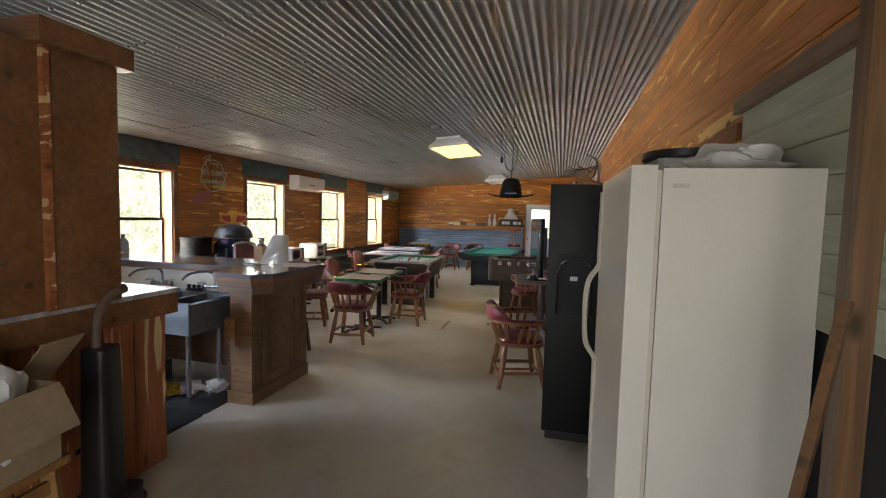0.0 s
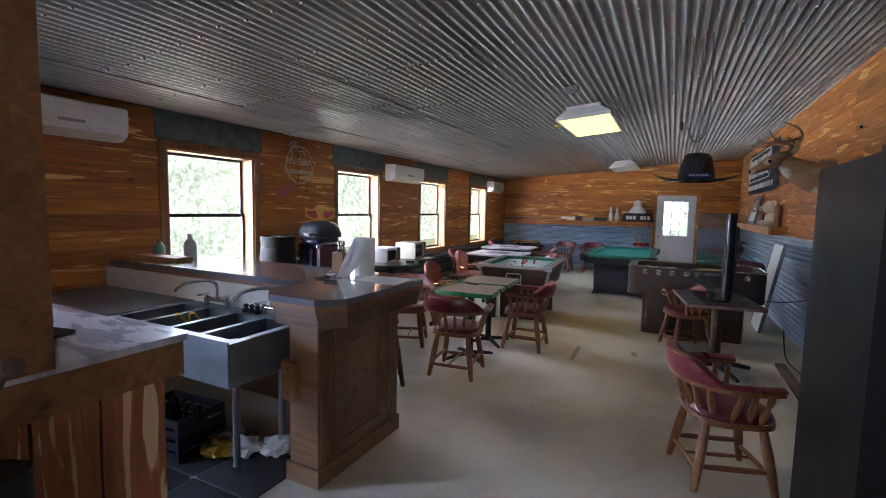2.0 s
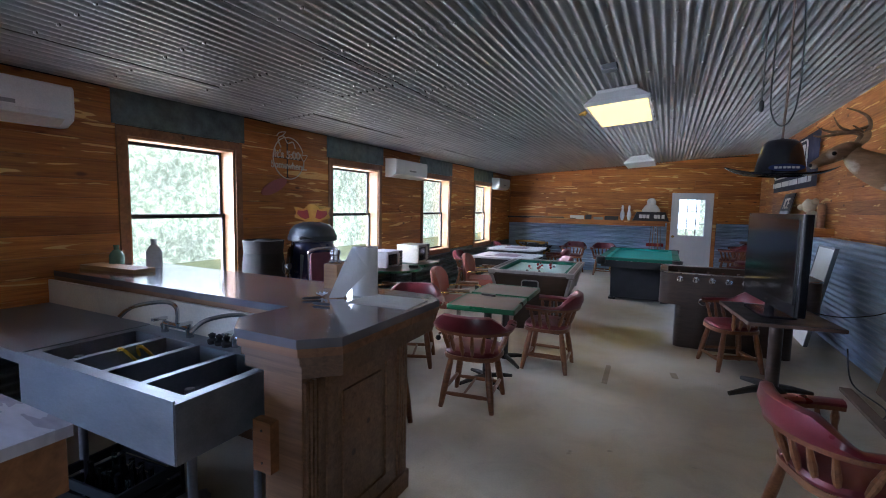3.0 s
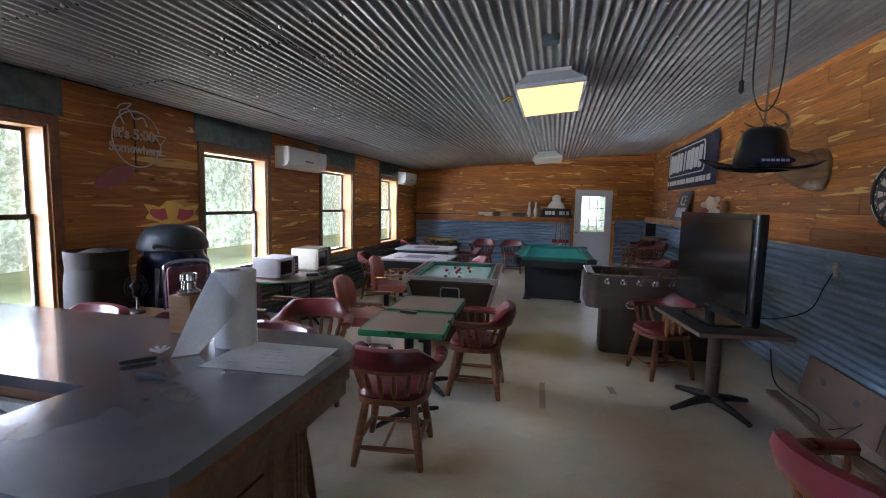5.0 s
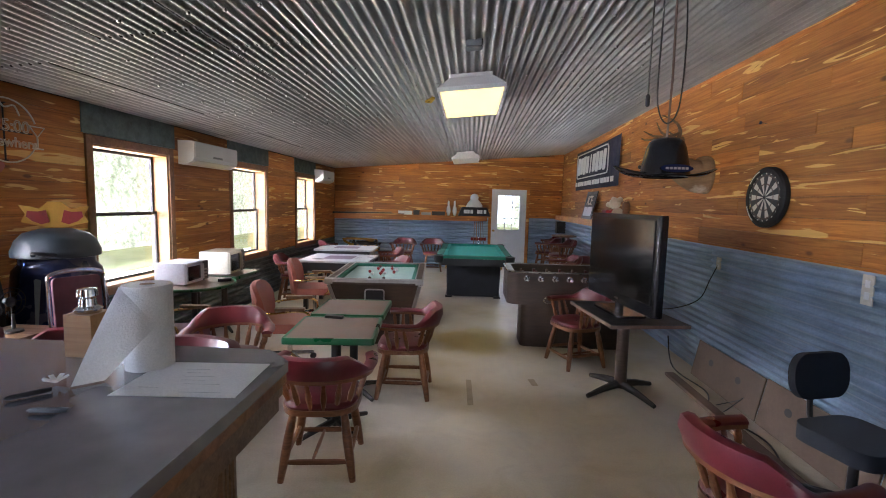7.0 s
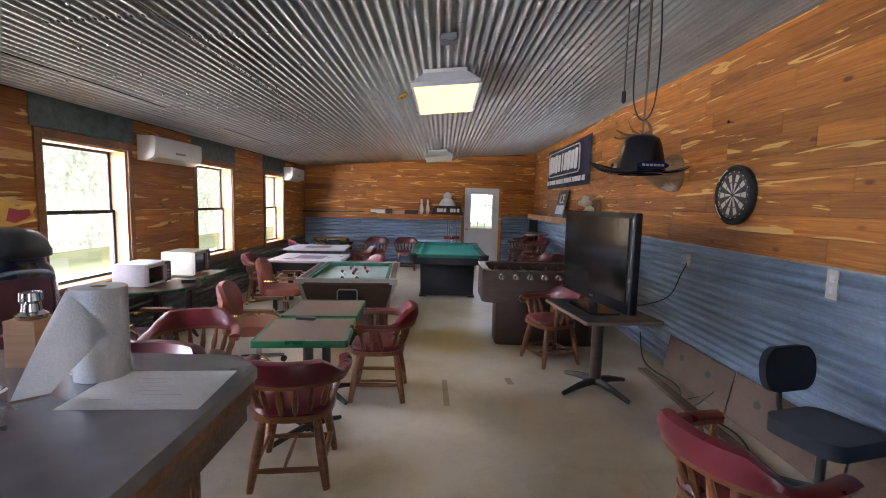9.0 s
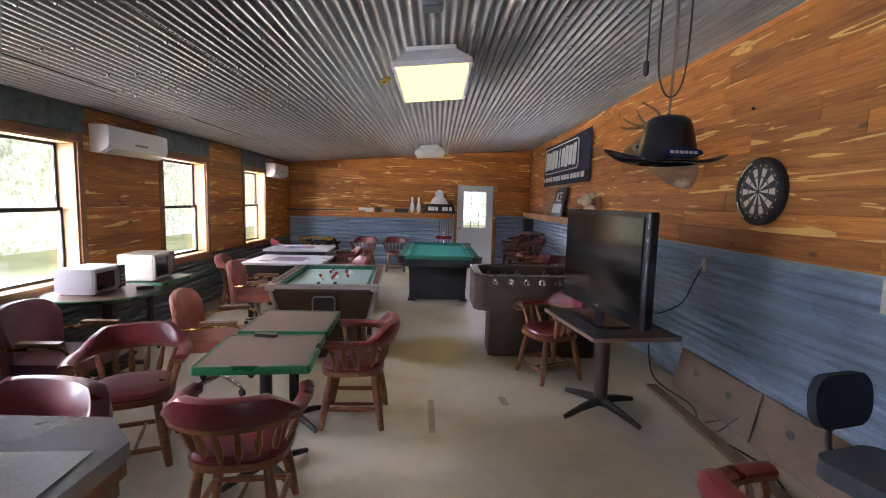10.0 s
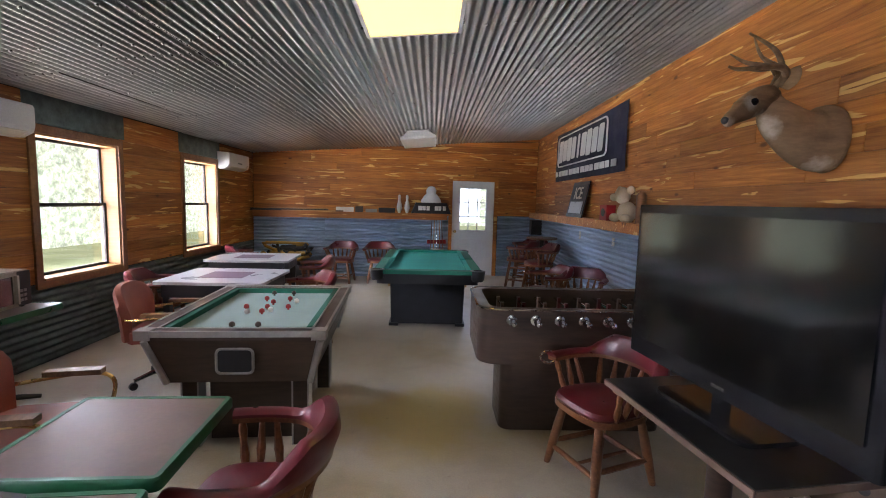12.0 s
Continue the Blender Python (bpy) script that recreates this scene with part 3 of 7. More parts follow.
courses(wall_west, west_spans, 0.755, 2.49, place_w, rng)
place_e = lambda s, z, d: pose(RIGHT + 0.022 - d, NEAR + s, z, 0, 0, 90)
courses(wall_east, lambda z: [(0.0, FAR_R - NEAR)] if z > 2.12 else [(3.9, FAR_R - NEAR)], 1.335, 3.06, place_e, rng)
place_n = lambda s, z, d: pose(s, -0.022 + d, z)
courses(wall_north, lambda z: [(0.0, DOOR_A - 0.07), (DOOR_B + 0.07, FAR_LEN)] if z < 2.1 else [(0.0, FAR_LEN)], 1.335, 3.06, place_n, rng, top=lambda s: ceil_z(RIGHT - s * math.cos(FAR_TURN)) + 0.02)


def tin_run(parent, length, height, place, seed, mat=TIN_WALL, z0=0.0, each=2.55):
    """Horizontal corrugated sheets along the foot of a wall, lapped end to end."""
    s, k = 0.0, 0
    while s < length - 0.05:
        n = min(each, length - s)
        me = corrugated(n + (0.05 if s + n < length else 0), height, 0.068, 0.0135, 0.003, seed + k)
        me.materials.append(mat)
        ob = new("tin_sheet", me)
        ob.parent = parent
        ob.matrix_basis = place(s, z0, -0.019 - 0.003 * (k % 2))
        s += n
        k += 1


tin_run(wall_east, FAR_R - 1.9 - 0.02, 1.33, lambda s, z, d: pose(RIGHT + d, 1.9 + s, z, 0, 0, 90), 20)
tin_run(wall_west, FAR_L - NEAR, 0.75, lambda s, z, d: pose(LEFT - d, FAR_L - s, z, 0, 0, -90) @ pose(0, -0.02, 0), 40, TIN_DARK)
tin_run(wall_north, DOOR_A - 0.08, 1.33, lambda s, z, d: pose(s, d + 0.038, z), 60)
tin_run(wall_north, FAR_LEN - DOOR_B - 0.08, 1.33, lambda s, z, d: pose(DOOR_B + 0.08 + s, d + 0.038, z), 70)
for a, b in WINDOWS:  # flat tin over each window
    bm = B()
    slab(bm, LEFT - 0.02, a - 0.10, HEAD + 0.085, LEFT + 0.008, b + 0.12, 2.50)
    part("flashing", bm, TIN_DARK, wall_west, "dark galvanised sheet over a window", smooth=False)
# cap strip over the tin
for parent, m, n in ((wall_east, pose(RIGHT, 2.3, 1.318, 0, 0, 90), FAR_R - 2.35), (wall_north, pose(DOOR_B + 0.08, 0, 1.318), FAR_LEN - DOOR_B - 0.1)):
    board(parent, n, 0.02, m, 0.032, CEDAR, "cap_strip")
# pale green boarding behind the refrigerators
for k in range(7):
    board(wall_east, 3.82, 0.118, pose(RIGHT + 0.02, NEAR + 0.02, 1.28 + 0.12 * k, 0, 0, 90), 0.02, GREEN_BOARD, "green_board")
board(wall_east, 3.88, 0.07, pose(RIGHT, NEAR, 2.11, 0, 0, 90), 0.03, OAK_DARK, "dark_rail")


def window(i, a, b):
    w = thing("window_%d" % i, "double-hung window with dark sash in pale pine casing", "window", pose(LEFT, a, SILL), kind="structure")
    n, h = b - a, HEAD - SILL
    for nm, c in (("jamb", (-0.215, 0, 0, 0.0, 0.022, h)), ("jamb", (-0.215, n - 0.022, 0, 0.0, n, h)), ("head", (-0.215, 0.022, h - 0.022, 0.0, n - 0.022, h)), ("window_sill", (-0.215, 0.022, -0.0, 0.022, n - 0.022, 0.024))):
        bm = B()
        slab(bm, *c)
        part(nm, bm, PINE, w, bevel=0.002)
    for nm, c in (("casing", (0.0, -0.075, -0.07, 0.02, 0.0, h + 0.075)), ("casing", (0.0, n, -0.07, 0.02, n + 0.075, h + 0.075)), ("casing", (0.0, 0.0, h, 0.02, n, h + 0.075)), ("apron", (0.0, 0.0, -0.07, 0.018, n, -0.001))):
        bm = B()
        slab(bm, *c)
        part(nm, bm, PLY, w, bevel=0.003)
    mid = h * 0.515
    for nm, x, z0, z1 in (("lower_sash", -0.165, 0.024, mid + 0.02), ("upper_sash", -0.195, mid - 0.02, h - 0.022)):
        bm = B()
        t = 0.028
        slab(bm, x, 0.022, z0, x + 0.026, 0.022 + t, z1)
        slab(bm, x, n - 0.022 - t, z0, x + 0.026, n - 0.022, z1)
        slab(bm, x, 0.022 + t, z0, x + 0.026, n - 0.022 - t, z0 + t)
        slab(bm, x, 0.022 + t, z1 - t, x + 0.026, n - 0.022 - t, z1)
        s = part(nm, bm, BRONZE, w)
        bm = B()
        slab(bm, x + 0.010, 0.04, z0 + 0.01, x + 0.014, n - 0.04, z1 - 0.01)
        p = part("pane", bm, GLASS, s, smooth=False)
        p.visible_shadow = False
    return w


for i, (a, b) in enumerate(WINDOWS):
    window(i + 1, a, b)

# door in the end wall: own x towards the window wall
door = thing("door_1", "closed white panel door with a nine-pane window", "door", FAR @ pose(DOOR_A, 0, 0), kind="structure")
dw = DOOR_B - DOOR_A
for c in ((-0.075, -0.14, 0, 0.0, 0.014, 2.15), (dw, -0.14, 0, dw + 0.075, 0.014, 2.15), (0.0, -0.14, 2.075, dw, 0.014, 2.15)):
    bm = B()
    slab(bm, *c)
    part("door_frame", bm, CEDAR, door, bevel=0.003)
bm = B()
gx0, gx1, gz0, gz1 = 0.17, dw - 0.17, 1.0, 1.92
slab(bm, 0.004, -0.06, 0.01, gx0, -0.016, 2.07)
slab(bm, gx1, -0.06, 0.01, dw - 0.004, -0.016, 2.07)
slab(bm, gx0, -0.06, 0.01, gx1, -0.016, gz0)
slab(bm, gx0, -0.06, gz1, gx1, -0.016, 2.07)
leaf = part("door_leaf", bm, DOOR_WHITE, door, smooth=False)
for px in (0.13, dw / 2 + 0.03):
    bm = B()
    for c in ((px, -0.018, 0.18, px + 0.28, -0.008, 0.2), (px, -0.018, 0.82, px + 0.28, -0.008, 0.84), (px, -0.018, 0.2, px + 0.02, -0.008, 0.82), (px + 0.26, -0.018, 0.2, px + 0.28, -0.008, 0.82)):
        slab(bm, *c)
    part("moulding", bm, DOOR_WHITE, leaf, bevel=0.002)
bm = B()
for k in range(4):
    x = gx0 + (gx1 - gx0) * k / 3
    slab(bm, x - 0.011, -0.05, gz0, x + 0.011, -0.022, gz1)
    z = gz0 + (gz1 - gz0) * k / 3
    slab(bm, gx0, -0.048, z - 0.011, gx1, -0.024, z + 0.011)
part("glazing_bars", bm, DOOR_WHITE, leaf)
for k in range(9):
    bm = B()
    x, z = gx0 + (gx1 - gx0) * (k % 3) / 3, gz0 + (gz1 - gz0) * (k // 3) / 3
    slab(bm, x + 0.012, -0.04, z + 0.012, x + (gx1 - gx0) / 3 - 0.012, -0.036, z + (gz1 - gz0) / 3 - 0.012)
    part("pane", bm, GLASS, leaf, smooth=False).visible_shadow = False
bm = B()
lathe(bm, [(0.03, 0), (0.03, 0.008), (0.012, 0.012), (0.012, 0.04), (0.026, 0.05), (0.028, 0.062), (0.018, 0.075)], 14)
part("door_knob", bm, BRASS, door, "brass knob", at=pose(dw - 0.07, -0.016, 0.98, -90))

# distance behind the windows and the doors: woods that give off their own light
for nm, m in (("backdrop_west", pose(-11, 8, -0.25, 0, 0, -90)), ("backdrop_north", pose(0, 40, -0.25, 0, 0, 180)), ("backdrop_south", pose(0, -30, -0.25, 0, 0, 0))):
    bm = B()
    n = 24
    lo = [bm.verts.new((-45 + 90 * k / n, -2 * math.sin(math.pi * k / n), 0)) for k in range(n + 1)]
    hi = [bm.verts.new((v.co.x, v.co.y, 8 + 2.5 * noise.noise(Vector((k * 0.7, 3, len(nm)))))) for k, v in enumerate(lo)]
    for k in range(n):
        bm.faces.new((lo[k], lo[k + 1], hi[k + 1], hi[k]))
    solid(nm, bm, WOODS, "woods beyond the grass, sunlight put in as glow", "backdrop", at=m, kind="structure", smooth=False)


# ---- furniture ----
def rail_sweep(bm, path, section):
    """Sweeps a section (list of (out, up) for each path point) along a flat path; path of (x, y, z)."""
    rings = []
    P = [Vector(p) for p in path]
    for i, p in enumerate(P):
        d = P[min(i + 1, len(P) - 1)] - P[max(i - 1, 0)]
        d.z = 0
        d.normalize()
        nrm = Vector((d.y, -d.x, 0))
        rings.append([bm.verts.new(p + nrm * o + Vector((0, 0, u))) for o, u in section(i / (len(P) - 1))])
    m = len(rings[0])
    for a, b in zip(rings, rings[1:]):
        for k in range(m):
            bm.faces.new((a[k], a[(k + 1) % m], b[(k + 1) % m], b[k]))
    bm.faces.new(rings[0][::-1])
    bm.faces.new(rings[-1])


def captain_chair(at, lift=0.0, name="captain_chair", label="captain's chair with red vinyl seat and padded horseshoe back", group="captain's chairs"):
    """Faces its own +y. lift raises the seat for a bar stool."""
    ch = thing(name, label, "chair" if not lift else "bar stool", at, group)
    S = 0.43 + lift
    sq = lambda c: math.copysign(abs(c) ** 0.62, c)
    out = [(0.225 * sq(math.cos(a)) * (1 + 0.05 * math.sin(a)), 0.215 * sq(math.sin(a)) + 0.01) for a in (k * math.tau / 28 for k in range(28))]
    bm = B()
    prism(bm, [(x * 1.04, y * 1.04) for x, y in out], S - 0.03, S + 0.005)
    part("seat_frame", bm, CHAIR_WOOD, ch, bevel=0.008)
    bm = B()
    rings = []
    for f, z in ((1.0, 0.004), (1.02, 0.02), (0.97, 0.042), (0.82, 0.055), (0.45, 0.06)):
        rings.append([bm.verts.new((x * f, y * f, S + z)) for x, y in out])
    for p, n in zip(rings, rings[1:]):
        for k in range(28):
            bm.faces.new((p[k], p[(k + 1) % 28], n[(k + 1) % 28], n[k]))
    bm.faces.new(rings[-1])
    bm.faces.new(rings[0][::-1])
    part("seat", bm, VINYL, ch, "dark red vinyl seat pad")
    # horseshoe rail
    top = S + 0.21
    path = [(-0.275, 0.17, top)] + [(-0.29 + 0.0 * k, 0.17 - 0.1 * k, top) for k in (1, 2)] + [(0.285 * math.cos(a), -0.06 + 0.215 * math.sin(a), top) for a in (radians(180 + 180 * k / 12) for k in range(1, 12))] + [(0.29, -0.03, top), (0.29, 0.07, top), (0.275, 0.17, top)]
    path = spline(path, 2)

    def wood_sec(s):
        return [(-0.03, -0.012), (0.03, -0.012), (0.03, 0.012), (-0.03, 0.012)]

    def pad_sec(s):
        h = 0.040 + 0.105 * max(0.0, min(1.0, (0.30 - abs(s - 0.5)) / 0.14)) ** 1.0
        lean = 0.10 * h
        w = 0.034
        return [(-w + 0.0, 0.012), (w, 0.012), (w + lean + 0.008, h * 0.5), (w + lean, h - 0.012), (w * 0.3 + lean, h), (-w * 0.6 + lean, h - 0.006), (-w + lean * 0.5, h * 0.6)]

    bm = B()
    rail_sweep(bm, path, wood_sec)
    part("arm_rail", bm, CHAIR_WOOD, ch, bevel=0.004)
    bm = B()
    rail_sweep(bm, path, pad_sec)
    part("back_pad", bm, VINYL, ch, "dark red padded vinyl back and arms")
    # spindles
    prof = [(0, 0.011), (0.15, 0.014), (0.45, 0.02), (0.6, 0.017), (0.8, 0.014), (1, 0.011)]
    for a in (168, 194, 218, 240, 260, 280, 300, 322, 346, 372):
        c, s = math.cos(radians(a)), math.sin(radians(a))
        bm = B()
        turned(bm, (0.215 * c, 0.195 * s, S), (0.283 * c, -0.05 + 0.215 * s if s < -0.3 else 0.02 + 0.14 * s, top - 0.008), prof, 8)
        part("spindle", bm, CHAIR_WOOD, ch)
    for sx in (-1, 1):
        bm = B()
        turned(bm, (0.215 * sx, 0.10, S), (0.275 * sx, 0.135, top - 0.008), [(0, 0.012), (0.3, 0.02), (0.6, 0.014), (0.8, 0.02), (1, 0.012)], 8)
        part("arm_post", bm, CHAIR_WOOD, ch)
    # legs and stretchers
    lp = [(0, 0.019), (0.08, 0.022), (0.35, 0.028), (0.6, 0.029), (0.85, 0.025), (1, 0.022)]
    spread = 0.212
    feet = {}
    for sx in (-1, 1):
        for sy in (-1, 1):
            foot, head = Vector((spread * sx, (spread + 0.005) * sy, 0)), Vector((0.15 * sx, 0.15 * sy, S - 0.025))
            feet[sx, sy] = (foot, head)
            bm = B()
            turned(bm, foot, head, lp, 10)
            part("leg", bm, CHAIR_WOOD, ch)

    def on(k, z):
        f, h = feet[k]
        return f + (h - f) * (z / h.z)

    levels = [0.115] if not lift else [0.2, 0.42]
    for z in levels:
        for a, b, dz in (((-1, -1), (1, -1), 0.0), ((-1, 1), (1, 1), 0.0), ((-1, -1), (-1, 1), 0.03), ((1, -1), (1, 1), 0.03)):
            bm = B()
            turned(bm, on(a, z + dz), on(b, z + dz), [(0, 0.012), (0.2, 0.017), (0.8, 0.017), (1, 0.012)], 8)
            part("stretcher", bm, CHAIR_WOOD, ch)
    if not lift:
        bm = B()
        turned(bm, (-0.03, -0.19, 0.115), (-0.03, 0.19, 0.115), [(0, 0.009), (0.5, 0.013), (1, 0.009)], 8)
        part("stretcher", bm, CHAIR_WOOD, ch)
    else:
        bm = B()
        ring = [(0.2 * math.cos(k * math.tau / 24), 0.2 * math.sin(k * math.tau / 24), 0.30) for k in range(25)]
        pipe(bm, ring, 0.008, 6)
        part("foot_ring", bm, CHROME, ch, "worn metal foot ring")
    return ch


chair = captain_chair(pose(-1.24, 5.14, 0, 0, 0, 7))
for x, y, r in ((-0.89, 6.31, 92), (-2.18, 5.74, 203), (0.81, 7.24, 112), (0.93, 4.30, -72), (-1.98, 13.55, 176), (-1.25, 13.62, 184), (-1.62, 9.75, 118), (-1.95, 11.25, 105), (-3.22, 9.72, -80), (-3.45, 12.6, -60), (1.36, 10.75, 100), (1.72, 10.45, 150)):
    copy_thing(chair, pose(x, y, 0, 0, 0, r))
stool = captain_chair(pose(-1.74, 4.36, 0, 0, 0, 172), 0.17, "bar_stool", "tall wooden bar stool with red vinyl seat", "bar stools")
for x, y, r in ((-2.36, 4.42, 186), (-3.05, 4.40, 176), (1.42, 12.95, 60), (1.62, 12.35, 100), (1.72, 13.6, 130)):
    copy_thing(stool, pose(x, y, 0, 0, 0, r))


def card_table(at, w, d, z=0.76, label="square pub table with worn brown top and green rim"):
    t = thing("pub_table", label, "table", at, "green-rimmed tables")
    bm = B()
    prism(bm, rounded(w - 0.04, d - 0.04, 0.012), z - 0.03, z + 0.001)
    part("tabletop", bm, LAMINATE, t)
    bm = B()
    o, i = rounded(w, d, 0.025), rounded(w - 0.045, d - 0.045, 0.012)
    n = len(o)
    prof = [(0.0, -0.032), (1.0, -0.038), (1.0, -0.004), (0.75, 0.004), (0.0, 0.003)]
    rings = [[bm.verts.new((i[k][0] + (o[k][0] - i[k][0]) * f, i[k][1] + (o[k][1] - i[k][1]) * f, z + dz)) for k in range(n)] for f, dz in prof]
    rings.append(rings[0])
    for a, b in zip(rings, rings[1:]):
        for k in range(n):
            bm.faces.new((a[k], a[(k + 1) % n], b[(k + 1) % n], b[k]))
    part("rim", bm, GREEN_RIM, t, "glossy green moulded rim")
    bm = B()
    rod(bm, (0, 0, 0.03), (0, 0, z - 0.03), 0.036, seg=14)
    part("column", bm, IRON, t)
    for a in (0, 90, 180, 270):
        bm = B()
        c, s = math.cos(radians(a + 45)), math.sin(radians(a + 45))
        pipe(bm, [(0.02 * c, 0.02 * s, 0.06), (0.16 * c, 0.16 * s, 0.045), (0.28 * c, 0.28 * s, 0.02)], 0.02, 6, [0.026, 0.022, 0.016])
        part("foot", bm, IRON, t)
    bm = B()
    slab(bm, -0.2, -0.03, z - 0.05, 0.2, 0.03, z - 0.031)
    slab(bm, -0.03, -0.2, z - 0.052, 0.03, 0.2, z - 0.033)
    part("spider", bm, IRON, t)
    return t


card_table(pose(-1.29, 5.58, 0, 0, 0, 5.5), 0.61, 0.60)
card_table(pose(-1.325, 6.22, 0, 0, 0, 3), 0.59, 0.59, 0.762)
card_table(pose(-3.44, 7.95, 0, 0, 0, 0), 0.66, 0.62, 0.735, "square table with green rim under the window")
bm = B()
prism(bm, rounded(0.15, 0.05, 0.015), 0, 0.02)
solid("remote_control", bm, BLACK, "black remote control lying on a table", "remote control", pose(-1.38, 5.83, 0.7615, 0, 0, -8), bevel=0.004)

rt = thing("round_table", "round table with green rim on a dark pedestal", "table", pose(-3.36, 7.15, 0))
bm = B()
lathe(bm, [(0.0, 0.715), (0.41, 0.715), (0.42, 0.72), (0.42, 0.742), (0.0, 0.745)], 48)
part("tabletop", bm, LAMINATE, rt)
bm = B()
pipe(bm, [(0.435 * math.cos(k * math.tau / 48), 0.435 * math.sin(k * math.tau / 48), 0.728) for k in range(49)], 0.017, 8)
part("rim", bm, GREEN_RIM, rt, "green moulded rim")
for sx, sy in ((0.12, -0.15), (-0.05, 0.18)):
    bm = B()
    rod(bm, (sx, sy, 0.02), (sx, sy, 0.715), 0.03, seg=12)
    part("column", bm, IRON, rt)
    bm = B()
    slab(bm, sx - 0.28, sy - 0.03, 0, sx + 0.28, sy + 0.03, 0.025)
    slab(bm, sx - 0.03, sy - 0.28, 0.001, sx + 0.03, sy + 0.28, 0.026)
    part("base", bm, IRON, rt, bevel=0.005)


def microwave(at, w, d, h, mat, label):
    """Front faces its own +x."""
    m = thing("microwave_oven", label, "microwave", at, "microwaves")
    bm = B()
    slab(bm, -d / 2, -w / 2, 0.012, d / 2 - 0.02, w / 2, h)
    part("body", bm, mat, m, bevel=0.008)
    bm = B()
    slab(bm, d / 2 - 0.018, -w / 2 + 0.004, 0.018, d / 2, w * 0.22, h - 0.006)
    dr = part("door", bm, mat, m, bevel=0.004)
    bm = B()
    slab(bm, d / 2, -w / 2 + 0.03, 0.045, d / 2 + 0.003, w * 0.22 - 0.045, h - 0.035)
    part("pane", bm, SCREEN, dr, "dark door glass")
    bm = B()
    slab(bm, d / 2 + 0.001, w * 0.22 - 0.03, 0.04, d / 2 + 0.025, w * 0.22 - 0.012, h - 0.03)
    part("handle", bm, mat, dr, bevel=0.004)
    bm = B()
    slab(bm, d / 2 - 0.018, w * 0.22 + 0.004, 0.018, d / 2, w / 2 - 0.004, h - 0.006)
    cp = part("control_panel", bm, BLACK, m, "dark control panel", bevel=0.003)
    for k in range(6):
        bm = B()
        slab(bm, d / 2, w * 0.22 + 0.02 + 0.035 * (k % 2), 0.05 + 0.035 * (k // 2), d / 2 + 0.004, w * 0.22 + 0.045 + 0.035 * (k % 2), 0.07 + 0.035 * (k // 2))
        part("button", bm, GREY, cp)
    for sx in (-1, 1):
        for sy in (-1, 1):
            bm = B()
            rod(bm, (sx * d * 0.38, sy * w * 0.42, 0), (sx * d * 0.38, sy * w * 0.42, 0.014), 0.014, seg=8)
            part("foot", bm, BLACK, m)
    return m


microwave(pose(-3.44, 7.12, 0.747, 0, 0, 2), 0.42, 0.34, 0.23, TABLE_WHITE, "small white microwave oven on the round table")
microwave(pose(-3.42, 7.90, 0.74, 0, 0, 6), 0.46, 0.36, 0.28, IVORY_DULL, "ivory microwave oven with dark door on the table")
bm = B()
prism(bm, rounded(0.14, 0.08, 0.02), 0, 0.035)
solid("small_black_box", bm, BLACK, "small black plastic box on the round table", "box", pose(-3.06, 7.28, 0.747, 0, 0, 30), bevel=0.006)


def arm_chair(at, label, mat, swivel=True):
    """Upholstered club chair with brass-bowed arms; faces its own +y."""
    c = thing("club_chair", label, "chair", at, "brass-armed chairs")
    bm = B()
    prism(bm, rounded(0.5, 0.48, 0.08), 0.40, 0.49)
    part("seat", bm, mat, c, bevel=0.02)
    # back: a curved upholstered shell
    bm = B()
    path = [(0.25 * math.cos(a), -0.20 + 0.10 * math.sin(a) + 0.02, 0.0) for a in (radians(192 + 156 * k / 14) for k in range(15))]

    def sec(s):
        e = abs(s - 0.5) * 2
        hi = 0.865 - 0.13 * e ** 3
        return [(-0.03, 0.42), (0.03, 0.42), (0.05, 0.62), (0.075, hi - 0.03), (0.06, hi), (0.02, hi), (0.0, hi - 0.03), (-0.03, 0.6)]

    rail_sweep(bm, path, sec)
    part("backrest", bm, mat, c)
    for sx in (-1, 1):
        bm = B()
        pts = spline([(0.26 * sx, -0.22, 0.60), (0.30 * sx, -0.08, 0.61), (0.305 * sx, 0.12, 0.63), (0.30 * sx, 0.22, 0.60), (0.29 * sx, 0.235, 0.52), (0.26 * sx, 0.20, 0.43), (0.2 * sx, 0.1, 0.40)], 5)
        pipe(bm, pts, 0.011, 8)
        arm = part("arm", bm, BRASS, c, "bent brass arm")
        bm = B()
        slab(bm, 0.285 * sx - 0.025, -0.08, 0.632, 0.285 * sx + 0.035, 0.19, 0.66)
        part("arm_pad", bm, OAK_DARK, arm, bevel=0.01)
    bm = B()
    pipe(bm, [(0.27 * math.cos(a), -0.20 + 0.12 * math.sin(a), 0.60) for a in (radians(185 + 170 * k / 12) for k in range(13))], 0.009, 6)
    part("back_band", bm, BRASS, c, "brass band round the back")
    bm = B()
    rod(bm, (0, 0, 0.12), (0, 0, 0.40), 0.025, seg=12)
    part("column", bm, CHROME, c)
    for k in range(4):
        a = radians(45 + 90 * k)
        bm = B()
        pipe(bm, [(0.02 * math.cos(a), 0.02 * math.sin(a), 0.13), (0.28 * math.cos(a), 0.28 * math.sin(a), 0.075)], 0.02, 6, [0.026, 0.016])
        leg = part("leg", bm, CHROME, c)
        bm = B()
        rod(bm, (0.285 * math.cos(a) - 0.012 * math.sin(a), 0.285 * math.sin(a) + 0.012 * math.cos(a), 0.032), (0.285 * math.cos(a) + 0.012 * math.sin(a), 0.285 * math.sin(a) - 0.012 * math.cos(a), 0.032), 0.032, seg=12)
        part("caster", bm, BLACK, leg)
    return c


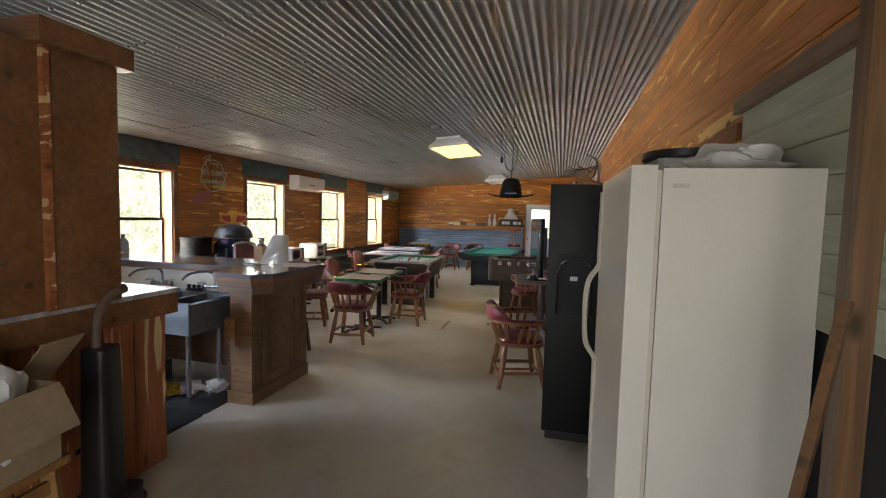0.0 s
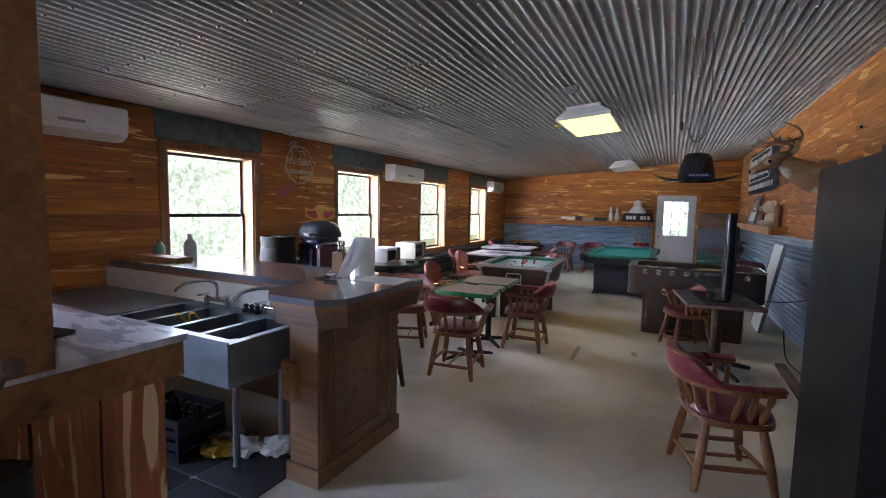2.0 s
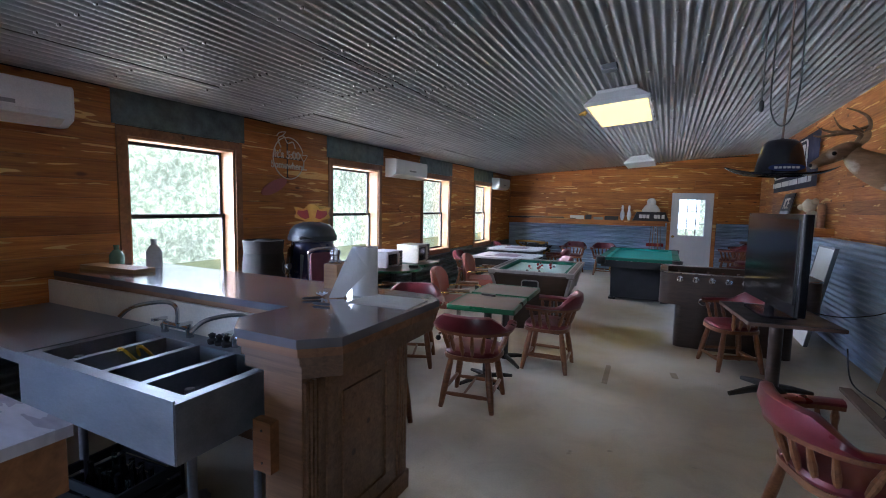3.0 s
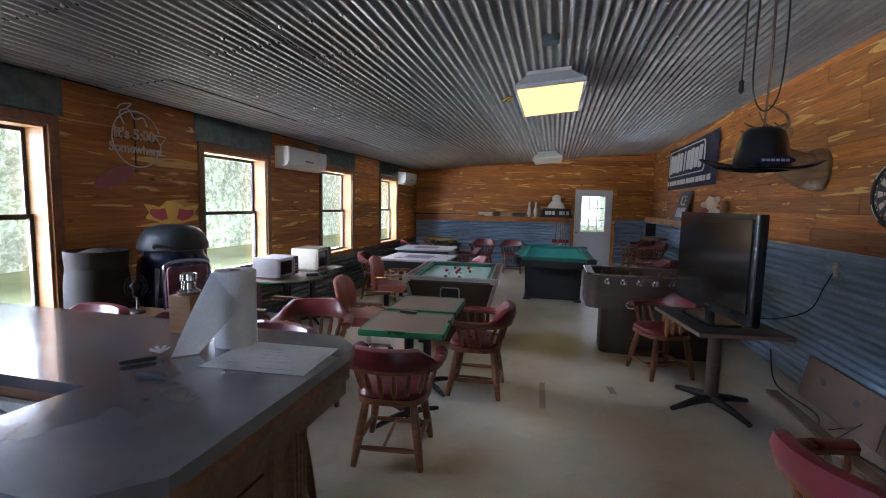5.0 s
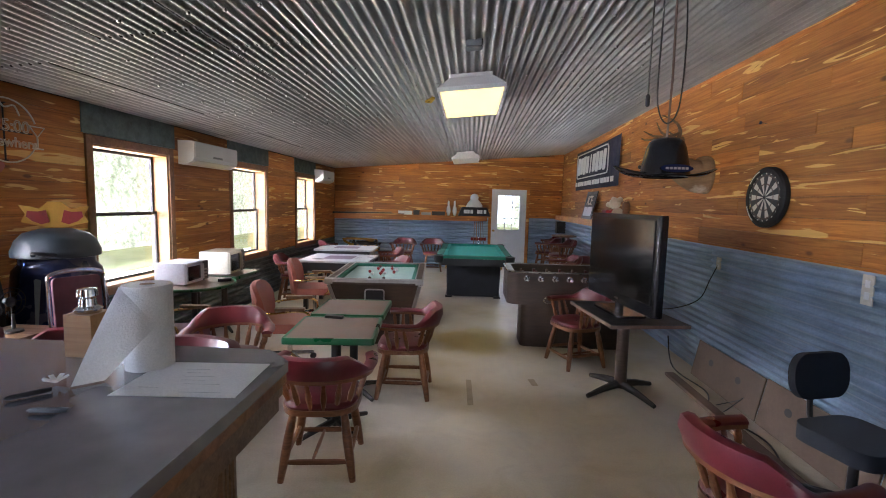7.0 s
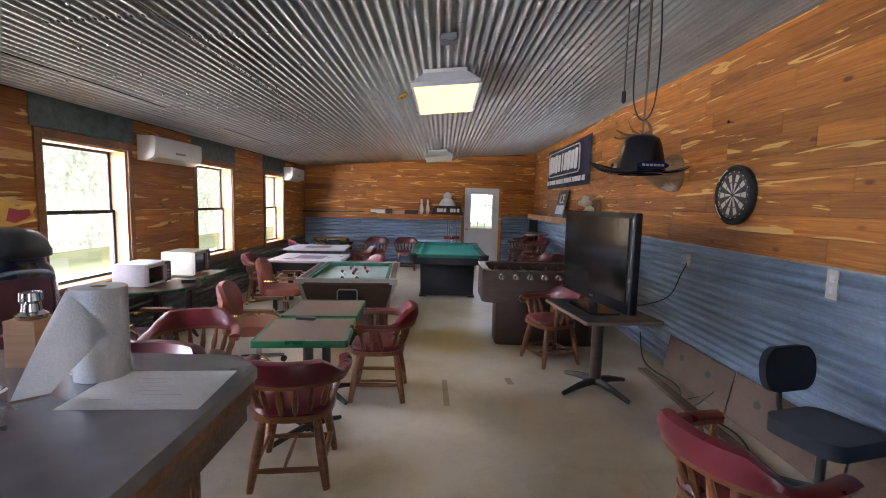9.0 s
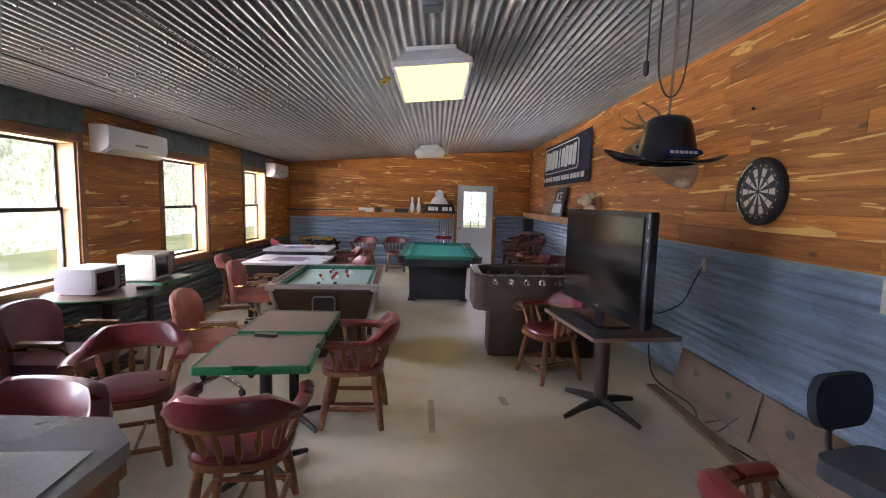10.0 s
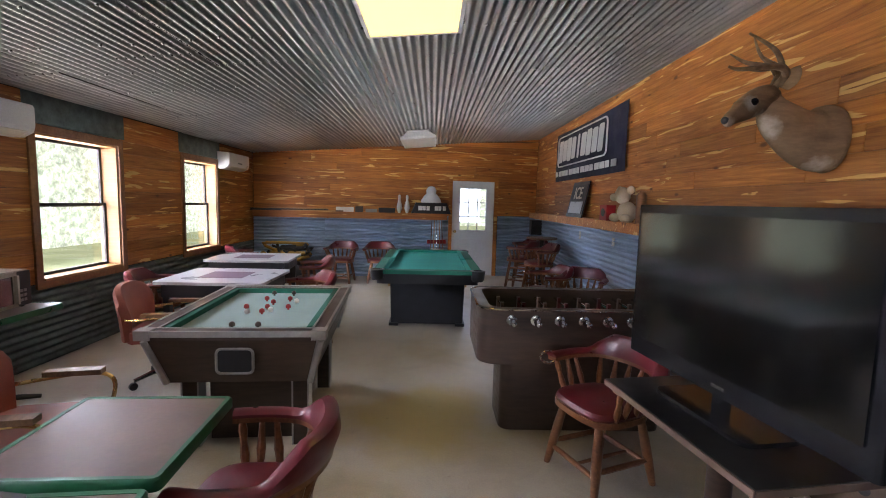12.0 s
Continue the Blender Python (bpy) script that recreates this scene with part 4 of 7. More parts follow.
arm_chair(pose(-2.12, 6.78, 0, 0, 0, -78), "salmon vinyl club chair with brass arms", VINYL_TAN)
arm_chair(pose(-2.48, 8.55, 0, 0, 0, -80), "salmon vinyl club chair on casters", VINYL_TAN)
arm_chair(pose(-2.95, 6.2, 0, 0, 0, -88), "plum vinyl club chair with brass arms", VINYL_PLUM)


def bumper_pool(at):
    W, D, H = 1.05, 1.46, 0.82
    t = thing("bumper_pool_table", "bumper pool table with faded bed and aluminium trim", "game table", at)
    bm = B()
    lo = [(-W / 2 + 0.1, -D / 2 + 0.12), (W / 2 - 0.1, -D / 2 + 0.12), (W / 2 - 0.1, D / 2 - 0.12), (-W / 2 + 0.1, D / 2 - 0.12)]
    hi = [(-W / 2 + 0.02, -D / 2 + 0.02), (W / 2 - 0.02, -D / 2 + 0.02), (W / 2 - 0.02, D / 2 - 0.02), (-W / 2 + 0.02, D / 2 - 0.02)]
    a, b = [bm.verts.new((*p, 0.47)) for p in lo], [bm.verts.new((*p, H - 0.05)) for p in hi]
    bm.faces.new(a[::-1])
    bm.faces.new(b)
    for i in range(4):
        bm.faces.new((a[i], a[(i + 1) % 4], b[(i + 1) % 4], b[i]))
    part("cabinet", bm, VENEER, t, smooth=False)
    for sy in (-1, 1):
        bm = B()
        slab(bm, -W / 2, sy * (D / 2 - 0.0425) - 0.0425, H - 0.055, W / 2, sy * (D / 2 - 0.0425) + 0.0425, H)
        part("end_rail", bm, VENEER, t, bevel=0.008)
        bm = B()
        slab(bm, -W / 2 - 0.002, sy * (D / 2 + 0.001) - 0.008, H - 0.032, W / 2 + 0.002, sy * (D / 2 + 0.001) + 0.008, H + 0.004)
        slab(bm, -W / 2 + 0.05, sy * (D / 2 - 0.078) - 0.006, H - 0.01, W / 2 - 0.05, sy * (D / 2 - 0.078) + 0.006, H + 0.003)
        part("trim", bm, ALU, t, "ribbed aluminium trim", bevel=0.003)
        bm = B()
        slab(bm, -W / 2 + 0.085, sy * (D / 2 - 0.105) - 0.02, H - 0.05, W / 2 - 0.085, sy * (D / 2 - 0.105) + 0.02, H - 0.006)
        part("cushion", bm, CUSHION, t, bevel=0.01)
    for sx in (-1, 1):
        bm = B()
        slab(bm, sx * (W / 2 - 0.0425) - 0.0425, -D / 2 + 0.085, H - 0.055, sx * (W / 2 - 0.0425) + 0.0425, D / 2 - 0.085, H)
        part("side_rail", bm, VENEER, t, bevel=0.008)
        bm = B()
        slab(bm, sx * (W / 2 + 0.001) - 0.008, -D / 2 + 0.02, H - 0.032, sx * (W / 2 + 0.001) + 0.008, D / 2 - 0.02, H + 0.004)
        slab(bm, sx * (W / 2 - 0.078) - 0.006, -D / 2 + 0.09, H - 0.01, sx * (W / 2 - 0.078) + 0.006, D / 2 - 0.09, H + 0.003)
        part("trim", bm, ALU, t, "ribbed aluminium trim", bevel=0.003)
        bm = B()
        slab(bm, sx * (W / 2 - 0.105) - 0.02, -D / 2 + 0.13, H - 0.05, sx * (W / 2 - 0.105) + 0.02, D / 2 - 0.13, H - 0.006)
        part("cushion", bm, CUSHION, t, bevel=0.01)
    bm = B()
    slab(bm, -W / 2 + 0.09, -D / 2 + 0.09, H - 0.054, W / 2 - 0.09, D / 2 - 0.09, H - 0.042)
    part("bed", bm, FELT_PALE, t, "faded pale green playing bed")
    for sx in (-1, 1):
        for sy in (-1, 1):
            bm = B()
            slab(bm, sx * (W / 2 - 0.03) - 0.043, sy * (D / 2 - 0.03) - 0.043, H - 0.05, sx * (W / 2 - 0.03) + 0.043, sy * (D / 2 - 0.03) + 0.043, H + 0.007)
            part("corner_cap", bm, ALU, t, bevel=0.012)
            bm = B()
            pipe(bm, [(sx * (W / 2 - 0.025), sy * (D / 2 - 0.025), H - 0.06), (sx * (W / 2 - 0.1), sy * (D / 2 - 0.115), 0.47)], 0.022, 6)
            part("corner_trim", bm, ALU, t)
            bm = B()
            slab(bm, sx * 0.34 - 0.05, sy * 0.46 - 0.05, 0, sx * 0.34 + 0.05, sy * 0.46 + 0.05, 0.48)
            leg = part("leg", bm, VENEER, t, bevel=0.004)
            bm = B()
            for ex in (-1, 1):
                slab(bm, sx * 0.34 + ex * 0.05 - 0.005, sy * 0.46 - 0.055, 0.0, sx * 0.34 + ex * 0.05 + 0.005, sy * 0.46 + 0.055, 0.47)
            part("leg_trim", bm, ALU, leg)
    # dark filler added where the space between the legs lies in shade
    bm = B()
    slab(bm, -0.26, -0.40, 0.0, 0.26, 0.40, 0.48)
    part("base_box", bm, VENEER, t, "dark box added for the shaded gap between the legs", bevel=0.004)
    bm = B()
    slab(bm, -0.10, -D / 2 + 0.035, 0.56, 0.10, -D / 2 + 0.075, 0.70)
    box = part("ball_return", bm, BLACK, t, "black ball return opening", bevel=0.015)
    bm = B()
    o = [(x, -D / 2 + 0.036 + (0.63 - z - 0.0) * 0.0, z) for x, z in [(p[0], 0.63 + p[1]) for p in rounded(0.21, 0.15, 0.03, 4)]]
    pipe(bm, o + o[:1], 0.009, 6)
    part("surround", bm, ALU, box)
    for x, y in ((0, 0), (0.15, 0.0), (-0.15, 0), (0, 0.16), (0, -0.14), (0.10, 0.28), (-0.08, 0.28), (0.08, -0.5), (-0.08, -0.5), (0.08, 0.5), (-0.08, 0.5)):
        bm = B()
        lathe(bm, [(0.008, -0.045), (0.008, -0.03), (0.019, -0.028), (0.019, -0.012), (0.013, -0.004), (0.006, 0.0)], 12, (x, y, H))
        part("bumper", bm, RED, t, "red rubber bumper post") if abs(y) < 0.3 else part("bumper", bm, VENEER, t)
    return t


bumper_pool(pose(-1.43, 8.0, 0, 0, 0, 4.3))
for x, y, m in ((-1.52, 7.85, WHITE), (-1.38, 7.92, WHITE), (-1.28, 8.22, WHITE)):
    bm = B()
    bmesh.ops.create_uvsphere(bm, u_segments=14, v_segments=8, radius=0.02)
    solid("pool_ball", bm, m, "glossy %s ball on the bumper pool bed" % ("white" if m is WHITE else "red"), "ball", pose(x, y, 0.798), "bumper pool balls")


def pool_table(at):
    W, D, H = 1.24, 2.36, 0.82
    t = thing("pool_table", "pool table with green cloth and black cabinet", "pool table", at)
    bm = B()
    slab(bm, -W / 2 + 0.1, -D / 2 + 0.1, H - 0.07, W / 2 - 0.1, D / 2 - 0.1, H - 0.035)
    part("bed", bm, FELT, t, "bright green cloth")
    for sx in (-1, 1):
        for sy in (-1, 1):
            bm = B()
            slab(bm, sx * (W / 2 - 0.05) - 0.055, sy * D * 0.25 - D * 0.25 + 0.09 * (sy < 0) + 0.04, H - 0.045, sx * (W / 2 - 0.05) + 0.055, sy * D * 0.25 + D * 0.25 - 0.09 * (sy > 0) - 0.04, H)
            part("side_rail", bm, CUSHION, t, bevel=0.012)
            bm = B()
            slab(bm, sx * (W / 2 - 0.13) - 0.03, sy * D * 0.25 - D * 0.25 + 0.12 * (sy < 0) + 0.05, H - 0.04, sx * (W / 2 - 0.13) + 0.03, sy * D * 0.25 + D * 0.25 - 0.12 * (sy > 0) - 0.05, H - 0.004)
            part("cushion", bm, FELT, t, bevel=0.012)
    for sy in (-1, 1):
        bm = B()
        slab(bm, -W / 2 + 0.09, sy * (D / 2 - 0.05) - 0.055, H - 0.045, W / 2 - 0.09, sy * (D / 2 - 0.05) + 0.055, H)
        part("end_rail", bm, CUSHION, t, bevel=0.012)
        bm = B()
        slab(bm, -W / 2 + 0.13, sy * (D / 2 - 0.13) - 0.03, H - 0.04, W / 2 - 0.13, sy * (D / 2 - 0.13) + 0.03, H - 0.004)
        part("cushion", bm, FELT, t, bevel=0.012)
        for sx in (-1, 1):
            bm = B()
            lathe(bm, [(0.06, -0.12), (0.075, -0.1), (0.085, -0.03), (0.088, 0.002), (0.06, 0.006), (0.055, -0.02), (0.045, -0.09)], 18, (sx * (W / 2 - 0.04), sy * (D / 2 - 0.04), H))
            part("pocket", bm, BLACK, t, "black moulded corner pocket")
    bm = B()
    prism(bm, rounded(W - 0.06, D - 0.06, 0.06), H - 0.165, H - 0.05)
    part("apron", bm, BLACK, t, bevel=0.01)
    bm = B()
    v = prism(bm, rounded(0.97, 1.1, 0.03), 0.03, H - 0.165)
    for q in v:
        if q.co.z < 0.1:
            q.co.x *= 0.96
    part("pedestal", bm, BLACK_CLOTH, t, "black cabinet base")
    for sx in (-1, 1):
        bm = B()
        slab(bm, sx * 0.43 - 0.06, -0.56, 0.0, sx * 0.43 + 0.06, 0.56, 0.04)
        part("skid", bm, BLACK, t)
        bm = B()
        slab(bm, sx * 0.49 - 0.012, -0.565, H - 0.30, sx * 0.49 + 0.012, -0.50, H - 0.18)
        part("corner_plate", bm, BRASS, t, "pale worn corner plate")
    return t


pool_table(pose(-0.27, 11.0, 0, 0, 0, 0.3))


def flat_table(at, w, d, label):
    t = thing("game_table", label, "table", at, "white-topped tables")
    bm = B()
    prism(bm, rounded(w, d, 0.04), 0.735, 0.765)
    part("tabletop", bm, TABLE_WHITE, t, bevel=0.004)
    bm = B()
    prism(bm, rounded(w * 0.42, d * 0.42, 0.01), 0.766, 0.769)
    part("inset_panel", bm, PURPLE, t, "dull purple printed panel")
    bm = B()
    slab(bm, -w / 2 + 0.06, -d / 2 + 0.06, 0.60, w / 2 - 0.06, d / 2 - 0.06, 0.734)
    part("apron", bm, BLACK, t, bevel=0.004)
    for sx in (-1, 1):
        for sy in (-1, 1):
            bm = B()
            slab(bm, sx * (w / 2 - 0.1) - 0.03, sy * (d / 2 - 0.1) - 0.03, 0, sx * (w / 2 - 0.1) + 0.03, sy * (d / 2 - 0.1) + 0.03, 0.6)
            part("leg", bm, BLACK, t, bevel=0.004)
    return t


flat_table(pose(-2.41, 9.56, 0, 0, 0, 1), 1.06, 0.96, "white-topped game table with a purple centre panel")
flat_table(pose(-2.73, 11.17, 0, 0, 0, 4), 1.10, 0.88, "white-topped game table beside the window wall")


def foosball(at):
    L, W, H = 1.54, 0.80, 0.91
    t = thing("foosball_table", "dark brown table football cabinet with chrome rod ends", "game table", at)
    bm = B()
    out = rounded(L, W, 0.13, 6)
    ins = rounded(L - 0.16, W - 0.14, 0.08, 6)
    n = len(out)
    rings = [[bm.verts.new((x, y, 0.56)) for x, y in ins], [bm.verts.new((x, y, 0.54)) for x, y in out], [bm.verts.new((x, y, H)) for x, y in out], [bm.verts.new((x * 0.985, y * 0.975, H + 0.006)) for x, y in out], [bm.verts.new((x, y, H + 0.004)) for x, y in ins], [bm.verts.new((x, y, 0.74)) for x, y in ins]]
    for a, b in zip(rings, rings[1:]):
        for k in range(n):
            bm.faces.new((a[k], a[(k + 1) % n], b[(k + 1) % n], b[k]))
    bm.faces.new(rings[0][::-1])
    bm.faces.new(rings[-1])
    part("cabinet", bm, VENEER, t)
    bm = B()
    pts = [(x * 1.002, y * 1.004, H + 0.002) for x, y in out]
    pipe(bm, pts + pts[:1], 0.008, 6)
    part("top_trim", bm, CHROME, t, "bright metal top edge")
    bm = B()
    prism(bm, rounded(L - 0.17, W - 0.15, 0.07), 0.742, 0.748)
    part("pitch", bm, FELT, t, "green playing pitch")
    for k in range(8):
        x = -0.56 + 0.16 * k
        bm = B()
        rod(bm, (x, -W / 2 - 0.07, 0.845), (x, W / 2 + 0.07, 0.845), 0.008, seg=8)
        r = part("rod", bm, CHROME, t)
        bm = B()
        s = -1 if k % 2 == 0 else 1
        lathe(bm, [(0.012, 0), (0.022, 0.01), (0.024, 0.05), (0.018, 0.075), (0.006, 0.08)], 12)
        part("grip", bm, CHROME, r, "round metal grip", at=pose(x, -W / 2 - 0.04, 0.845, 90, 0, 0))
        for y in (-0.2, 0.0, 0.2):
            bm = B()
            slab(bm, x - 0.012, y - 0.014, 0.775, x + 0.012, y + 0.014, 0.875)
            part("figure", bm, VINYL if k % 2 else LAMINATE, r, bevel=0.004)
        bm = B()
        lathe(bm, [(0.035, 0), (0.035, 0.01), (0.02, 0.014)], 14)
        part("bearing", bm, CHROME, t, at=pose(x, -W / 2 - 0.0, 0.845, 90, 0, 0))
    bm = B()
    o = [(x, y) for x, y in rounded(1.17, 0.46, 0.08, 5)]
    prism(bm, o, 0.0, 0.56)
    part("pedestal", bm, VENEER, t, "dark brown pedestal base", bevel=0.006)
    bm = B()
    pts = [(-0.30 + 0.055 * math.cos(k * math.tau / 16), -W / 2 - 0.006, 0.60 + 0.04 * math.sin(k * math.tau / 16)) for k in range(17)]
    pipe(bm, pts, 0.009, 6)
    part("ball_cup", bm, CHROME, t)
    return t


foosball(pose(0.87, 7.98, 0, 0, 0, 0))


def tv_table(at):
    t = thing("pedestal_table", "small black-topped pedestal table with pale edge", "table", at)
    w, d, z = 0.64, 0.88, 0.765
    bm = B()
    slab(bm, -w / 2, -d / 2, z - 0.03, w / 2, d / 2, z)
    part("tabletop", bm, BLACK, t, bevel=0.002)
    bm = B()
    for c in ((-w / 2 - 0.006, -d / 2, z - 0.028, -w / 2 - 0.001, d / 2, z - 0.003), (-w / 2, -d / 2 - 0.006, z - 0.028, w / 2, -d / 2 - 0.001, z - 0.003)):
        slab(bm, *c)
    part("edge_band", bm, LAMINATE, t, "pale worn wooden edge")
    bm = B()
    rod(bm, (0.05, 0.1, 0.05), (0.05, 0.1, z - 0.03), 0.052, seg=18)
    part("column", bm, VENEER, t)
    for a in (20, 110, 200, 290):
        bm = B()
        c, s = math.cos(radians(a)), math.sin(radians(a))
        pipe(bm, [(0.05, 0.1, 0.085), (0.05 + 0.2 * c, 0.1 + 0.2 * s, 0.06), (0.05 + 0.38 * c, 0.1 + 0.38 * s, 0.022)], 0.025, 8, [0.04, 0.03, 0.02])
        part("foot", bm, IRON, t)
    return t


tv_table(pose(1.02, 6.40, 0, 0, 0, 8))


def television(at):
    """Screen faces its own -x; along y."""
    t = thing("television", "large black flat-screen television on its stand", "television", at)
    L, z0, z1 = 1.22, 0.085, 0.85
    bm = B()
    prism(bm, rounded(0.075, L, 0.02), z0, z1)
    part("housing", bm, BLACK_GLOSS, t, bevel=0.006)
    bm = B()
    slab(bm, -0.046, -L / 2 + 0.045, z0 + 0.09, -0.0378, L / 2 - 0.045, z1 - 0.04)
    part("screen", bm, SCREEN, t, "dark glossy screen")
    bm = B()
    slab(bm, 0.03, -L / 2 + 0.15, z0 + 0.1, 0.085, L / 2 - 0.15, z1 - 0.12)
    part("back_cover", bm, BLACK, t, bevel=0.02)
    bm = B()
    rod(bm, (0, 0, 0.015), (0, 0, z0 + 0.02), 0.035, seg=14)
    part("neck", bm, BLACK_GLOSS, t)
    bm = B()
    prism(bm, rounded(0.26, 0.52, 0.05), 0.0, 0.018)
    part("stand", bm, BLACK_GLOSS, t, bevel=0.005)
    bm = B()
    slab(bm, -0.0395, -0.05, z0 + 0.03, -0.0372, 0.02, z0 + 0.045)
    part("badge", bm, CHROME, t)
    bm = B()
    prism(bm, [(-0.012, -L / 2 - 0.003), (0.03, -L / 2 - 0.003), (0.03, -L / 2), (-0.012, -L / 2)], z0 + 0.01, z1 - 0.01)
    part("side_trim", bm, BLACK_GLOSS, t)
    return t


television(pose(0.975, 6.42, 0.766, 0, 0, 8.2))


# ---- ceiling lights ----
def ceiling_light(at, lit, label):
    """Own x across, y along, hung from z = 0 downwards."""
    t = thing("ceiling_light", label, "ceiling light", at, "fluorescent fittings")
    w, d, h = 0.60, 1.24, 0.15
    bm = B()
    lo = rounded(w, d, 0.012, 2)
    hi = rounded(w - 0.22, d - 0.10, 0.012, 2)
    n = len(lo)
    rings = [[bm.verts.new((x, y, -h)) for x, y in rounded(w - 0.05, d - 0.05, 0.01, 2)], [bm.verts.new((x, y, -h)) for x, y in lo], [bm.verts.new((x, y, -h + 0.035)) for x, y in lo], [bm.verts.new((x, y, -0.03)) for x, y in hi], [bm.verts.new((x, y, 0.0)) for x, y in hi]]
    for a, b in zip(rings, rings[1:]):
        for k in range(n):
            bm.faces.new((a[k], a[(k + 1) % n], b[(k + 1) % n], b[k]))
    bm.faces.new(rings[-1])
    part("housing", bm, WHITE, t, smooth=False)
    bm = B()
    slab(bm, -w / 2 + 0.026, -d / 2 + 0.026, -h + 0.002, w / 2 - 0.026, d / 2 - 0.026, -h + 0.008)
    part("diffuser", bm, LAMP_ON if lit else LAMP_OFF, t, "glowing warm diffuser" if lit else "dull white diffuser", smooth=False)
    for y in (-0.3, -0.15, 0, 0.15, 0.3):
        bm = B()
        slab(bm, -0.14, y * 0.5 - 0.004, -0.001, 0.14, y * 0.5 + 0.004, 0.004)
        part("seam", bm, GREY, t)
    for sx in (-1, 1):
        for sy in (-1, 1):
            bm = B()
            slab(bm, sx * (w / 2 + 0.004) - 0.006, sy * d * 0.35 - 0.02, -h - 0.004, sx * (w / 2 + 0.004) + 0.006, sy * d * 0.35 + 0.02, -h + 0.03)
            part("latch", bm, CHROME, t)
    return t


TILT_DEG = -math.degrees(tilt)
ceiling_light(pose(-0.38, 7.06, ceil_z(-0.38) - 0.012, 0, TILT_DEG, 0), True, "lit fluorescent fitting with warm diffuser on the ceiling")
ceiling_light(pose(-0.50, 12.95, ceil_z(-0.50) - 0.012, 0, TILT_DEG, 0), False, "unlit white fluorescent fitting on the ceiling")
jb = thing("junction_box", "small galvanised junction box on the ceiling", "junction box", pose(-0.36, 5.75, ceil_z(-0.36) - 0.01, 0, TILT_DEG, 0))
bm = B()
prism(bm, rounded(0.12, 0.12, 0.015, 2), -0.04, 0.0)
part("box", bm, STEEL, jb, bevel=0.003)
bm = B()
prism(bm, rounded(0.10, 0.10, 0.01, 2), -0.046, -0.041)
part("cover", bm, STEEL, jb)
cz = ceil_z(-0.78)
bm = B()
pipe(bm, spline([(-0.78, 7.3, cz), (-0.80, 7.28, cz - 0.06), (-0.76, 7.22, cz - 0.03), (-0.84, 7.2, cz - 0.07), (-0.80, 7.32, cz - 0.05)], 4), 0.012, 6)
solid("yellow_tag", bm, YELLOW, "knotted yellow cord by the ceiling light", "cord")


# ---- bar ----
bar = thing("bar_counter", "L-shaped oak bar with a worn dark laminate top", "bar")
TOP = [(LEFT + 0.02, 3.38), (-1.55, 3.38), (-1.57, 3.10), (-1.44, 2.97), (-1.10, 2.97), (-0.975, 3.09), (-0.975, 3.94), (-1.09, 4.05), (LEFT + 0.02, 4.05)]
bm = B()
prism(bm, TOP, 1.062, 1.10)
part("bar_top", bm, BAR_TOP, bar, "scuffed dark laminate top", bevel=0.004)
inset = lambda f: [(-1.272 + (x + 1.272) * f if x > -1.7 else x, 3.51 + (y - 3.51) * f) for x, y in TOP]
bm = B()
prism(bm, inset(0.985), 1.025, 1.061)
part("edge_moulding", bm, PLY, bar, bevel=0.012)
bm = B()
prism(bm, inset(0.955), 0.985, 1.025)
part("cove", bm, OAK_DARK, bar, bevel=0.014)
bm = B()
prism(bm, inset(0.925), 0.93, 0.985)
part("apron", bm, OAK_DARK, bar, bevel=0.006)
bm = B()
slab(bm, -1.34, 3.03, 0.0, -1.13, 3.84, 0.93)
part("pedestal", bm, OAK_DARK, bar, bevel=0.004)
bm = B()
slab(bm, -1.355, 3.01, 0.0, -1.112, 3.86, 0.11)
part("plinth", bm, OAK_DARK, bar, bevel=0.01)
for y in (3.03, 3.74):
    bm = B()
    for k in range(4):
        slab(bm, -1.13, y + 0.008 + 0.024 * k, 0.12, -1.116, y + 0.022 + 0.024 * k, 0.90)
    part("fluted_stile", bm, OAK_DARK, bar, bevel=0.003)
for c in ((3.17, 3.70, 0.82, 0.90), (3.17, 3.70, 0.12, 0.20), (3.17, 3.24, 0.20, 0.82), (3.63, 3.70, 0.20, 0.82)):
    bm = B()
    slab(bm, -1.13, c[0], c[2], -1.118, c[1], c[3])
    part("panel_frame", bm, OAK_DARK, bar, bevel=0.004)
bm = B()
slab(bm, -1.13, 3.28, 0.24, -1.12, 3.59, 0.78)
part("raised_panel", bm, OAK_DARK, bar, bevel=0.008)
bm = B()
slab(bm, -1.36, 2.985, 0.50, -1.26, 3.03, 0.72)
part("block", bm, PLY, bar, "plain wooden block screwed to the end", bevel=0.004)
for z in (0.54, 0.68):
    bm = B()
    rod(bm, (-1.31, 2.983, z), (-1.31, 2.987, z), 0.006, seg=8)
    part("screw", bm, IRON, bar)
bm = B()
slab(bm, LEFT + 0.02, 3.80, 0.0, -1.34, 3.84, 0.93)
part("front_panel", bm, OAK_DARK, bar)
for k in range(3):
    bm = B()
    slab(bm, LEFT + 0.25 + 0.78 * k, 3.84, 0.2, LEFT + 0.85 + 0.78 * k, 3.852, 0.82)
    part("raised_panel", bm, OAK_DARK, bar, bevel=0.006)

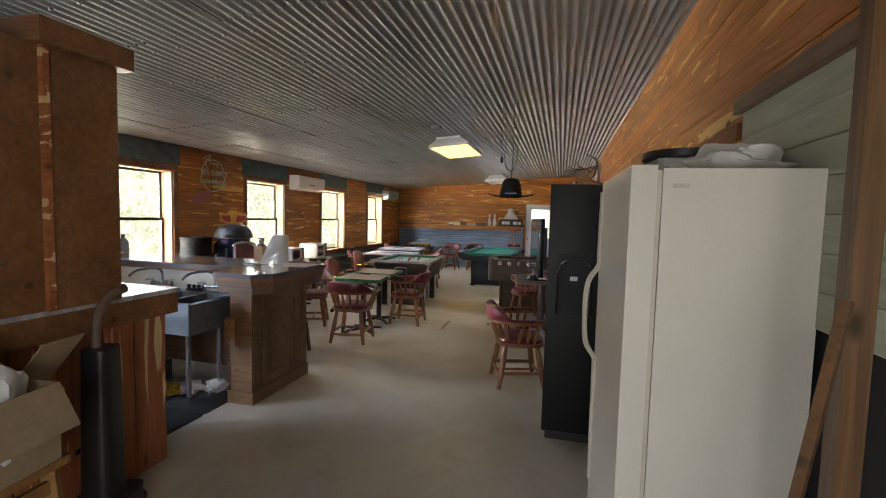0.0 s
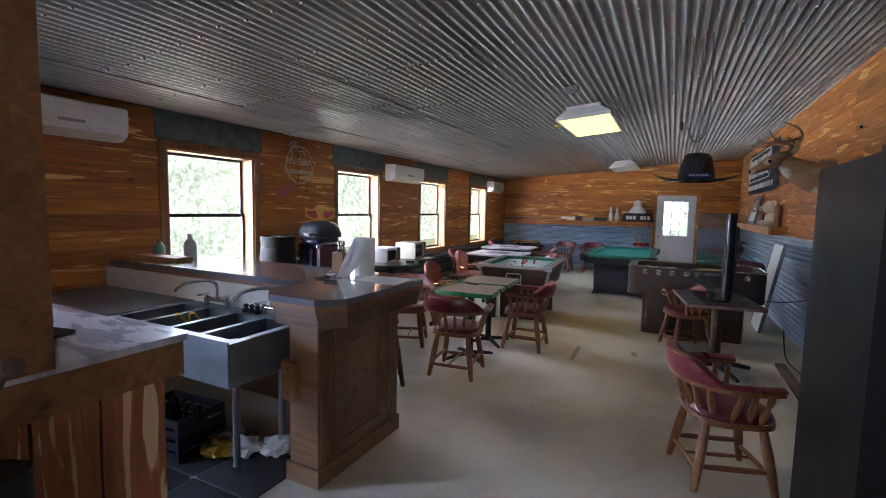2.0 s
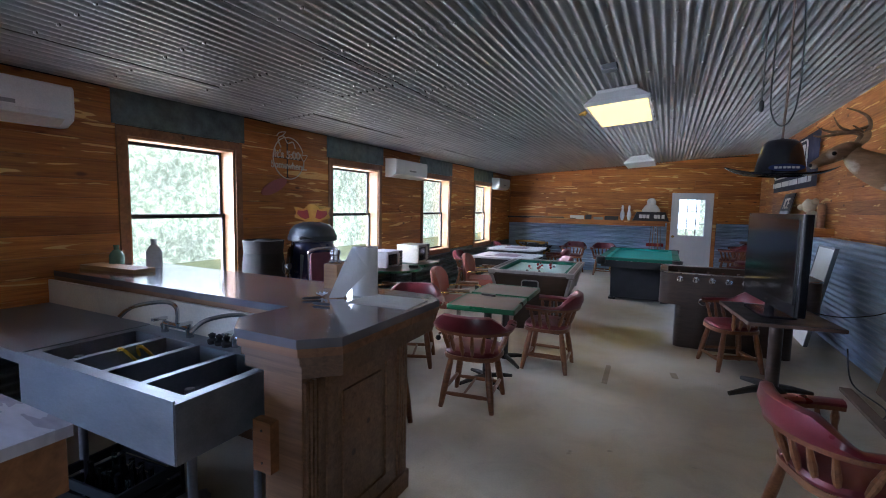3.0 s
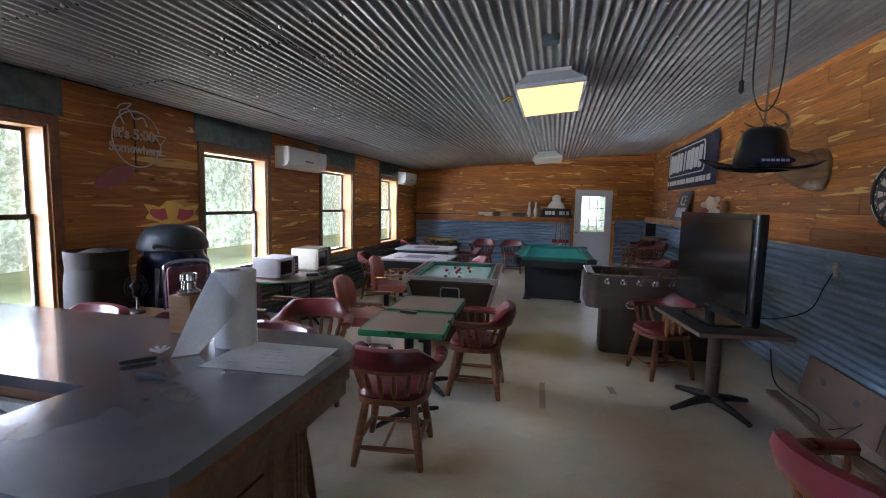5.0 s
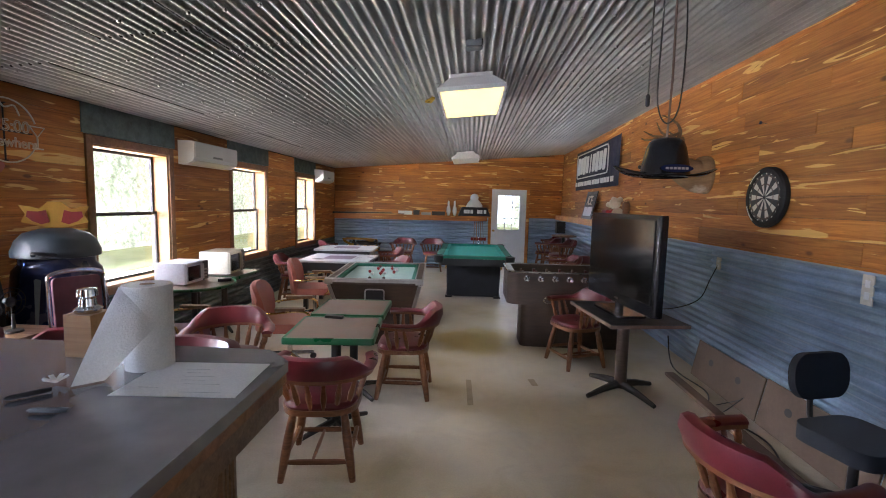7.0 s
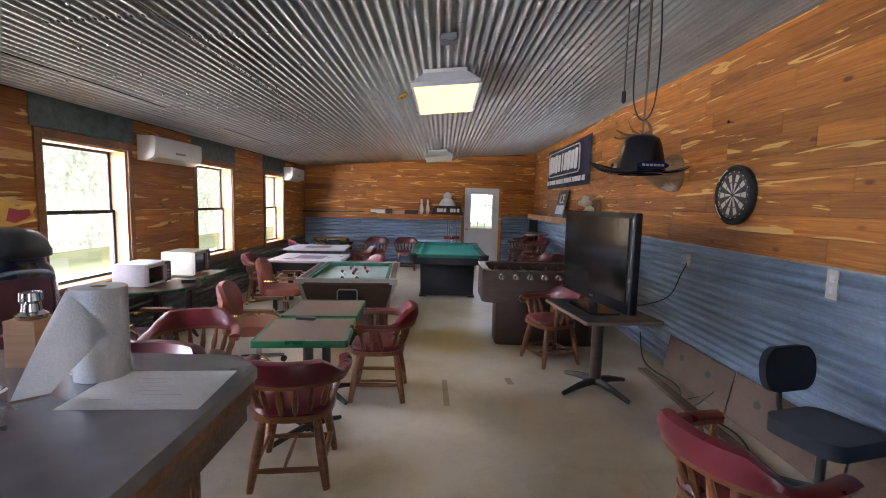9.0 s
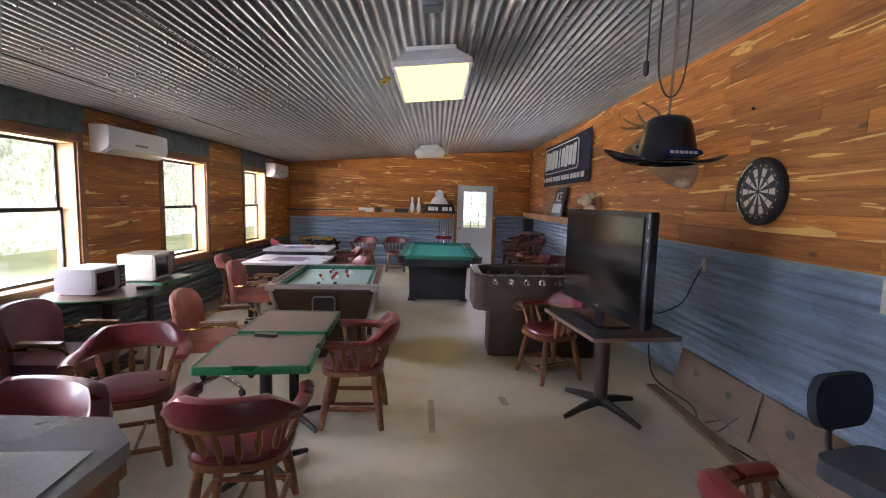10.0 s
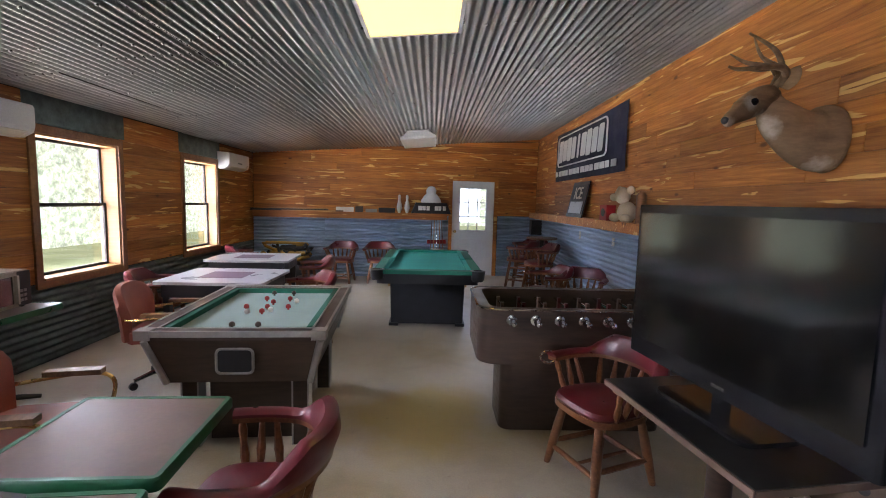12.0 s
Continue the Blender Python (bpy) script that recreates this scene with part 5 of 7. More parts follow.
# sink behind the bar
sink = thing("bar_sink", "four-bowl stainless bar sink with two taps", "sink")
SX0, SX1, SY0, SY1, SZ = -2.62, -1.45, 2.71, 3.36, 0.87
bm = B()
slab(bm, SX0, SY0 - 0.004, SZ - 0.24, SX1, SY0 + 0.006, SZ + 0.012)
part("front_apron", bm, STEEL, sink, bevel=0.003)
bm = B()
slab(bm, SX1 - 0.004, SY0, SZ - 0.24, SX1 + 0.006, SY1, SZ)
part("side_panel", bm, STEEL, sink)
bm = B()
slab(bm, SX0 - 0.006, SY0, SZ - 0.24, SX0 + 0.004, SY1, SZ)
part("side_panel", bm, STEEL, sink)
bm = B()
slab(bm, LEFT + 0.03, SY1 - 0.02, SZ, SX1, SY1, SZ + 0.17)
part("backsplash", bm, OFFWHITE, sink, "dull pale splashback")
bm = B()
bowls = [SX0 + 0.05 + 0.278 * k for k in range(4)]
slab(bm, SX0, SY0, SZ - 0.006, SX1, SY0 + 0.07, SZ)
slab(bm, SX0, SY1 - 0.14, SZ - 0.006, SX1, SY1 - 0.02, SZ)
edges = [SX0] + [e for b0 in bowls for e in (b0, b0 + 0.24)] + [SX1]
for a, b in zip(edges[::2], edges[1::2]):
    slab(bm, a, SY0 + 0.07, SZ - 0.006, b, SY1 - 0.14, SZ)
part("deck", bm, STEEL, sink)
for b0 in bowls:
    bm = B()
    slab(bm, b0, SY0 + 0.07, SZ - 0.25, b0 + 0.24, SY1 - 0.14, SZ - 0.003)
    bm.faces.ensure_lookup_table()
    bmesh.ops.delete(bm, geom=[f for f in bm.faces if f.calc_center_median().z > SZ - 0.01], context="FACES")
    part("bowl", bm, STEEL, sink)
bm = B()
slab(bm, LEFT + 0.03, SY0, SZ - 0.05, SX0 - 0.01, SY1 - 0.02, SZ + 0.004)
part("drainboard", bm, STEEL, sink, bevel=0.004)
for x, y in ((SX1 - 0.2, SY0 + 0.2), (SX0 + 0.1, SY0 + 0.2), (SX1 - 0.2, SY1 - 0.1), (-3.5, SY0 + 0.1)):
    bm = B()
    rod(bm, (x, y, 0.0), (x, y, SZ - 0.05), 0.02, seg=12)
    lg = part("leg", bm, STEEL, sink)
    bm = B()
    rod(bm, (x, y, 0.0), (x, y, 0.05), 0.026, seg=12)
    part("foot", bm, CHROME, lg)
for x in (-1.72, -2.30):
    tap = B()
    rod(tap, (x - 0.11, SY1 - 0.07, SZ + 0.05), (x + 0.11, SY1 - 0.07, SZ + 0.05), 0.016, seg=10)
    pipe(tap, spline([(x, SY1 - 0.07, SZ + 0.05), (x, SY1 - 0.07, SZ + 0.15), (x - 0.03, SY1 - 0.12, SZ + 0.19), (x - 0.10, SY1 - 0.24, SZ + 0.18), (x - 0.13, SY1 - 0.30, SZ + 0.13)], 5), 0.011, 8)
    fa = part("tap", tap, CHROME, sink, "chrome mixer tap")
    for sx in (-0.11, 0.11):
        bm = B()
        lathe(bm, [(0.02, 0.0), (0.022, 0.05), (0.012, 0.06), (0.012, 0.075)], 12, (x + sx, SY1 - 0.07, SZ))
        slab(bm, x + sx - 0.012, SY1 - 0.14, SZ + 0.075, x + sx + 0.012, SY1 - 0.06, SZ + 0.09)
        part("tap_handle", bm, CHROME, fa)
bm = B()
for k in range(3):
    lathe(bm, [(0.022, 0), (0.026, 0.02), (0.012, 0.03), (0.02, 0.05), (0.004, 0.06)], 12, (-1.98 + 0.055 * k, SY1 - 0.09, SZ + 0.001))
solid("drain_stoppers", bm, RUBBER, "small dark drain stoppers on the sink ledge", "stoppers", kind="stuff")
for k, (x, y) in enumerate(((-2.42, 2.98), (-2.38, 3.05))):
    bm = B()
    pipe(bm, spline([(x, y, 0.64), (x + 0.05, y + 0.05, 0.75), (x + 0.12, y, 0.86), (x + 0.2, y - 0.02, 0.885), (x + 0.16, y + 0.06, 0.80)], 5), 0.008, 6)
    solid("yellow_hose", bm, YELLOW, "thin yellow hose in the sink bowl", "hose")

# things under the sink
crate = thing("bottle_crate", "dark green plastic bottle crate on the floor", "crate", pose(-2.28, 2.95, 0.012, 0, 0, 4))
for z in (0.0, 0.07, 0.14, 0.21):
    bm = B()
    for c in ((-0.24, -0.17, -0.228, 0.17), (0.228, -0.17, 0.24, 0.17), (-0.228, -0.17, 0.228, -0.158), (-0.228, 0.158, 0.228, 0.17)):
        slab(bm, c[0], c[1], z, c[2], c[3], z + 0.05)
    part("rail", bm, BLACK, crate)
for sx in (-1, 1):
    for sy in (-1, 1):
        bm = B()
        slab(bm, sx * 0.232 - 0.011, sy * 0.162 - 0.011, 0, sx * 0.232 + 0.011, sy * 0.162 + 0.011, 0.26)
        part("corner_post", bm, BLACK, crate)
bm = B()
slab(bm, -0.228, -0.158, 0, 0.228, 0.158, 0.01)
part("base", bm, BLACK, crate)
for k in range(10):
    bm = B()
    lathe(bm, [(0.03, 0.0), (0.031, 0.14), (0.014, 0.2), (0.013, 0.25), (0.015, 0.255)], 10)
    solid("bottle", bm, BOTTLE if k % 3 else BLACK_GLOSS, "empty glass bottle standing in the crate", "bottle", pose(-2.44 + 0.08 * (k % 5), 2.90 + 0.11 * (k // 5), 0.024), "crate bottles")
rng = random.Random(3)
for k, (x, y, m, lab) in enumerate(((-1.92, 3.0, YELLOW, "yellow"), (-1.80, 3.08, PAPER, "white"), (-2.0, 3.12, GREY, "grey"), (-1.62, 3.2, PAPER, "white"))):
    bm = B()
    bmesh.ops.create_icosphere(bm, subdivisions=3, radius=1.0)
    for v in bm.verts:
        f = 1 + 0.55 * noise.noise(v.co * 2.2 + Vector((k * 5, 0, 0)))
        v.co = Vector((v.co.x * 0.11 * f, v.co.y * 0.09 * f, 0.035 + max(-0.035, v.co.z * 0.055 * f)))
    solid("cleaning_cloth", bm, m, "crumpled %s cloth on the floor under the sink" % lab, "cloth", pose(x, y, 0.012, 0, 0, 40 * k), "crumpled cloths")
mat_ = thing("rubber_mat", "black rubber drainage mat on the floor", "mat")
for i in range(3):
    for j in range(2):
        bm = B()
        prism(bm, rounded(0.47, 0.44, 0.02, 2), 0.0, 0.011, pose(-2.75 + 0.48 * i + 0.2, 2.53 + 0.45 * j, 0))
        part("tile", bm, RUBBER, mat_, bevel=0.003)

# low back counter with the tall cabinet on it
cn = thing("back_counter", "raw cedar counter with a pale worn top", "counter")
bm = B()
slab(bm, -2.05, -0.3, 1.085, -1.035, 2.21, 1.112)
part("counter_top", bm, COUNTER_TOP, cn, bevel=0.004)
bm = B()
slab(bm, -2.05, -0.3, 0.955, -1.045, 2.20, 1.085)
part("edge_board", bm, PLY, cn, bevel=0.004)
bm = B()
slab(bm, -2.0, -0.28, 0.0, -1.13, 2.16, 0.955)
part("carcass", bm, BLACK, cn)
rng = random.Random(8)
y, widths = -0.28, (0.24, 0.31, 0.27, 0.22, 0.29, 0.26, 0.20, 0.24, 0.19, 0.22)
for wdt in widths:
    # upright live-edge boards: own x upwards
    bm = B()
    n = 14
    ea = [0.006 * noise.noise(Vector((k * 0.5, y * 7, 0))) for k in range(n + 1)]
    lo = [(0.95 * k / n, 0.004 + ea[k]) for k in range(n + 1)]
    hi = [(0.95 * k / n, wdt - 0.004 + ea[n - k]) for k in range(n + 1)]
    prism(bm, lo + hi[::-1], 0, 0.022)
    part("board", bm, RAW_CEDAR, cn, at=Matrix(((0, 0, 1, -1.128), (0, 1, 0, y), (1, 0, 0, 0.004), (0, 0, 0, 1))) @ pose(0, 0, 0), bevel=0.003)
    y += wdt
for k in range(4):
    board(cn, 0.94, 0.20, pose(-1.14 - 0.215 * k, 2.162, 0.0) @ Matrix(((0, 0, -1, 0), (0, 1, 0, 0), (1, 0, 0, 0), (0, 0, 0, 1))), 0.02, RAW_CEDAR)

tc = thing("tall_cabinet", "tall stained plywood cabinet with a crown moulding", "cabinet")
bm = B()
slab(bm, -1.75, 0.15, 1.112, -1.02, 1.44, 2.33)
part("body", bm, PLY, tc, bevel=0.004)
bm = B()
slab(bm, -1.72, 1.44, 1.112, -1.00, 1.78, 2.33)
part("column", bm, PLY, tc, "stained plywood corner column", bevel=0.004)
bm = B()
slab(bm, -1.02, 1.415, 1.112, -0.992, 1.445, 2.33)
part("batten", bm, RAW_CEDAR, tc, "thin reddish corner batten", bevel=0.003)
bm = B()
slab(bm, -1.78, 1.38, 2.33, -0.95, 1.84, 2.44)
part("crown", bm, PLY, tc, bevel=0.01)
for y, z in ((1.25, 1.35), (1.22, 1.7), (1.30, 1.95), (1.18, 2.1)):
    bm = B()
    rod(bm, (-1.021, y, z), (-1.016, y, z), 0.011, seg=10)
    part("knot_hole", bm, OAK_DARK, tc)
bm = B()
prism(bm, rounded(0.2, 0.14, 0.02, 3), 0, 0.012)
solid("black_tray", bm, BLACK_GLOSS, "shallow black tray on the counter", "tray", pose(-1.45, 1.92, 1.1125, 0, 0, 12), bevel=0.003)

# upright vacuum cleaner against the counter
vac = thing("vacuum_cleaner", "dark grey upright vacuum cleaner with a bent pale handle", "vacuum cleaner", pose(-0.93, 1.60, 0, 0, 0, -70))
bm = B()
v = prism(bm, rounded(0.17, 0.15, 0.05), 0.10, 0.90)
for q in v:
    q.co.x *= 1.12 - 0.25 * q.co.z
    q.co.y *= 1.12 - 0.25 * q.co.z
part("bag_housing", bm, BLACK, vac, bevel=0.012)
bm = B()
prism(bm, rounded(0.30, 0.26, 0.05), 0.015, 0.12)
part("floor_head", bm, BLACK, vac, bevel=0.02)
bm = B()
pipe(bm, spline([(0, -0.02, 0.88), (0, -0.02, 1.0), (0.0, 0.0, 1.08), (0.02, 0.06, 1.17), (0.04, 0.14, 1.21)], 6), 0.024, 10)
part("handle", bm, LAMINATE, vac, "pale plastic handle tube")
for k in range(2):
    bm = B()
    rod(bm, (-0.15 + 0.3 * k, 0.1, 0.03), (-0.13 + 0.26 * k, 0.1, 0.03), 0.03, seg=12)
    part("wheel", bm, RUBBER, vac)
bm = B()
slab(bm, -0.05, -0.079, 0.44, 0.05, -0.074, 0.465)
part("label_bar", bm, GREY, vac)
bm = B()
slab(bm, -0.08, -0.082, 0.38, 0.08, -0.072, 0.40)
part("band", bm, BLACK_GLOSS, vac)

# stool with a carton of packing by the doorway
st = thing("wooden_stool", "bare pine stool under a carton", "stool", pose(-0.90, 1.08, 0, 0, 0, 6))
bm = B()
prism(bm, rounded(0.40, 0.40, 0.02), 0.50, 0.535)
part("seat", bm, PINE, st, bevel=0.005)
for sx in (-1, 1):
    for sy in (-1, 1):
        bm = B()
        pipe(bm, [(0.18 * sx, 0.18 * sy, 0.0), (0.15 * sx, 0.15 * sy, 0.50)], 0.024, 4)
        part("leg", bm, PINE, st)
    bm = B()
    slab(bm, 0.145 * sx - 0.01, -0.14, 0.38, 0.145 * sx + 0.01, 0.14, 0.44)
    part("rail", bm, PINE, st)
cb = thing("carton", "open cardboard carton with hanging flaps", "carton", pose(-0.90, 1.06, 0.536, 0, 0, 8))
bm = B()
for c in ((-0.2, -0.17, 0, 0.2, -0.165, 0.33), (-0.2, 0.165, 0, 0.2, 0.17, 0.33), (-0.2, -0.165, 0, -0.195, 0.165, 0.33), (0.195, -0.165, 0, 0.2, 0.165, 0.33), (-0.195, -0.165, 0, 0.195, 0.165, 0.005)):
    slab(bm, *c)
part("body", bm, CARD, cb, smooth=False)
for m, l in ((pose(0.2, 0, 0.33, 0, 62, 0), 0.34), (pose(0, 0.17, 0.33, -50, 0, 90), 0.40), (pose(-0.2, 0, 0.33, 0, -20, 180), 0.34)):
    bm = B()
    slab(bm, 0.0, -l / 2, -0.002, 0.20, l / 2, 0.003)
    part("flap", bm, CARD, cb, at=m, smooth=False)


def crumple(name, mat, label, category, at, size, seed, sub=4, amp=0.5):
    bm = B()
    bmesh.ops.create_icosphere(bm, subdivisions=sub, radius=1.0)
    for v in bm.verts:
        n1 = noise.noise(v.co * 1.7 + Vector((seed, 0, 0)))
        n2 = abs(noise.noise(v.co * 4.5 + Vector((0, seed, 0))))
        f = 1 + amp * n1 - 0.25 * n2
        v.co = Vector((v.co.x * size[0] * f, v.co.y * size[1] * f, max(-0.0, (v.co.z + 0.75) * size[2] * f)))
    return solid(name, bm, mat, label, category, at)


crumple("plastic_bag", PAPER, "crumpled white plastic packing in the carton", "bag", pose(-0.88, 1.06, 0.56), (0.18, 0.15, 0.21), 3)
crumple("yellow_bag", YELLOW, "crumpled yellow bag in the carton", "bag", pose(-0.97, 1.07, 0.80), (0.11, 0.10, 0.13), 7)

# ---- refrigerators ----
wf = thing("white_refrigerator", "aged white upright refrigerator with a yellowed door handle", "refrigerator", pose(1.80, 1.87, 0, 0, 0, 2))
bm = B()
slab(bm, -0.20, -0.38, 0.03, 0.27, 0.38, 1.78)
part("cabinet", bm, FRIDGE_WHITE, wf, bevel=0.012)
bm = B()
slab(bm, -0.216, -0.375, 0.06, -0.202, 0.375, 1.775)
part("gasket", bm, OFFWHITE, wf, "yellowed door seal")
bm = B()
slab(bm, -0.30, -0.385, 0.06, -0.218, 0.385, 1.79)
dr = part("door", bm, FRIDGE_WHITE, wf, bevel=0.018)
bm = B()
pipe(bm, spline([(-0.302, 0.335, 1.74), (-0.305, 0.335, 1.45), (-0.308, 0.335, 1.38), (-0.352, 0.335, 1.30), (-0.362, 0.335, 1.15), (-0.352, 0.335, 1.0), (-0.308, 0.335, 0.92), (-0.305, 0.335, 0.85), (-0.302, 0.335, 0.3)], 5), 0.013, 8)
part("handle", bm, OFFWHITE, dr, "yellowed bowed handle")
bm = B()
slab(bm, -0.17, -0.384, 1.715, -0.12, -0.379, 1.73)
part("badge", bm, OFFWHITE, wf)
bm = B()
slab(bm, -0.20, -0.36, 0.0, 0.25, 0.36, 0.03)
part("plinth", bm, BLACK, wf)
bf = thing("black_refrigerator", "black side-by-side refrigerator with an ice dispenser", "refrigerator", pose(1.62, 3.55, 0, 0, 0, 0))
bm = B()
slab(bm, -0.40, -0.33, 0.04, 0.44, 0.42, 1.83)
part("cabinet", bm, FRIDGE_BLACK, bf, bevel=0.01)
for x0, x1 in ((-0.405, -0.012), (0.0, 0.44)):
    bm = B()
    v = slab(bm, x0, -0.42, 0.09, x1, -0.34, 1.85)
    d_ = part("door", bm, FRIDGE_BLACK, bf, bevel=0.02)
    hx = x1 - 0.03 if x0 < -0.1 else x0 + 0.03
    bm = B()
    pipe(bm, spline([(hx, -0.42, 1.72), (hx, -0.46, 1.68), (hx, -0.47, 1.2), (hx, -0.46, 0.55), (hx, -0.42, 0.5)], 4), 0.013, 8)
    part("handle", bm, BLACK_GLOSS, d_)
    if x0 < -0.1:
        bm = B()
        slab(bm, -0.34, -0.4235, 0.93, -0.10, -0.4195, 1.37)
        ds = part("dispenser", bm, RUBBER, d_, "dull black dispenser recess", bevel=0.002)
        bm = B()
        pipe(bm, [(-0.335, -0.424, 0.94), (-0.335, -0.424, 1.22)] + [(-0.22 - 0.115 * math.cos(radians(180 * k / 10)), -0.424, 1.24 + 0.1 * math.sin(radians(180 * k / 10))) for k in range(11)] + [(-0.105, -0.424, 1.22), (-0.105, -0.424, 0.94)], 0.008, 6)
        part("arch", bm, BLACK_GLOSS, ds)
        bm = B()
        slab(bm, -0.25, -0.427, 1.18, -0.20, -0.423, 1.21)
        part("note", bm, PAPER, ds, "small pale paper label")
bm = B()
slab(bm, -0.38, -0.36, 0.0, 0.42, 0.40, 0.085)
part("grille", bm, BLACK, bf)
ck = thing("ice_chest", "small white ice maker with a black lid on the refrigerator", "appliance", pose(1.80, 2.05, 1.785, 0, 0, 4))
bm = B()
prism(bm, rounded(0.26, 0.24, 0.03), 0.0, 0.085)
part("body", bm, WHITE, ck, bevel=0.006)
bm = B()
lathe(bm, [(0.12, 0.086), (0.17, 0.09), (0.172, 0.12), (0.14, 0.125), (0.13, 0.11), (0.02, 0.105)], 28)
part("lid", bm, BLACK, ck, "round black pan lid")
crumple("grocery_bag", PAPER, "crumpled white plastic bag on the refrigerator", "bag", pose(1.90, 1.74, 1.783, 0, 0, 10), (0.20, 0.16, 0.055), 12)
bm = B()
slab(bm, 0, -0.026, -0.026, 3.0, 0.026, 0.026)
solid("post", bm, OAK_DARK, "rough brown timber post by the doorway", "post", pose(1.925, 1.02, 0, 0, -90, 0), kind="structure", bevel=0.004)
bm = B()
pipe(bm, [(1.66, 0.93, 0.0), (1.875, 0.955, 1.45)], 0.015, 4)
solid("leaning_plank", bm, OAK_DARK, "weathered plank leaning on the timber post", "plank")


# ---- wall fittings ----
def air_conditioner(at, label):
    """Hangs on the window wall: own x out of the wall, y along."""
    t = thing("air_conditioner", label, "air conditioner", at, "wall air conditioners")
    bm = B()
    prof = [(0.0, 0.0), (0.10, 0.0), (0.185, 0.045), (0.20, 0.10), (0.20, 0.25), (0.185, 0.275), (0.0, 0.28)]
    a, b = [bm.verts.new((x, -0.42, z)) for x, z in prof], [bm.verts.new((x, 0.42, z)) for x, z in prof]
    bm.faces.new(a[::-1])
    bm.faces.new(b)
    for k in range(len(prof)):
        j = (k + 1) % len(prof)
        bm.faces.new((a[k], a[j], b[j], b[k]))
    part("body", bm, WHITE, t, bevel=0.006)
    bm = B()
    slab(bm, 0.2, -0.405, 0.085, 0.206, 0.405, 0.262)
    part("front_panel", bm, WHITE, t, bevel=0.003)
    bm = B()
    slab(bm, -0.05, -0.36, -0.004, 0.05, 0.36, 0.004, pose(0.148, 0, 0.022, 0, -28, 0))
    part("louvre", bm, OFFWHITE, t)
    bm = B()
    slab(bm, 0.206, -0.09, 0.10, 0.2085, 0.09, 0.125)
    part("label_bar", bm, GREY, t)
    return t


air_conditioner(pose(LEFT, 3.06, 2.12), "white split air conditioner high on the board wall")
air_conditioner(pose(LEFT, 8.22, 2.06) @ Matrix.Diagonal((1, 1.2, 1, 1)), "white split air conditioner between two windows")
air_conditioner(pose(LEFT, 12.88, 2.07), "white split air conditioner near the end wall")

# outlets
for at in (pose(RIGHT - 0.033, 6.91, 1.10), pose(RIGHT - 0.033, 5.26, 1.12) @ Matrix.Diagonal((1, 1.1, 1.6, 1)), pose(RIGHT - 0.033, 10.3, 1.1), pose(RIGHT - 0.033, 11.6, 1.1), pose(LEFT + 0.022, 10.5, 0.38)):
    o = thing("wall_outlet", "ivory wall outlet plate on the corrugated tin", "outlet", at, "wall outlets")
    bm = B()
    slab(bm, -0.004, -0.037, 0, 0.004, 0.037, 0.115)
    part("plate", bm, OFFWHITE, o, bevel=0.002)
    for z in (0.035, 0.08):
        bm = B()
        slab(bm, -0.006, -0.016, z - 0.014, 0.006, 0.016, z + 0.014)
        part("socket", bm, WHITE, o)
bm = B()
pipe(bm, spline([(2.045, 6.92, 1.14), (2.03, 7.0, 1.0), (2.0, 7.15, 0.75), (1.6, 6.9, 0.70), (1.2, 6.6, 0.79)], 8), 0.005, 6)
solid("power_cord", bm, BLACK, "black power cord hanging from the outlet", "cord")
bm = B()
pipe(bm, spline([(1.75, 7.2, 0.35), (1.78, 7.1, 0.05), (1.86, 6.6, 0.008), (1.72, 6.2, 0.008), (1.84, 5.7, 0.008), (1.7, 5.2, 0.008), (1.78, 4.7, 0.008), (1.7, 4.3, 0.008)], 8), 0.007, 6)
solid("floor_cable", bm, BLACK, "black cable trailing along the floor by the wall", "cable")
bm = B()
pipe(bm, spline([(1.80, 6.3, 0.008), (1.86, 6.1, 0.14), (1.80, 5.95, 0.22), (1.72, 6.0, 0.10), (1.76, 6.15, 0.008)], 8), 0.004, 6)
solid("loose_wire", bm, BLACK, "thin loose black wire curling off the floor", "wire")

# flattened cartons leaning on the wall
for y0, y1, h in ((6.02, 7.06, 0.36), (4.96, 6.0, 0.37), (3.95, 4.94, 0.37)):
    pn = thing("fibreboard_sheet", "brown fibreboard panel leaning on the wall", "panel", pose(1.95, y0, 0.004, 0, 11, 0), "fibreboard sheets")
    bm = B()
    slab(bm, -0.012, 0, 0, 0.0, y1 - y0, h)
    part("panel", bm, FIBRE, pn, bevel=0.002)
    for s in (0.3, 0.72):
        bm = B()
        lathe(bm, [(0.022, 0), (0.03, 0.001), (0.01, 0.0015)], 16, squash=(1, 1.3))
        part("dark_patch", bm, IRON, pn, "dark round scorch mark", at=pose(-0.0125, s * (y1 - y0), h * 0.6, 0, -90, 0))
bm = B()
slab(bm, 1.66, 3.9, 0.0, 1.75, 7.0, 0.03)
solid("floor_batten", bm, FIBRE, "dusty wooden batten lying along the wall", "batten", bevel=0.004)
wp = thing("leaning_board", "white framed board leaning on the corrugated wall", "board", pose(1.72, 8.55, 0, 0, 10, 0))
bm = B()
slab(bm, 0, 0, 0.0, 0.03, 0.62, 1.22)
part("face", bm, WHITE, wp)
for c in ((-0.006, -0.02, 0, 0.036, 0.0, 1.24), (-0.006, 0.62, 0, 0.036, 0.64, 1.24), (-0.006, 0, 1.22, 0.036, 0.62, 1.24)):
    bm = B()
    slab(bm, *c)
    part("frame", bm, STEEL, wp)


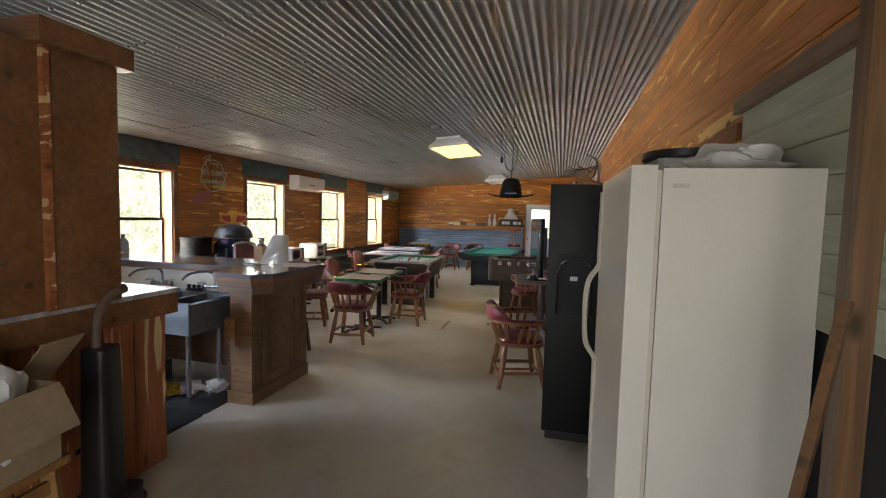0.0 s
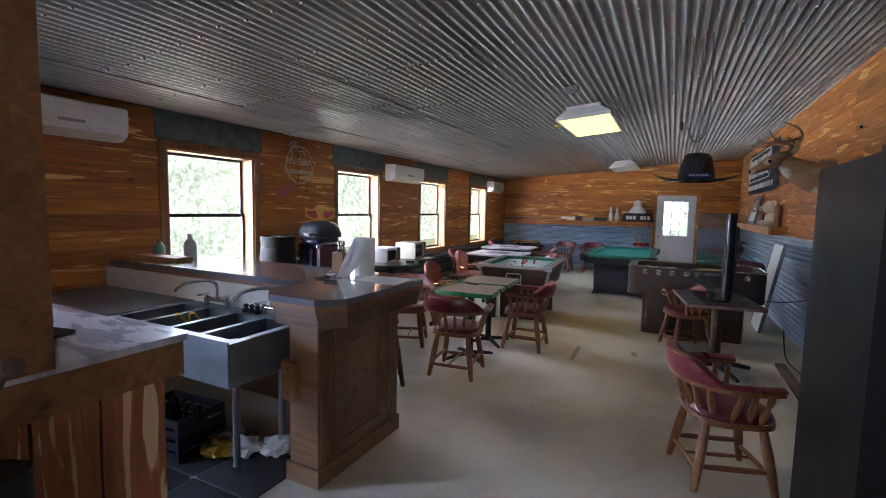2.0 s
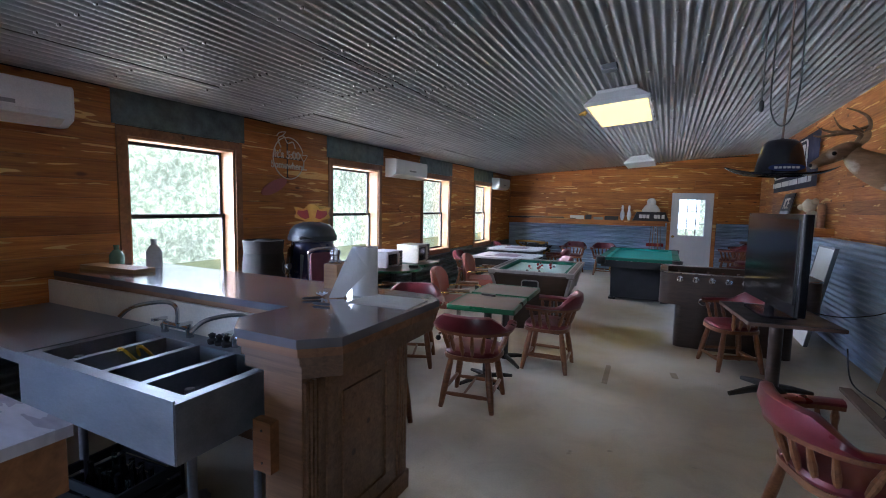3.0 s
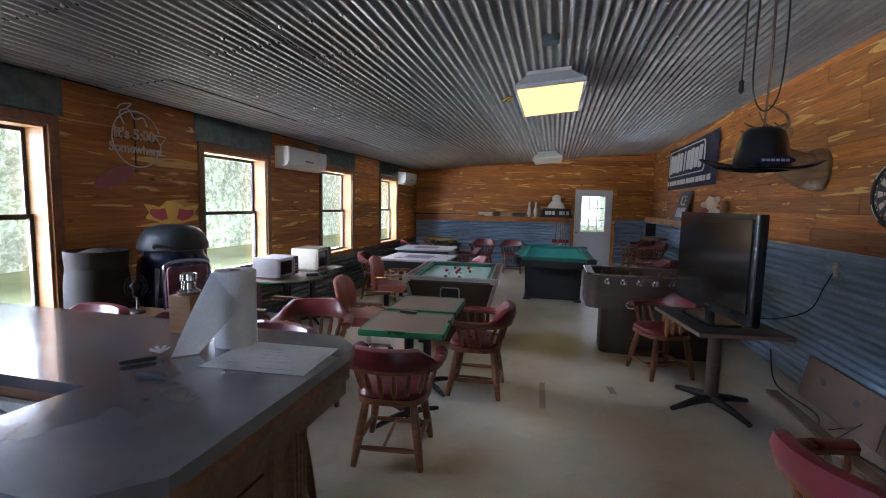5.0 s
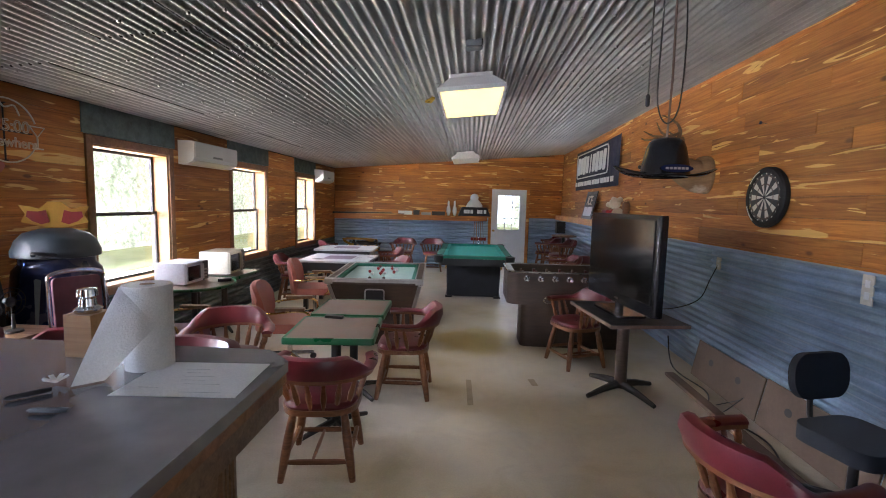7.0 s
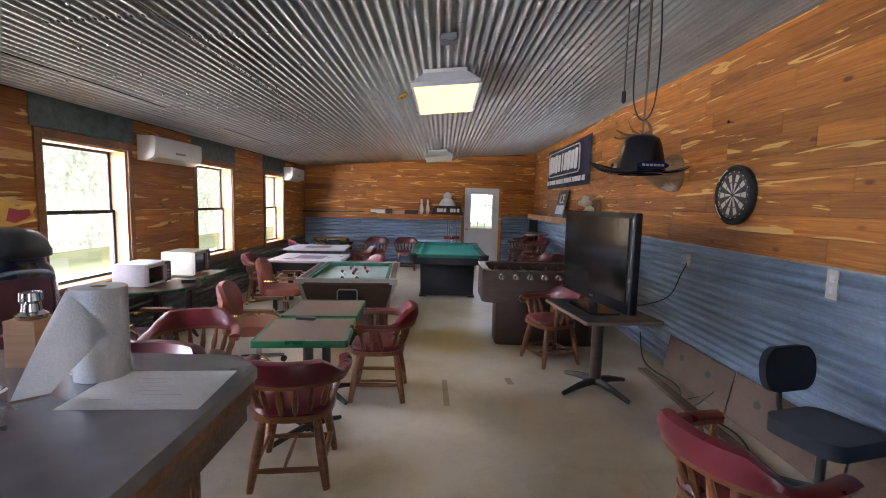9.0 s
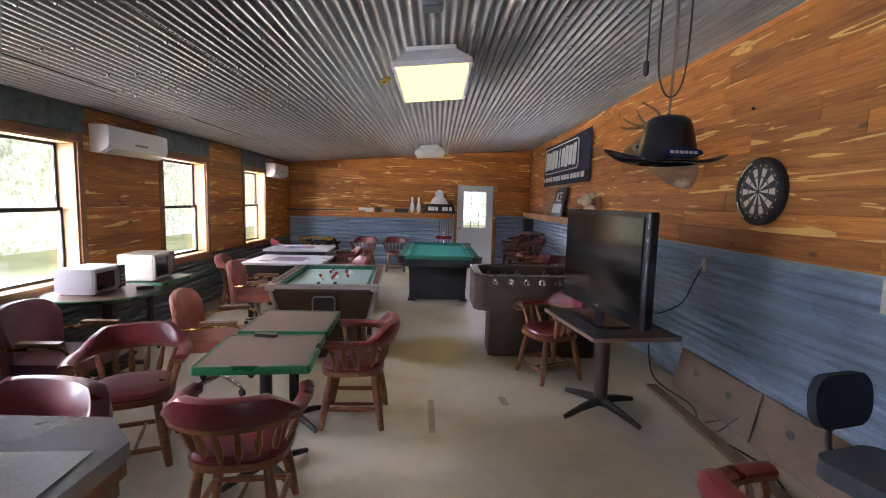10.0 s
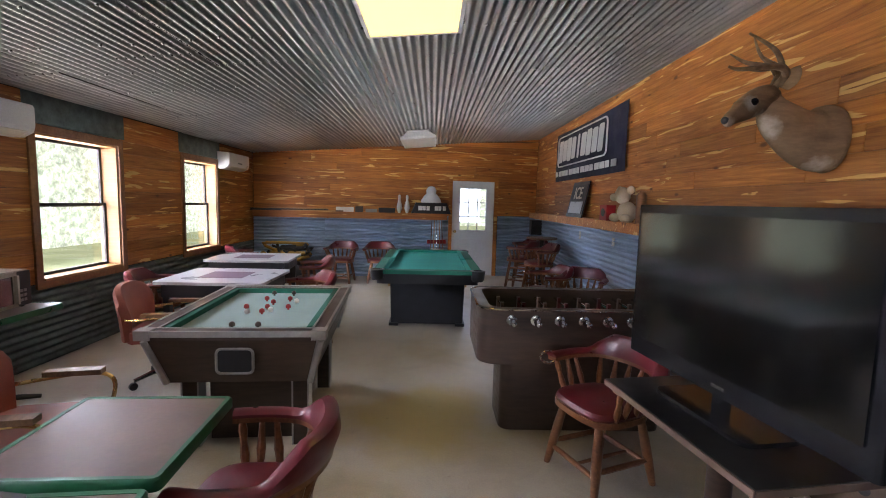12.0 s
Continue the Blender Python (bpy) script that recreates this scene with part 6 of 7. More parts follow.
# dart board on the east wall: own z out of the wall
def dart_board(at):
    t = thing("dart_board", "round dart board in a black surround on the wall", "dart board", at)
    bm = B()
    lathe(bm, [(0.275, 0.0), (0.28, 0.01), (0.28, 0.045), (0.265, 0.06), (0.235, 0.06), (0.23, 0.045)], 48)
    part("surround", bm, RUBBER, t, "thick black surround")
    bm = B()
    lathe(bm, [(0.229, 0.0), (0.229, 0.047), (0.0, 0.047)], 48)
    part("face", bm, BLACK, t)
    for ring, (r0, r1) in enumerate(((0.02, 0.115), (0.128, 0.192), (0.115, 0.128), (0.192, 0.206))):
        for k in range(20):
            bm = B()
            a0, a1 = math.tau * (k - 0.47) / 20, math.tau * (k + 0.47) / 20
            am = (a0 + a1) / 2
            v = [bm.verts.new((r * math.cos(a), r * math.sin(a), 0.0485)) for r, a in ((r0, a0), (r1, a0), (r1, am), (r1, a1), (r0, a1))]
            bm.faces.new(v)
            m = (PAPER if k % 2 else BLACK) if ring < 2 else (LAMINATE if k % 2 else VENEER)
            if ring < 2 and k % 2:
                m = OFFWHITE
            part("segment", bm, m, t, smooth=False)
    for k in range(20):
        a = math.tau * k / 20
        bm = B()
        slab(bm, -0.008, -0.004, 0.0, 0.008, 0.004, 0.002, pose(0.2175 * math.cos(a), 0.2175 * math.sin(a), 0.0475, 0, 0, math.degrees(a) + 90))
        part("number_bar", bm, OFFWHITE, t, smooth=False)
    for r in (0.018, 0.206, 0.226):
        bm = B()
        pipe(bm, [(r * math.cos(k * math.tau / 40), r * math.sin(k * math.tau / 40), 0.05) for k in range(41)], 0.0015, 4)
        part("wire", bm, CHROME, t)
    for a0 in (40, 130):
        for k in range(8):
            a = radians(a0 - 18 + 5 * k)
            bm = B()
            slab(bm, -0.006, -0.009, 0.0, 0.006, 0.009, 0.002, pose(0.253 * math.cos(a), 0.253 * math.sin(a), 0.0595, 0, 0, math.degrees(a)))
            part("lettering_bar", bm, OFFWHITE, t, smooth=False)
    return t


dart_board(pose(RIGHT, 6.30, 1.78, 0, -90, 0) @ Matrix.Diagonal((0.88, 0.88, 0.9, 1)))
dt = thing("dart", "small dart with a blue flight stuck in the wall", "dart", pose(RIGHT, 6.42, 2.39, 0, -84, 0) @ Matrix.Diagonal((0.75, 0.75, 0.5, 1)))
bm = B()
turned(bm, (0, 0, 0), (0, 0, 0.12), [(0, 0.001), (0.25, 0.003), (0.6, 0.004), (1, 0.002)], 8)
part("shaft", bm, IRON, dt)
bm = B()
slab(bm, -0.016, -0.001, 0.09, 0.016, 0.001, 0.13)
slab(bm, -0.001, -0.016, 0.091, 0.001, 0.016, 0.131)
part("flight", bm, BLUE_DARK, dt, "blue flight")

# banner: own x along the wall towards the near end, z up
bn = thing("wall_banner", "navy cloth banner with white block shapes", "banner", pose(RIGHT - 0.006, 13.22, 2.03, 0, 0, -90))
bm = B()
nx, nz = 40, 12
grid = [[bm.verts.new((3.12 * i / nx, -0.012 + 0.012 * noise.noise(Vector((i * 0.25, j * 0.2, 1))) - 0.01 * (i / nx) ** 6, 0.84 * j / nz - 0.02 * math.sin(math.pi * i / nx) * (j / nz))) for j in range(nz + 1)] for i in range(nx + 1)]
for i in range(nx):
    for j in range(nz):
        bm.faces.new((grid[i][j], grid[i + 1][j], grid[i + 1][j + 1], grid[i][j + 1]))
part("cloth", bm, NAVY, bn)
bm = B()
o = [(1.40 + x, -0.050, 0.50 + z) for x, z in rounded(2.3, 0.50, 0.08, 4)]
pipe(bm, o + o[:1], 0.012, 5)
part("border", bm, PAPER, bn, "white printed border")
for k, wd in enumerate((0.25, 0.24, 0.25, 0.22, 0.12, 0.25, 0.23, 0.24, 0.22)):
    if wd:
        bm = B()
        x = 0.44 + 0.238 * k
        prism(bm, [(px + 0.15 * pz, pz) for px, pz in rounded(wd - 0.03, 0.37 - 0.03 * (k % 2), 0.04, 3)], 0, 0.004)
        part("block_shape", bm, PAPER, bn, at=pose(x, -0.052, 0.50, 90, 0, 0))
for k in range(14):
    bm = B()
    slab(bm, 0.14 + 0.2 * k, -0.052, 0.08, 0.14 + 0.2 * k + (0.17 if k % 3 else 0.13), -0.046, 0.17)
    part("lettering_bar", bm, PAPER, bn, smooth=False)

# deer head trophy: own -x out of the wall, the head turned towards the near end
deer = thing("deer_head_mount", "brown deer head trophy with pale throat and branched antlers", "wall trophy", pose(RIGHT, 7.27, 2.0))
bm = B()


def blob(pts, radii, seg=18, squash=0.8):
    P = [Vector(p) for p in spline(pts, 5)]
    R = [v.x for v in spline([(r, 0, 0) for r in radii], 5)]
    rings = []
    for i, p in enumerate(P):
        d = (P[min(i + 1, len(P) - 1)] - P[max(i - 1, 0)]).normalized()
        u = (Vector((0, 0, 1)) - d * d.z).normalized()
        sd = u.cross(d)
        rings.append([bm.verts.new(p + R[i] * (squash * math.cos(k * math.tau / seg) * sd + math.sin(k * math.tau / seg) * u)) for k in range(seg)])
    for a, b in zip(rings, rings[1:]):
        for k in range(seg):
            bm.faces.new((a[k], a[(k + 1) % seg], b[(k + 1) % seg], b[k]))
    bm.faces.new(rings[0][::-1])
    bm.faces.new(rings[-1])


blob([(0.0, 0.03, 0.02), (-0.05, 0.03, 0.02), (-0.14, 0.02, 0.01), (-0.27, 0.0, 0.06), (-0.38, -0.02, 0.13), (-0.45, -0.04, 0.21)], [0.185, 0.195, 0.165, 0.138, 0.112, 0.075], 22, 0.72)
blob([(-0.38, -0.02, 0.25), (-0.44, -0.035, 0.24), (-0.53, -0.065, 0.20), (-0.63, -0.105, 0.145), (-0.70, -0.14, 0.103), (-0.75, -0.17, 0.072), (-0.77, -0.182, 0.06)], [0.03, 0.062, 0.074, 0.062, 0.043, 0.036, 0.02], 18, 0.74)
part("head_and_neck", bm, DEER, deer, "brown coat with a pale throat and muzzle")
for s, tip in ((-1, (-0.345, -0.115, 0.385)), (1, (-0.30, 0.10, 0.36))):
    bm = B()
    o = Vector((-0.39, -0.03 + 0.05 * s, 0.27))
    blob([o, o.lerp(Vector(tip), 0.35), o.lerp(Vector(tip), 0.75), tip], [0.02, 0.04, 0.032, 0.004], 10, 0.45)
    part("ear", bm, DEER, deer, "pale upright ear")
    bm = B()
    bmesh.ops.create_icosphere(bm, subdivisions=2, radius=0.02, matrix=pose(-0.612 + 0.02 * -s, -0.10 + 0.041 * s, 0.182))
    part("eye", bm, BLACK_GLOSS, deer, "dark glass eye")
# main beams sweep back and up on the far side, forward on the near side
for beam, tines in (([(-0.41, -0.055, 0.29), (-0.40, -0.09, 0.34), (-0.45, -0.13, 0.365), (-0.55, -0.16, 0.36), (-0.66, -0.18, 0.34), (-0.73, -0.18, 0.335), (-0.77, -0.17, 0.35)],
                     (((-0.46, -0.13, 0.365), (-0.56, -0.12, 0.42), (-0.62, -0.13, 0.52)), ((-0.55, -0.16, 0.36), (-0.65, -0.13, 0.385), (-0.735, -0.12, 0.43)))),
                    ([(-0.40, -0.01, 0.29), (-0.34, 0.05, 0.36), (-0.285, 0.10, 0.45), (-0.295, 0.14, 0.54), (-0.36, 0.16, 0.60), (-0.46, 0.15, 0.64)],
                     (((-0.29, 0.10, 0.45), (-0.42, 0.09, 0.415), (-0.56, 0.08, 0.42)), ((-0.33, 0.06, 0.37), (-0.39, 0.05, 0.43), (-0.43, 0.05, 0.46))))):
    bm = B()
    mp_ = spline(beam, 5)
    pipe(bm, mp_, 0.015, 8, [0.026 - 0.020 * k / (len(mp_) - 1) for k in range(len(mp_))])
    for tine in tines:
        tp_ = spline(tine, 4)
        pipe(bm, tp_, 0.012, 6, [0.018 - 0.015 * k / (len(tp_) - 1) for k in range(len(tp_))])
    part("antler", bm, ANTLER, deer, "branched brown antler")
bm = B()
bmesh.ops.create_icosphere(bm, subdivisions=2, radius=0.021, matrix=pose(-0.768, -0.178, 0.072))
part("nose", bm, BLACK, deer, "black nose")

# hat-shaped hanging lamp
hl = thing("hat_lamp", "hanging lamp shaped as a black cowboy hat", "pendant lamp", pose(0.728, 5.06, 1.845, 0, 0, 4) @ Matrix.Diagonal((1.0, 0.95, 0.88, 1)))
bm = B()
n = 40
rings = []
for r, z, curl in ((0.125, -0.005, 0), (0.14, 0.0, 0), (0.19, -0.002, 0.02), (0.24, 0.0, 0.06), (0.283, 0.008, 0.11), (0.285, 0.012, 0.11), (0.24, 0.005, 0.06), (0.15, 0.006, 0.0), (0.137, 0.018, 0), (0.132, 0.06, 0), (0.121, 0.12, 0), (0.109, 0.18, 0), (0.096, 0.215, 0), (0.075, 0.234, 0), (0.045, 0.24, 0), (0.01, 0.232, 0)):
    ring = []
    for k in range(n):
        a = k * math.tau / n
        c, s = math.cos(a), math.sin(a)
        ring.append(bm.verts.new((1.02 * (r if r > 0.139 else 0.92 * r) * c, (0.14 - 0.2 * (r - 0.14) if r > 0.14 else r) * s, z + 0.45 * curl * abs(c) ** 3)))
    rings.append(ring)
for a, b in zip(rings, rings[1:]):
    for k in range(n):
        bm.faces.new((a[k], a[(k + 1) % n], b[(k + 1) % n], b[k]))
bm.faces.new(rings[-1])
part("hat_shade", bm, BLACK_GLOSS, hl, "moulded black hat shade")
bm = B()
prism(bm, [(0.088 * math.cos(k * math.tau / 28), 0.025 * math.sin(k * math.tau / 28)) for k in range(28)], 0, 0.01)
oval = part("badge", bm, BLUE_DARK, hl, "blue oval badge", at=pose(0, -0.131, 0.042, 82, 0, 0))
for k in range(6):
    bm = B()
    slab(bm, -0.06 + 0.021 * k, -0.007, 0.0101, -0.06 + 0.021 * k + 0.016, 0.007, 0.011)
    part("lettering_bar", bm, GREY, oval, smooth=False)
bm = B()
rod(bm, (0, 0, 0.225), (0, 0, 0.25), 0.01, seg=10)
part("socket_cap", bm, BLACK, hl)
bm = B()
pipe(bm, [(0, 0, 0.25), (0.008, 0, 0.6), (0.0, 0, 1.21)], 0.006, 6)
part("stem", bm, LAMINATE, hl, "thin brown hanging stem")
bm = B()
zc = ceil_z(0.7)
pipe(bm, spline([(0.65, 5.03, zc + 0.02), (0.652, 5.03, 2.7), (0.648, 5.03, 2.32), (0.665, 5.03, 2.19), (0.71, 5.04, 2.135), (0.755, 5.04, 2.17), (0.785, 5.05, 2.30), (0.79, 5.05, 2.6), (0.775, 5.06, zc + 0.02)], 8), 0.0042, 6)
solid("lamp_cord", bm, BLACK, "black looped cord of the hat lamp", "cord")
bm = B()
pipe(bm, [(0.612, 5.06, zc - 0.01), (0.61, 5.06, 2.29)], 0.0035, 6)
lathe(bm, [(0.004, 0.0), (0.012, 0.01), (0.012, 0.06), (0.004, 0.07)], 10, (0.61, 5.06, 2.225))
solid("pull_cord", bm, BLACK, "thin black cord with a plug at its end", "cord")

# shelf along the east wall, and what stands on it
sh = thing("east_shelf", "long cedar wall shelf with a front lip", "shelf")
bm = B()
slab(bm, RIGHT - 0.21, 9.2, 1.40, RIGHT - 0.005, 14.4, 1.43)
part("shelf_board", bm, CEDAR, sh, bevel=0.003)
bm = B()
slab(bm, RIGHT - 0.232, 9.2, 1.32, RIGHT - 0.211, 14.4, 1.435)
part("lip", bm, CEDAR, sh, bevel=0.003)
bm = B()
slab(bm, RIGHT - 0.21, 9.18, 1.32, RIGHT - 0.005, 9.2, 1.435)
part("end_cap", bm, CEDAR, sh, bevel=0.003)
pf = thing("framed_picture", "small dark framed print leaning on the shelf", "picture", pose(1.93, 12.0, 1.431, 0, 12, 0))
bm = B()
slab(bm, 0, -0.75, 0, 0.015, 0, 0.55)
part("frame", bm, BLACK, pf, bevel=0.004)
bm = B()
slab(bm, -0.003, -0.70, 0.05, 0.0, -0.05, 0.50)
part("print", bm, COOLER_LID, pf)
bm = B()
slab(bm, -0.006, -0.67, 0.06, -0.0032, -0.08, 0.24)
part("pale_band", bm, MILKY, pf)
bx = thing("red_box", "small red box with a dark round mark on the shelf", "box", pose(1.96, 10.32, 1.431, 0, 0, 5))
bm = B()
slab(bm, -0.06, -0.09, 0, 0.06, 0.09, 0.19)
part("box", bm, RED, bx, bevel=0.004)
bm = B()
lathe(bm, [(0.05, 0), (0.05, 0.003), (0.02, 0.004)], 16)
part("mark", bm, BLACK, bx, at=pose(-0.0605, 0, 0.1, 0, -90, 0))
bm = B()
for c, r in (((0, 0, 0.11), (0.10, 0.12, 0.13)), ((-0.03, 0.05, 0.30), (0.085, 0.10, 0.10)), ((-0.10, 0.10, 0.28), (0.05, 0.055, 0.045)), ((-0.02, -0.07, 0.36), (0.04, 0.05, 0.05)), ((-0.09, -0.09, 0.05), (0.07, 0.05, 0.05)), ((-0.09, 0.09, 0.05), (0.07, 0.05, 0.05)), ((-0.01, 0.13, 0.35), (0.035, 0.05, 0.06))):
    vv = bmesh.ops.create_icosphere(bm, subdivisions=2, radius=1.0)["verts"]
    for v in vv:
        v.co = Vector((c[0] + v.co.x * r[0], c[1] + v.co.y * r[1], c[2] + v.co.z * r[2]))
solid("plush_toy", bm, CREAM, "cream stuffed toy sitting on the shelf", "toy", pose(1.97, 9.78, 1.431, 0, 0, 15))
bm = B()
lathe(bm, [(0.05, 0), (0.05, 0.30), (0.03, 0.33), (0.0, 0.33)], 14)
solid("dark_canister", bm, PLY, "brown canister behind the stuffed toy", "canister", pose(2.0, 9.5, 1.431))

# shelf along the end wall, own x towards the window wall
ns = thing("end_shelf", "long cedar shelf across the end wall", "shelf", FAR @ pose(2.05, 0, 0))
bm = B()
slab(bm, 0, 0.004, 1.325, FAR_LEN - 2.08, 0.23, 1.355)
part("shelf_board", bm, CEDAR, ns, bevel=0.003)
bm = B()
slab(bm, 0, 0.231, 1.23, FAR_LEN - 2.08, 0.252, 1.36)
part("lip", bm, CEDAR, ns, bevel=0.003)


def on_shelf(s, d=0.12, turn=0.0):
    return FAR @ pose(2.05 + s, d, 1.356, 0, 0, turn)


for s in (0.84, 1.0):
    bm = B()
    lathe(bm, [(0.025, 0), (0.055, 0.10), (0.05, 0.18), (0.024, 0.27), (0.03, 0.33), (0.022, 0.38), (0.0, 0.385)], 16)
    solid("bowling_pin", bm, WHITE, "white bowling pin on the end shelf", "bowling pin", on_shelf(s), "bowling pins")
sg = thing("sign_lamp", "black sign box with a white slanted stripe", "sign", on_shelf(0.33) @ Matrix.Diagonal((1.4, 1, 1.15, 1)))
bm = B()
prism(bm, [(-0.30, -0.09), (0.30, -0.09), (0.30, 0.09), (-0.30, 0.09)], 0, 0.20)
for v in bm.verts:
    if v.co.z > 0.1:
        v.co.x *= 0.78
        v.co.y *= 0.7
part("body", bm, BLACK, sg)
for k, wd in enumerate((0.07, 0.06, 0.06, 0.0, 0.07, 0.05, 0.06)):
    if wd:
        bm = B()
        slab(bm, 0.20 - 0.062 * k - wd + 0.012, 0.088, 0.06, 0.20 - 0.062 * k, 0.092, 0.14)
        part("lettering_bar", bm, PAPER, sg, smooth=False)
bm = B()
lathe(bm, [(0.19, 0.0), (0.18, 0.05), (0.13, 0.13), (0.09, 0.17), (0.09, 0.2), (0.095, 0.24), (0.06, 0.30), (0.0, 0.32)], 24)
solid("white_helmet", bm, PAPER, "white rounded helmet standing on the sign", "helmet", on_shelf(0.33) @ pose(0, 0, 0.232) @ Matrix.Diagonal((1.15, 1, 1.1, 1)))
for s, w, h, m, lab in ((2.12, 0.36, 0.10, PAPER, "white flat carton"), (1.26, 0.34, 0.10, BLACK, "black flat case"), (1.58, 0.24, 0.07, GREY, "grey flat box"), (1.83, 0.16, 0.12, BLACK, "small black box"), (3.05, 1.15, 0.07, PINE, "long pale cue case"), (3.2, 1.5, 0.045, BLACK, "long black cue case")):
    bm = B()
    slab(bm, -w / 2, -0.035, 0, w / 2, 0.035, h)
    ob = solid("flat_box", bm, m, lab + " on the end shelf", "box", on_shelf(s, 0.16 if lab == "long black cue case" else 0.085), "boxes on the end shelf", bevel=0.004)
for k in range(3):
    bm = B()
    rod(bm, (0, 0, 0.015), (1.45 - 0.2 * k, 0, 0.013), 0.014, 0.007, 8)
    solid("pool_cue", bm, (PINE, OAK_DARK, PINE)[k], "wooden pool cue lying on the end shelf", "pool cue", on_shelf(2.0 + 0.15 * k, 0.08 + 0.05 * k, 2 * k), "pool cues")
# cue stand and broom by the door
cs = thing("cue_stand", "floor stand with leaning cues beside the door", "cue stand", FAR @ pose(2.25, 0.22, 0))
bm = B()
slab(bm, -0.2, -0.1, 0, 0.2, 0.1, 0.05)
part("base", bm, OAK_DARK, cs, bevel=0.006)
bm = B()
slab(bm, -0.2, -0.09, 0.72, 0.2, -0.05, 0.80)
part("rail", bm, RED, cs)
for k in range(5):
    bm = B()
    rod(bm, (-0.16 + 0.08 * k, 0.05, 0.05), (-0.1 + 0.05 * k, -0.1, 1.28), 0.012, 0.007, 8)
    part("cue", bm, PINE if k % 2 else CHROME, cs)
bm = B()
slab(bm, -0.14, 0.0, 0.45, 0.14, 0.07, 0.62)
part("rack_box", bm, PAPER, cs, bevel=0.004)

# heap of yellow straps in the corner
bm = B()
rng = random.Random(5)
for k in range(7):
    pts = [(rng.uniform(-0.45, 0.45), rng.uniform(-0.2, 0.2), rng.uniform(0.03, 0.38 - 0.04 * k)) for _ in range(6)]
    pipe(bm, spline(pts, 5), 0.03, 6)
solid("hose_heap", bm, SIGN_YELLOW, "tangled yellow hose heap on a chest", "hose", pose(-3.05, 13.5, 0.37))
bm = B()
for k in range(8):
    pts = [(rng.uniform(-0.5, 0.45), rng.uniform(-0.22, 0.2), rng.uniform(0.03, 0.42 - 0.03 * k)) for _ in range(6)]
    pipe(bm, spline(pts, 5), 0.025, 6)
solid("cable_heap", bm, RUBBER, "tangled black cables heaped with the hose", "cable", pose(-3.0, 13.48, 0.365))
bm = B()
slab(bm, -0.55, -0.25, 0.0, 0.5, 0.25, 0.36)
solid("dark_chest", bm, BLACK, "low black chest under the hose heap", "chest", pose(-3.05, 13.5, 0), bevel=0.02)
sp = thing("loudspeaker", "black loudspeaker on a wall bracket in the corner", "loudspeaker", pose(1.95, 14.2, 0.98))
bm = B()
slab(bm, -0.11, -0.10, 0, 0.11, 0.10, 0.30)
part("cabinet", bm, BLACK, sp, bevel=0.006)
bm = B()
lathe(bm, [(0.08, 0), (0.08, 0.006), (0.03, 0.002)], 18)
part("cone", bm, RUBBER, sp, at=pose(0, -0.101, 0.12, 90))
bm = B()
slab(bm, 0.04, -0.02, 0.05, 0.128, 0.02, 0.12)
part("bracket", bm, IRON, sp)
pt = thing("high_table", "small dark high table among bar stools", "table", pose(1.78, 12.9, 0))
bm = B()
lathe(bm, [(0.0, 0.98), (0.27, 0.98), (0.28, 1.0), (0.27, 1.015), (0.0, 1.015)], 28)
part("tabletop", bm, OAK_DARK, pt)
bm = B()
lathe(bm, [(0.2, 0), (0.19, 0.03), (0.035, 0.06), (0.035, 0.98)], 18)
part("pedestal", bm, IRON, pt)


# ---- office chair ----
oc = thing("office_chair", "black fabric office chair on a five-star base", "office chair", pose(1.755, 4.87, 0, 0, 0, 196) @ Matrix.Diagonal((0.86, 0.86, 0.97, 1)))
bm = B()
prism(bm, rounded(0.50, 0.48, 0.11, 8), 0.42, 0.51)
part("seat", bm, OFFICE_CLOTH, oc, "worn grey-blue fabric seat", bevel=0.04)
bm = B()
v = prism(bm, rounded(0.46, 0.27, 0.115, 8), 0, 0.05)
part("backrest", bm, BLACK_CLOTH, oc, "rounded black back", bevel=0.02, at=pose(0, -0.24, 0.76, 97, 0, 0))
bm = B()
pipe(bm, spline([(0, -0.02, 0.42), (0, -0.22, 0.42), (0, -0.30, 0.50), (0, -0.305, 0.72)], 5), 0.018, 8)
part("back_bar", bm, IRON, oc)
bm = B()
rod(bm, (0, 0, 0.10), (0, 0, 0.43), 0.028, seg=12)
part("column", bm, BLACK, oc)
for k in range(5):
    a = k * math.tau / 5
    bm = B()
    pipe(bm, [(0, 0, 0.12), (0.27 * math.cos(a), 0.27 * math.sin(a), 0.075)], 0.02, 6, [0.028, 0.018])
    lg = part("leg", bm, BLACK, oc)
    bm = B()
    rod(bm, (0.28 * math.cos(a) - 0.02 * math.sin(a), 0.28 * math.sin(a) + 0.02 * math.cos(a), 0.03), (0.28 * math.cos(a) + 0.02 * math.sin(a), 0.28 * math.sin(a) - 0.02 * math.cos(a), 0.03), 0.03, seg=12)
    part("caster", bm, BLACK, lg)

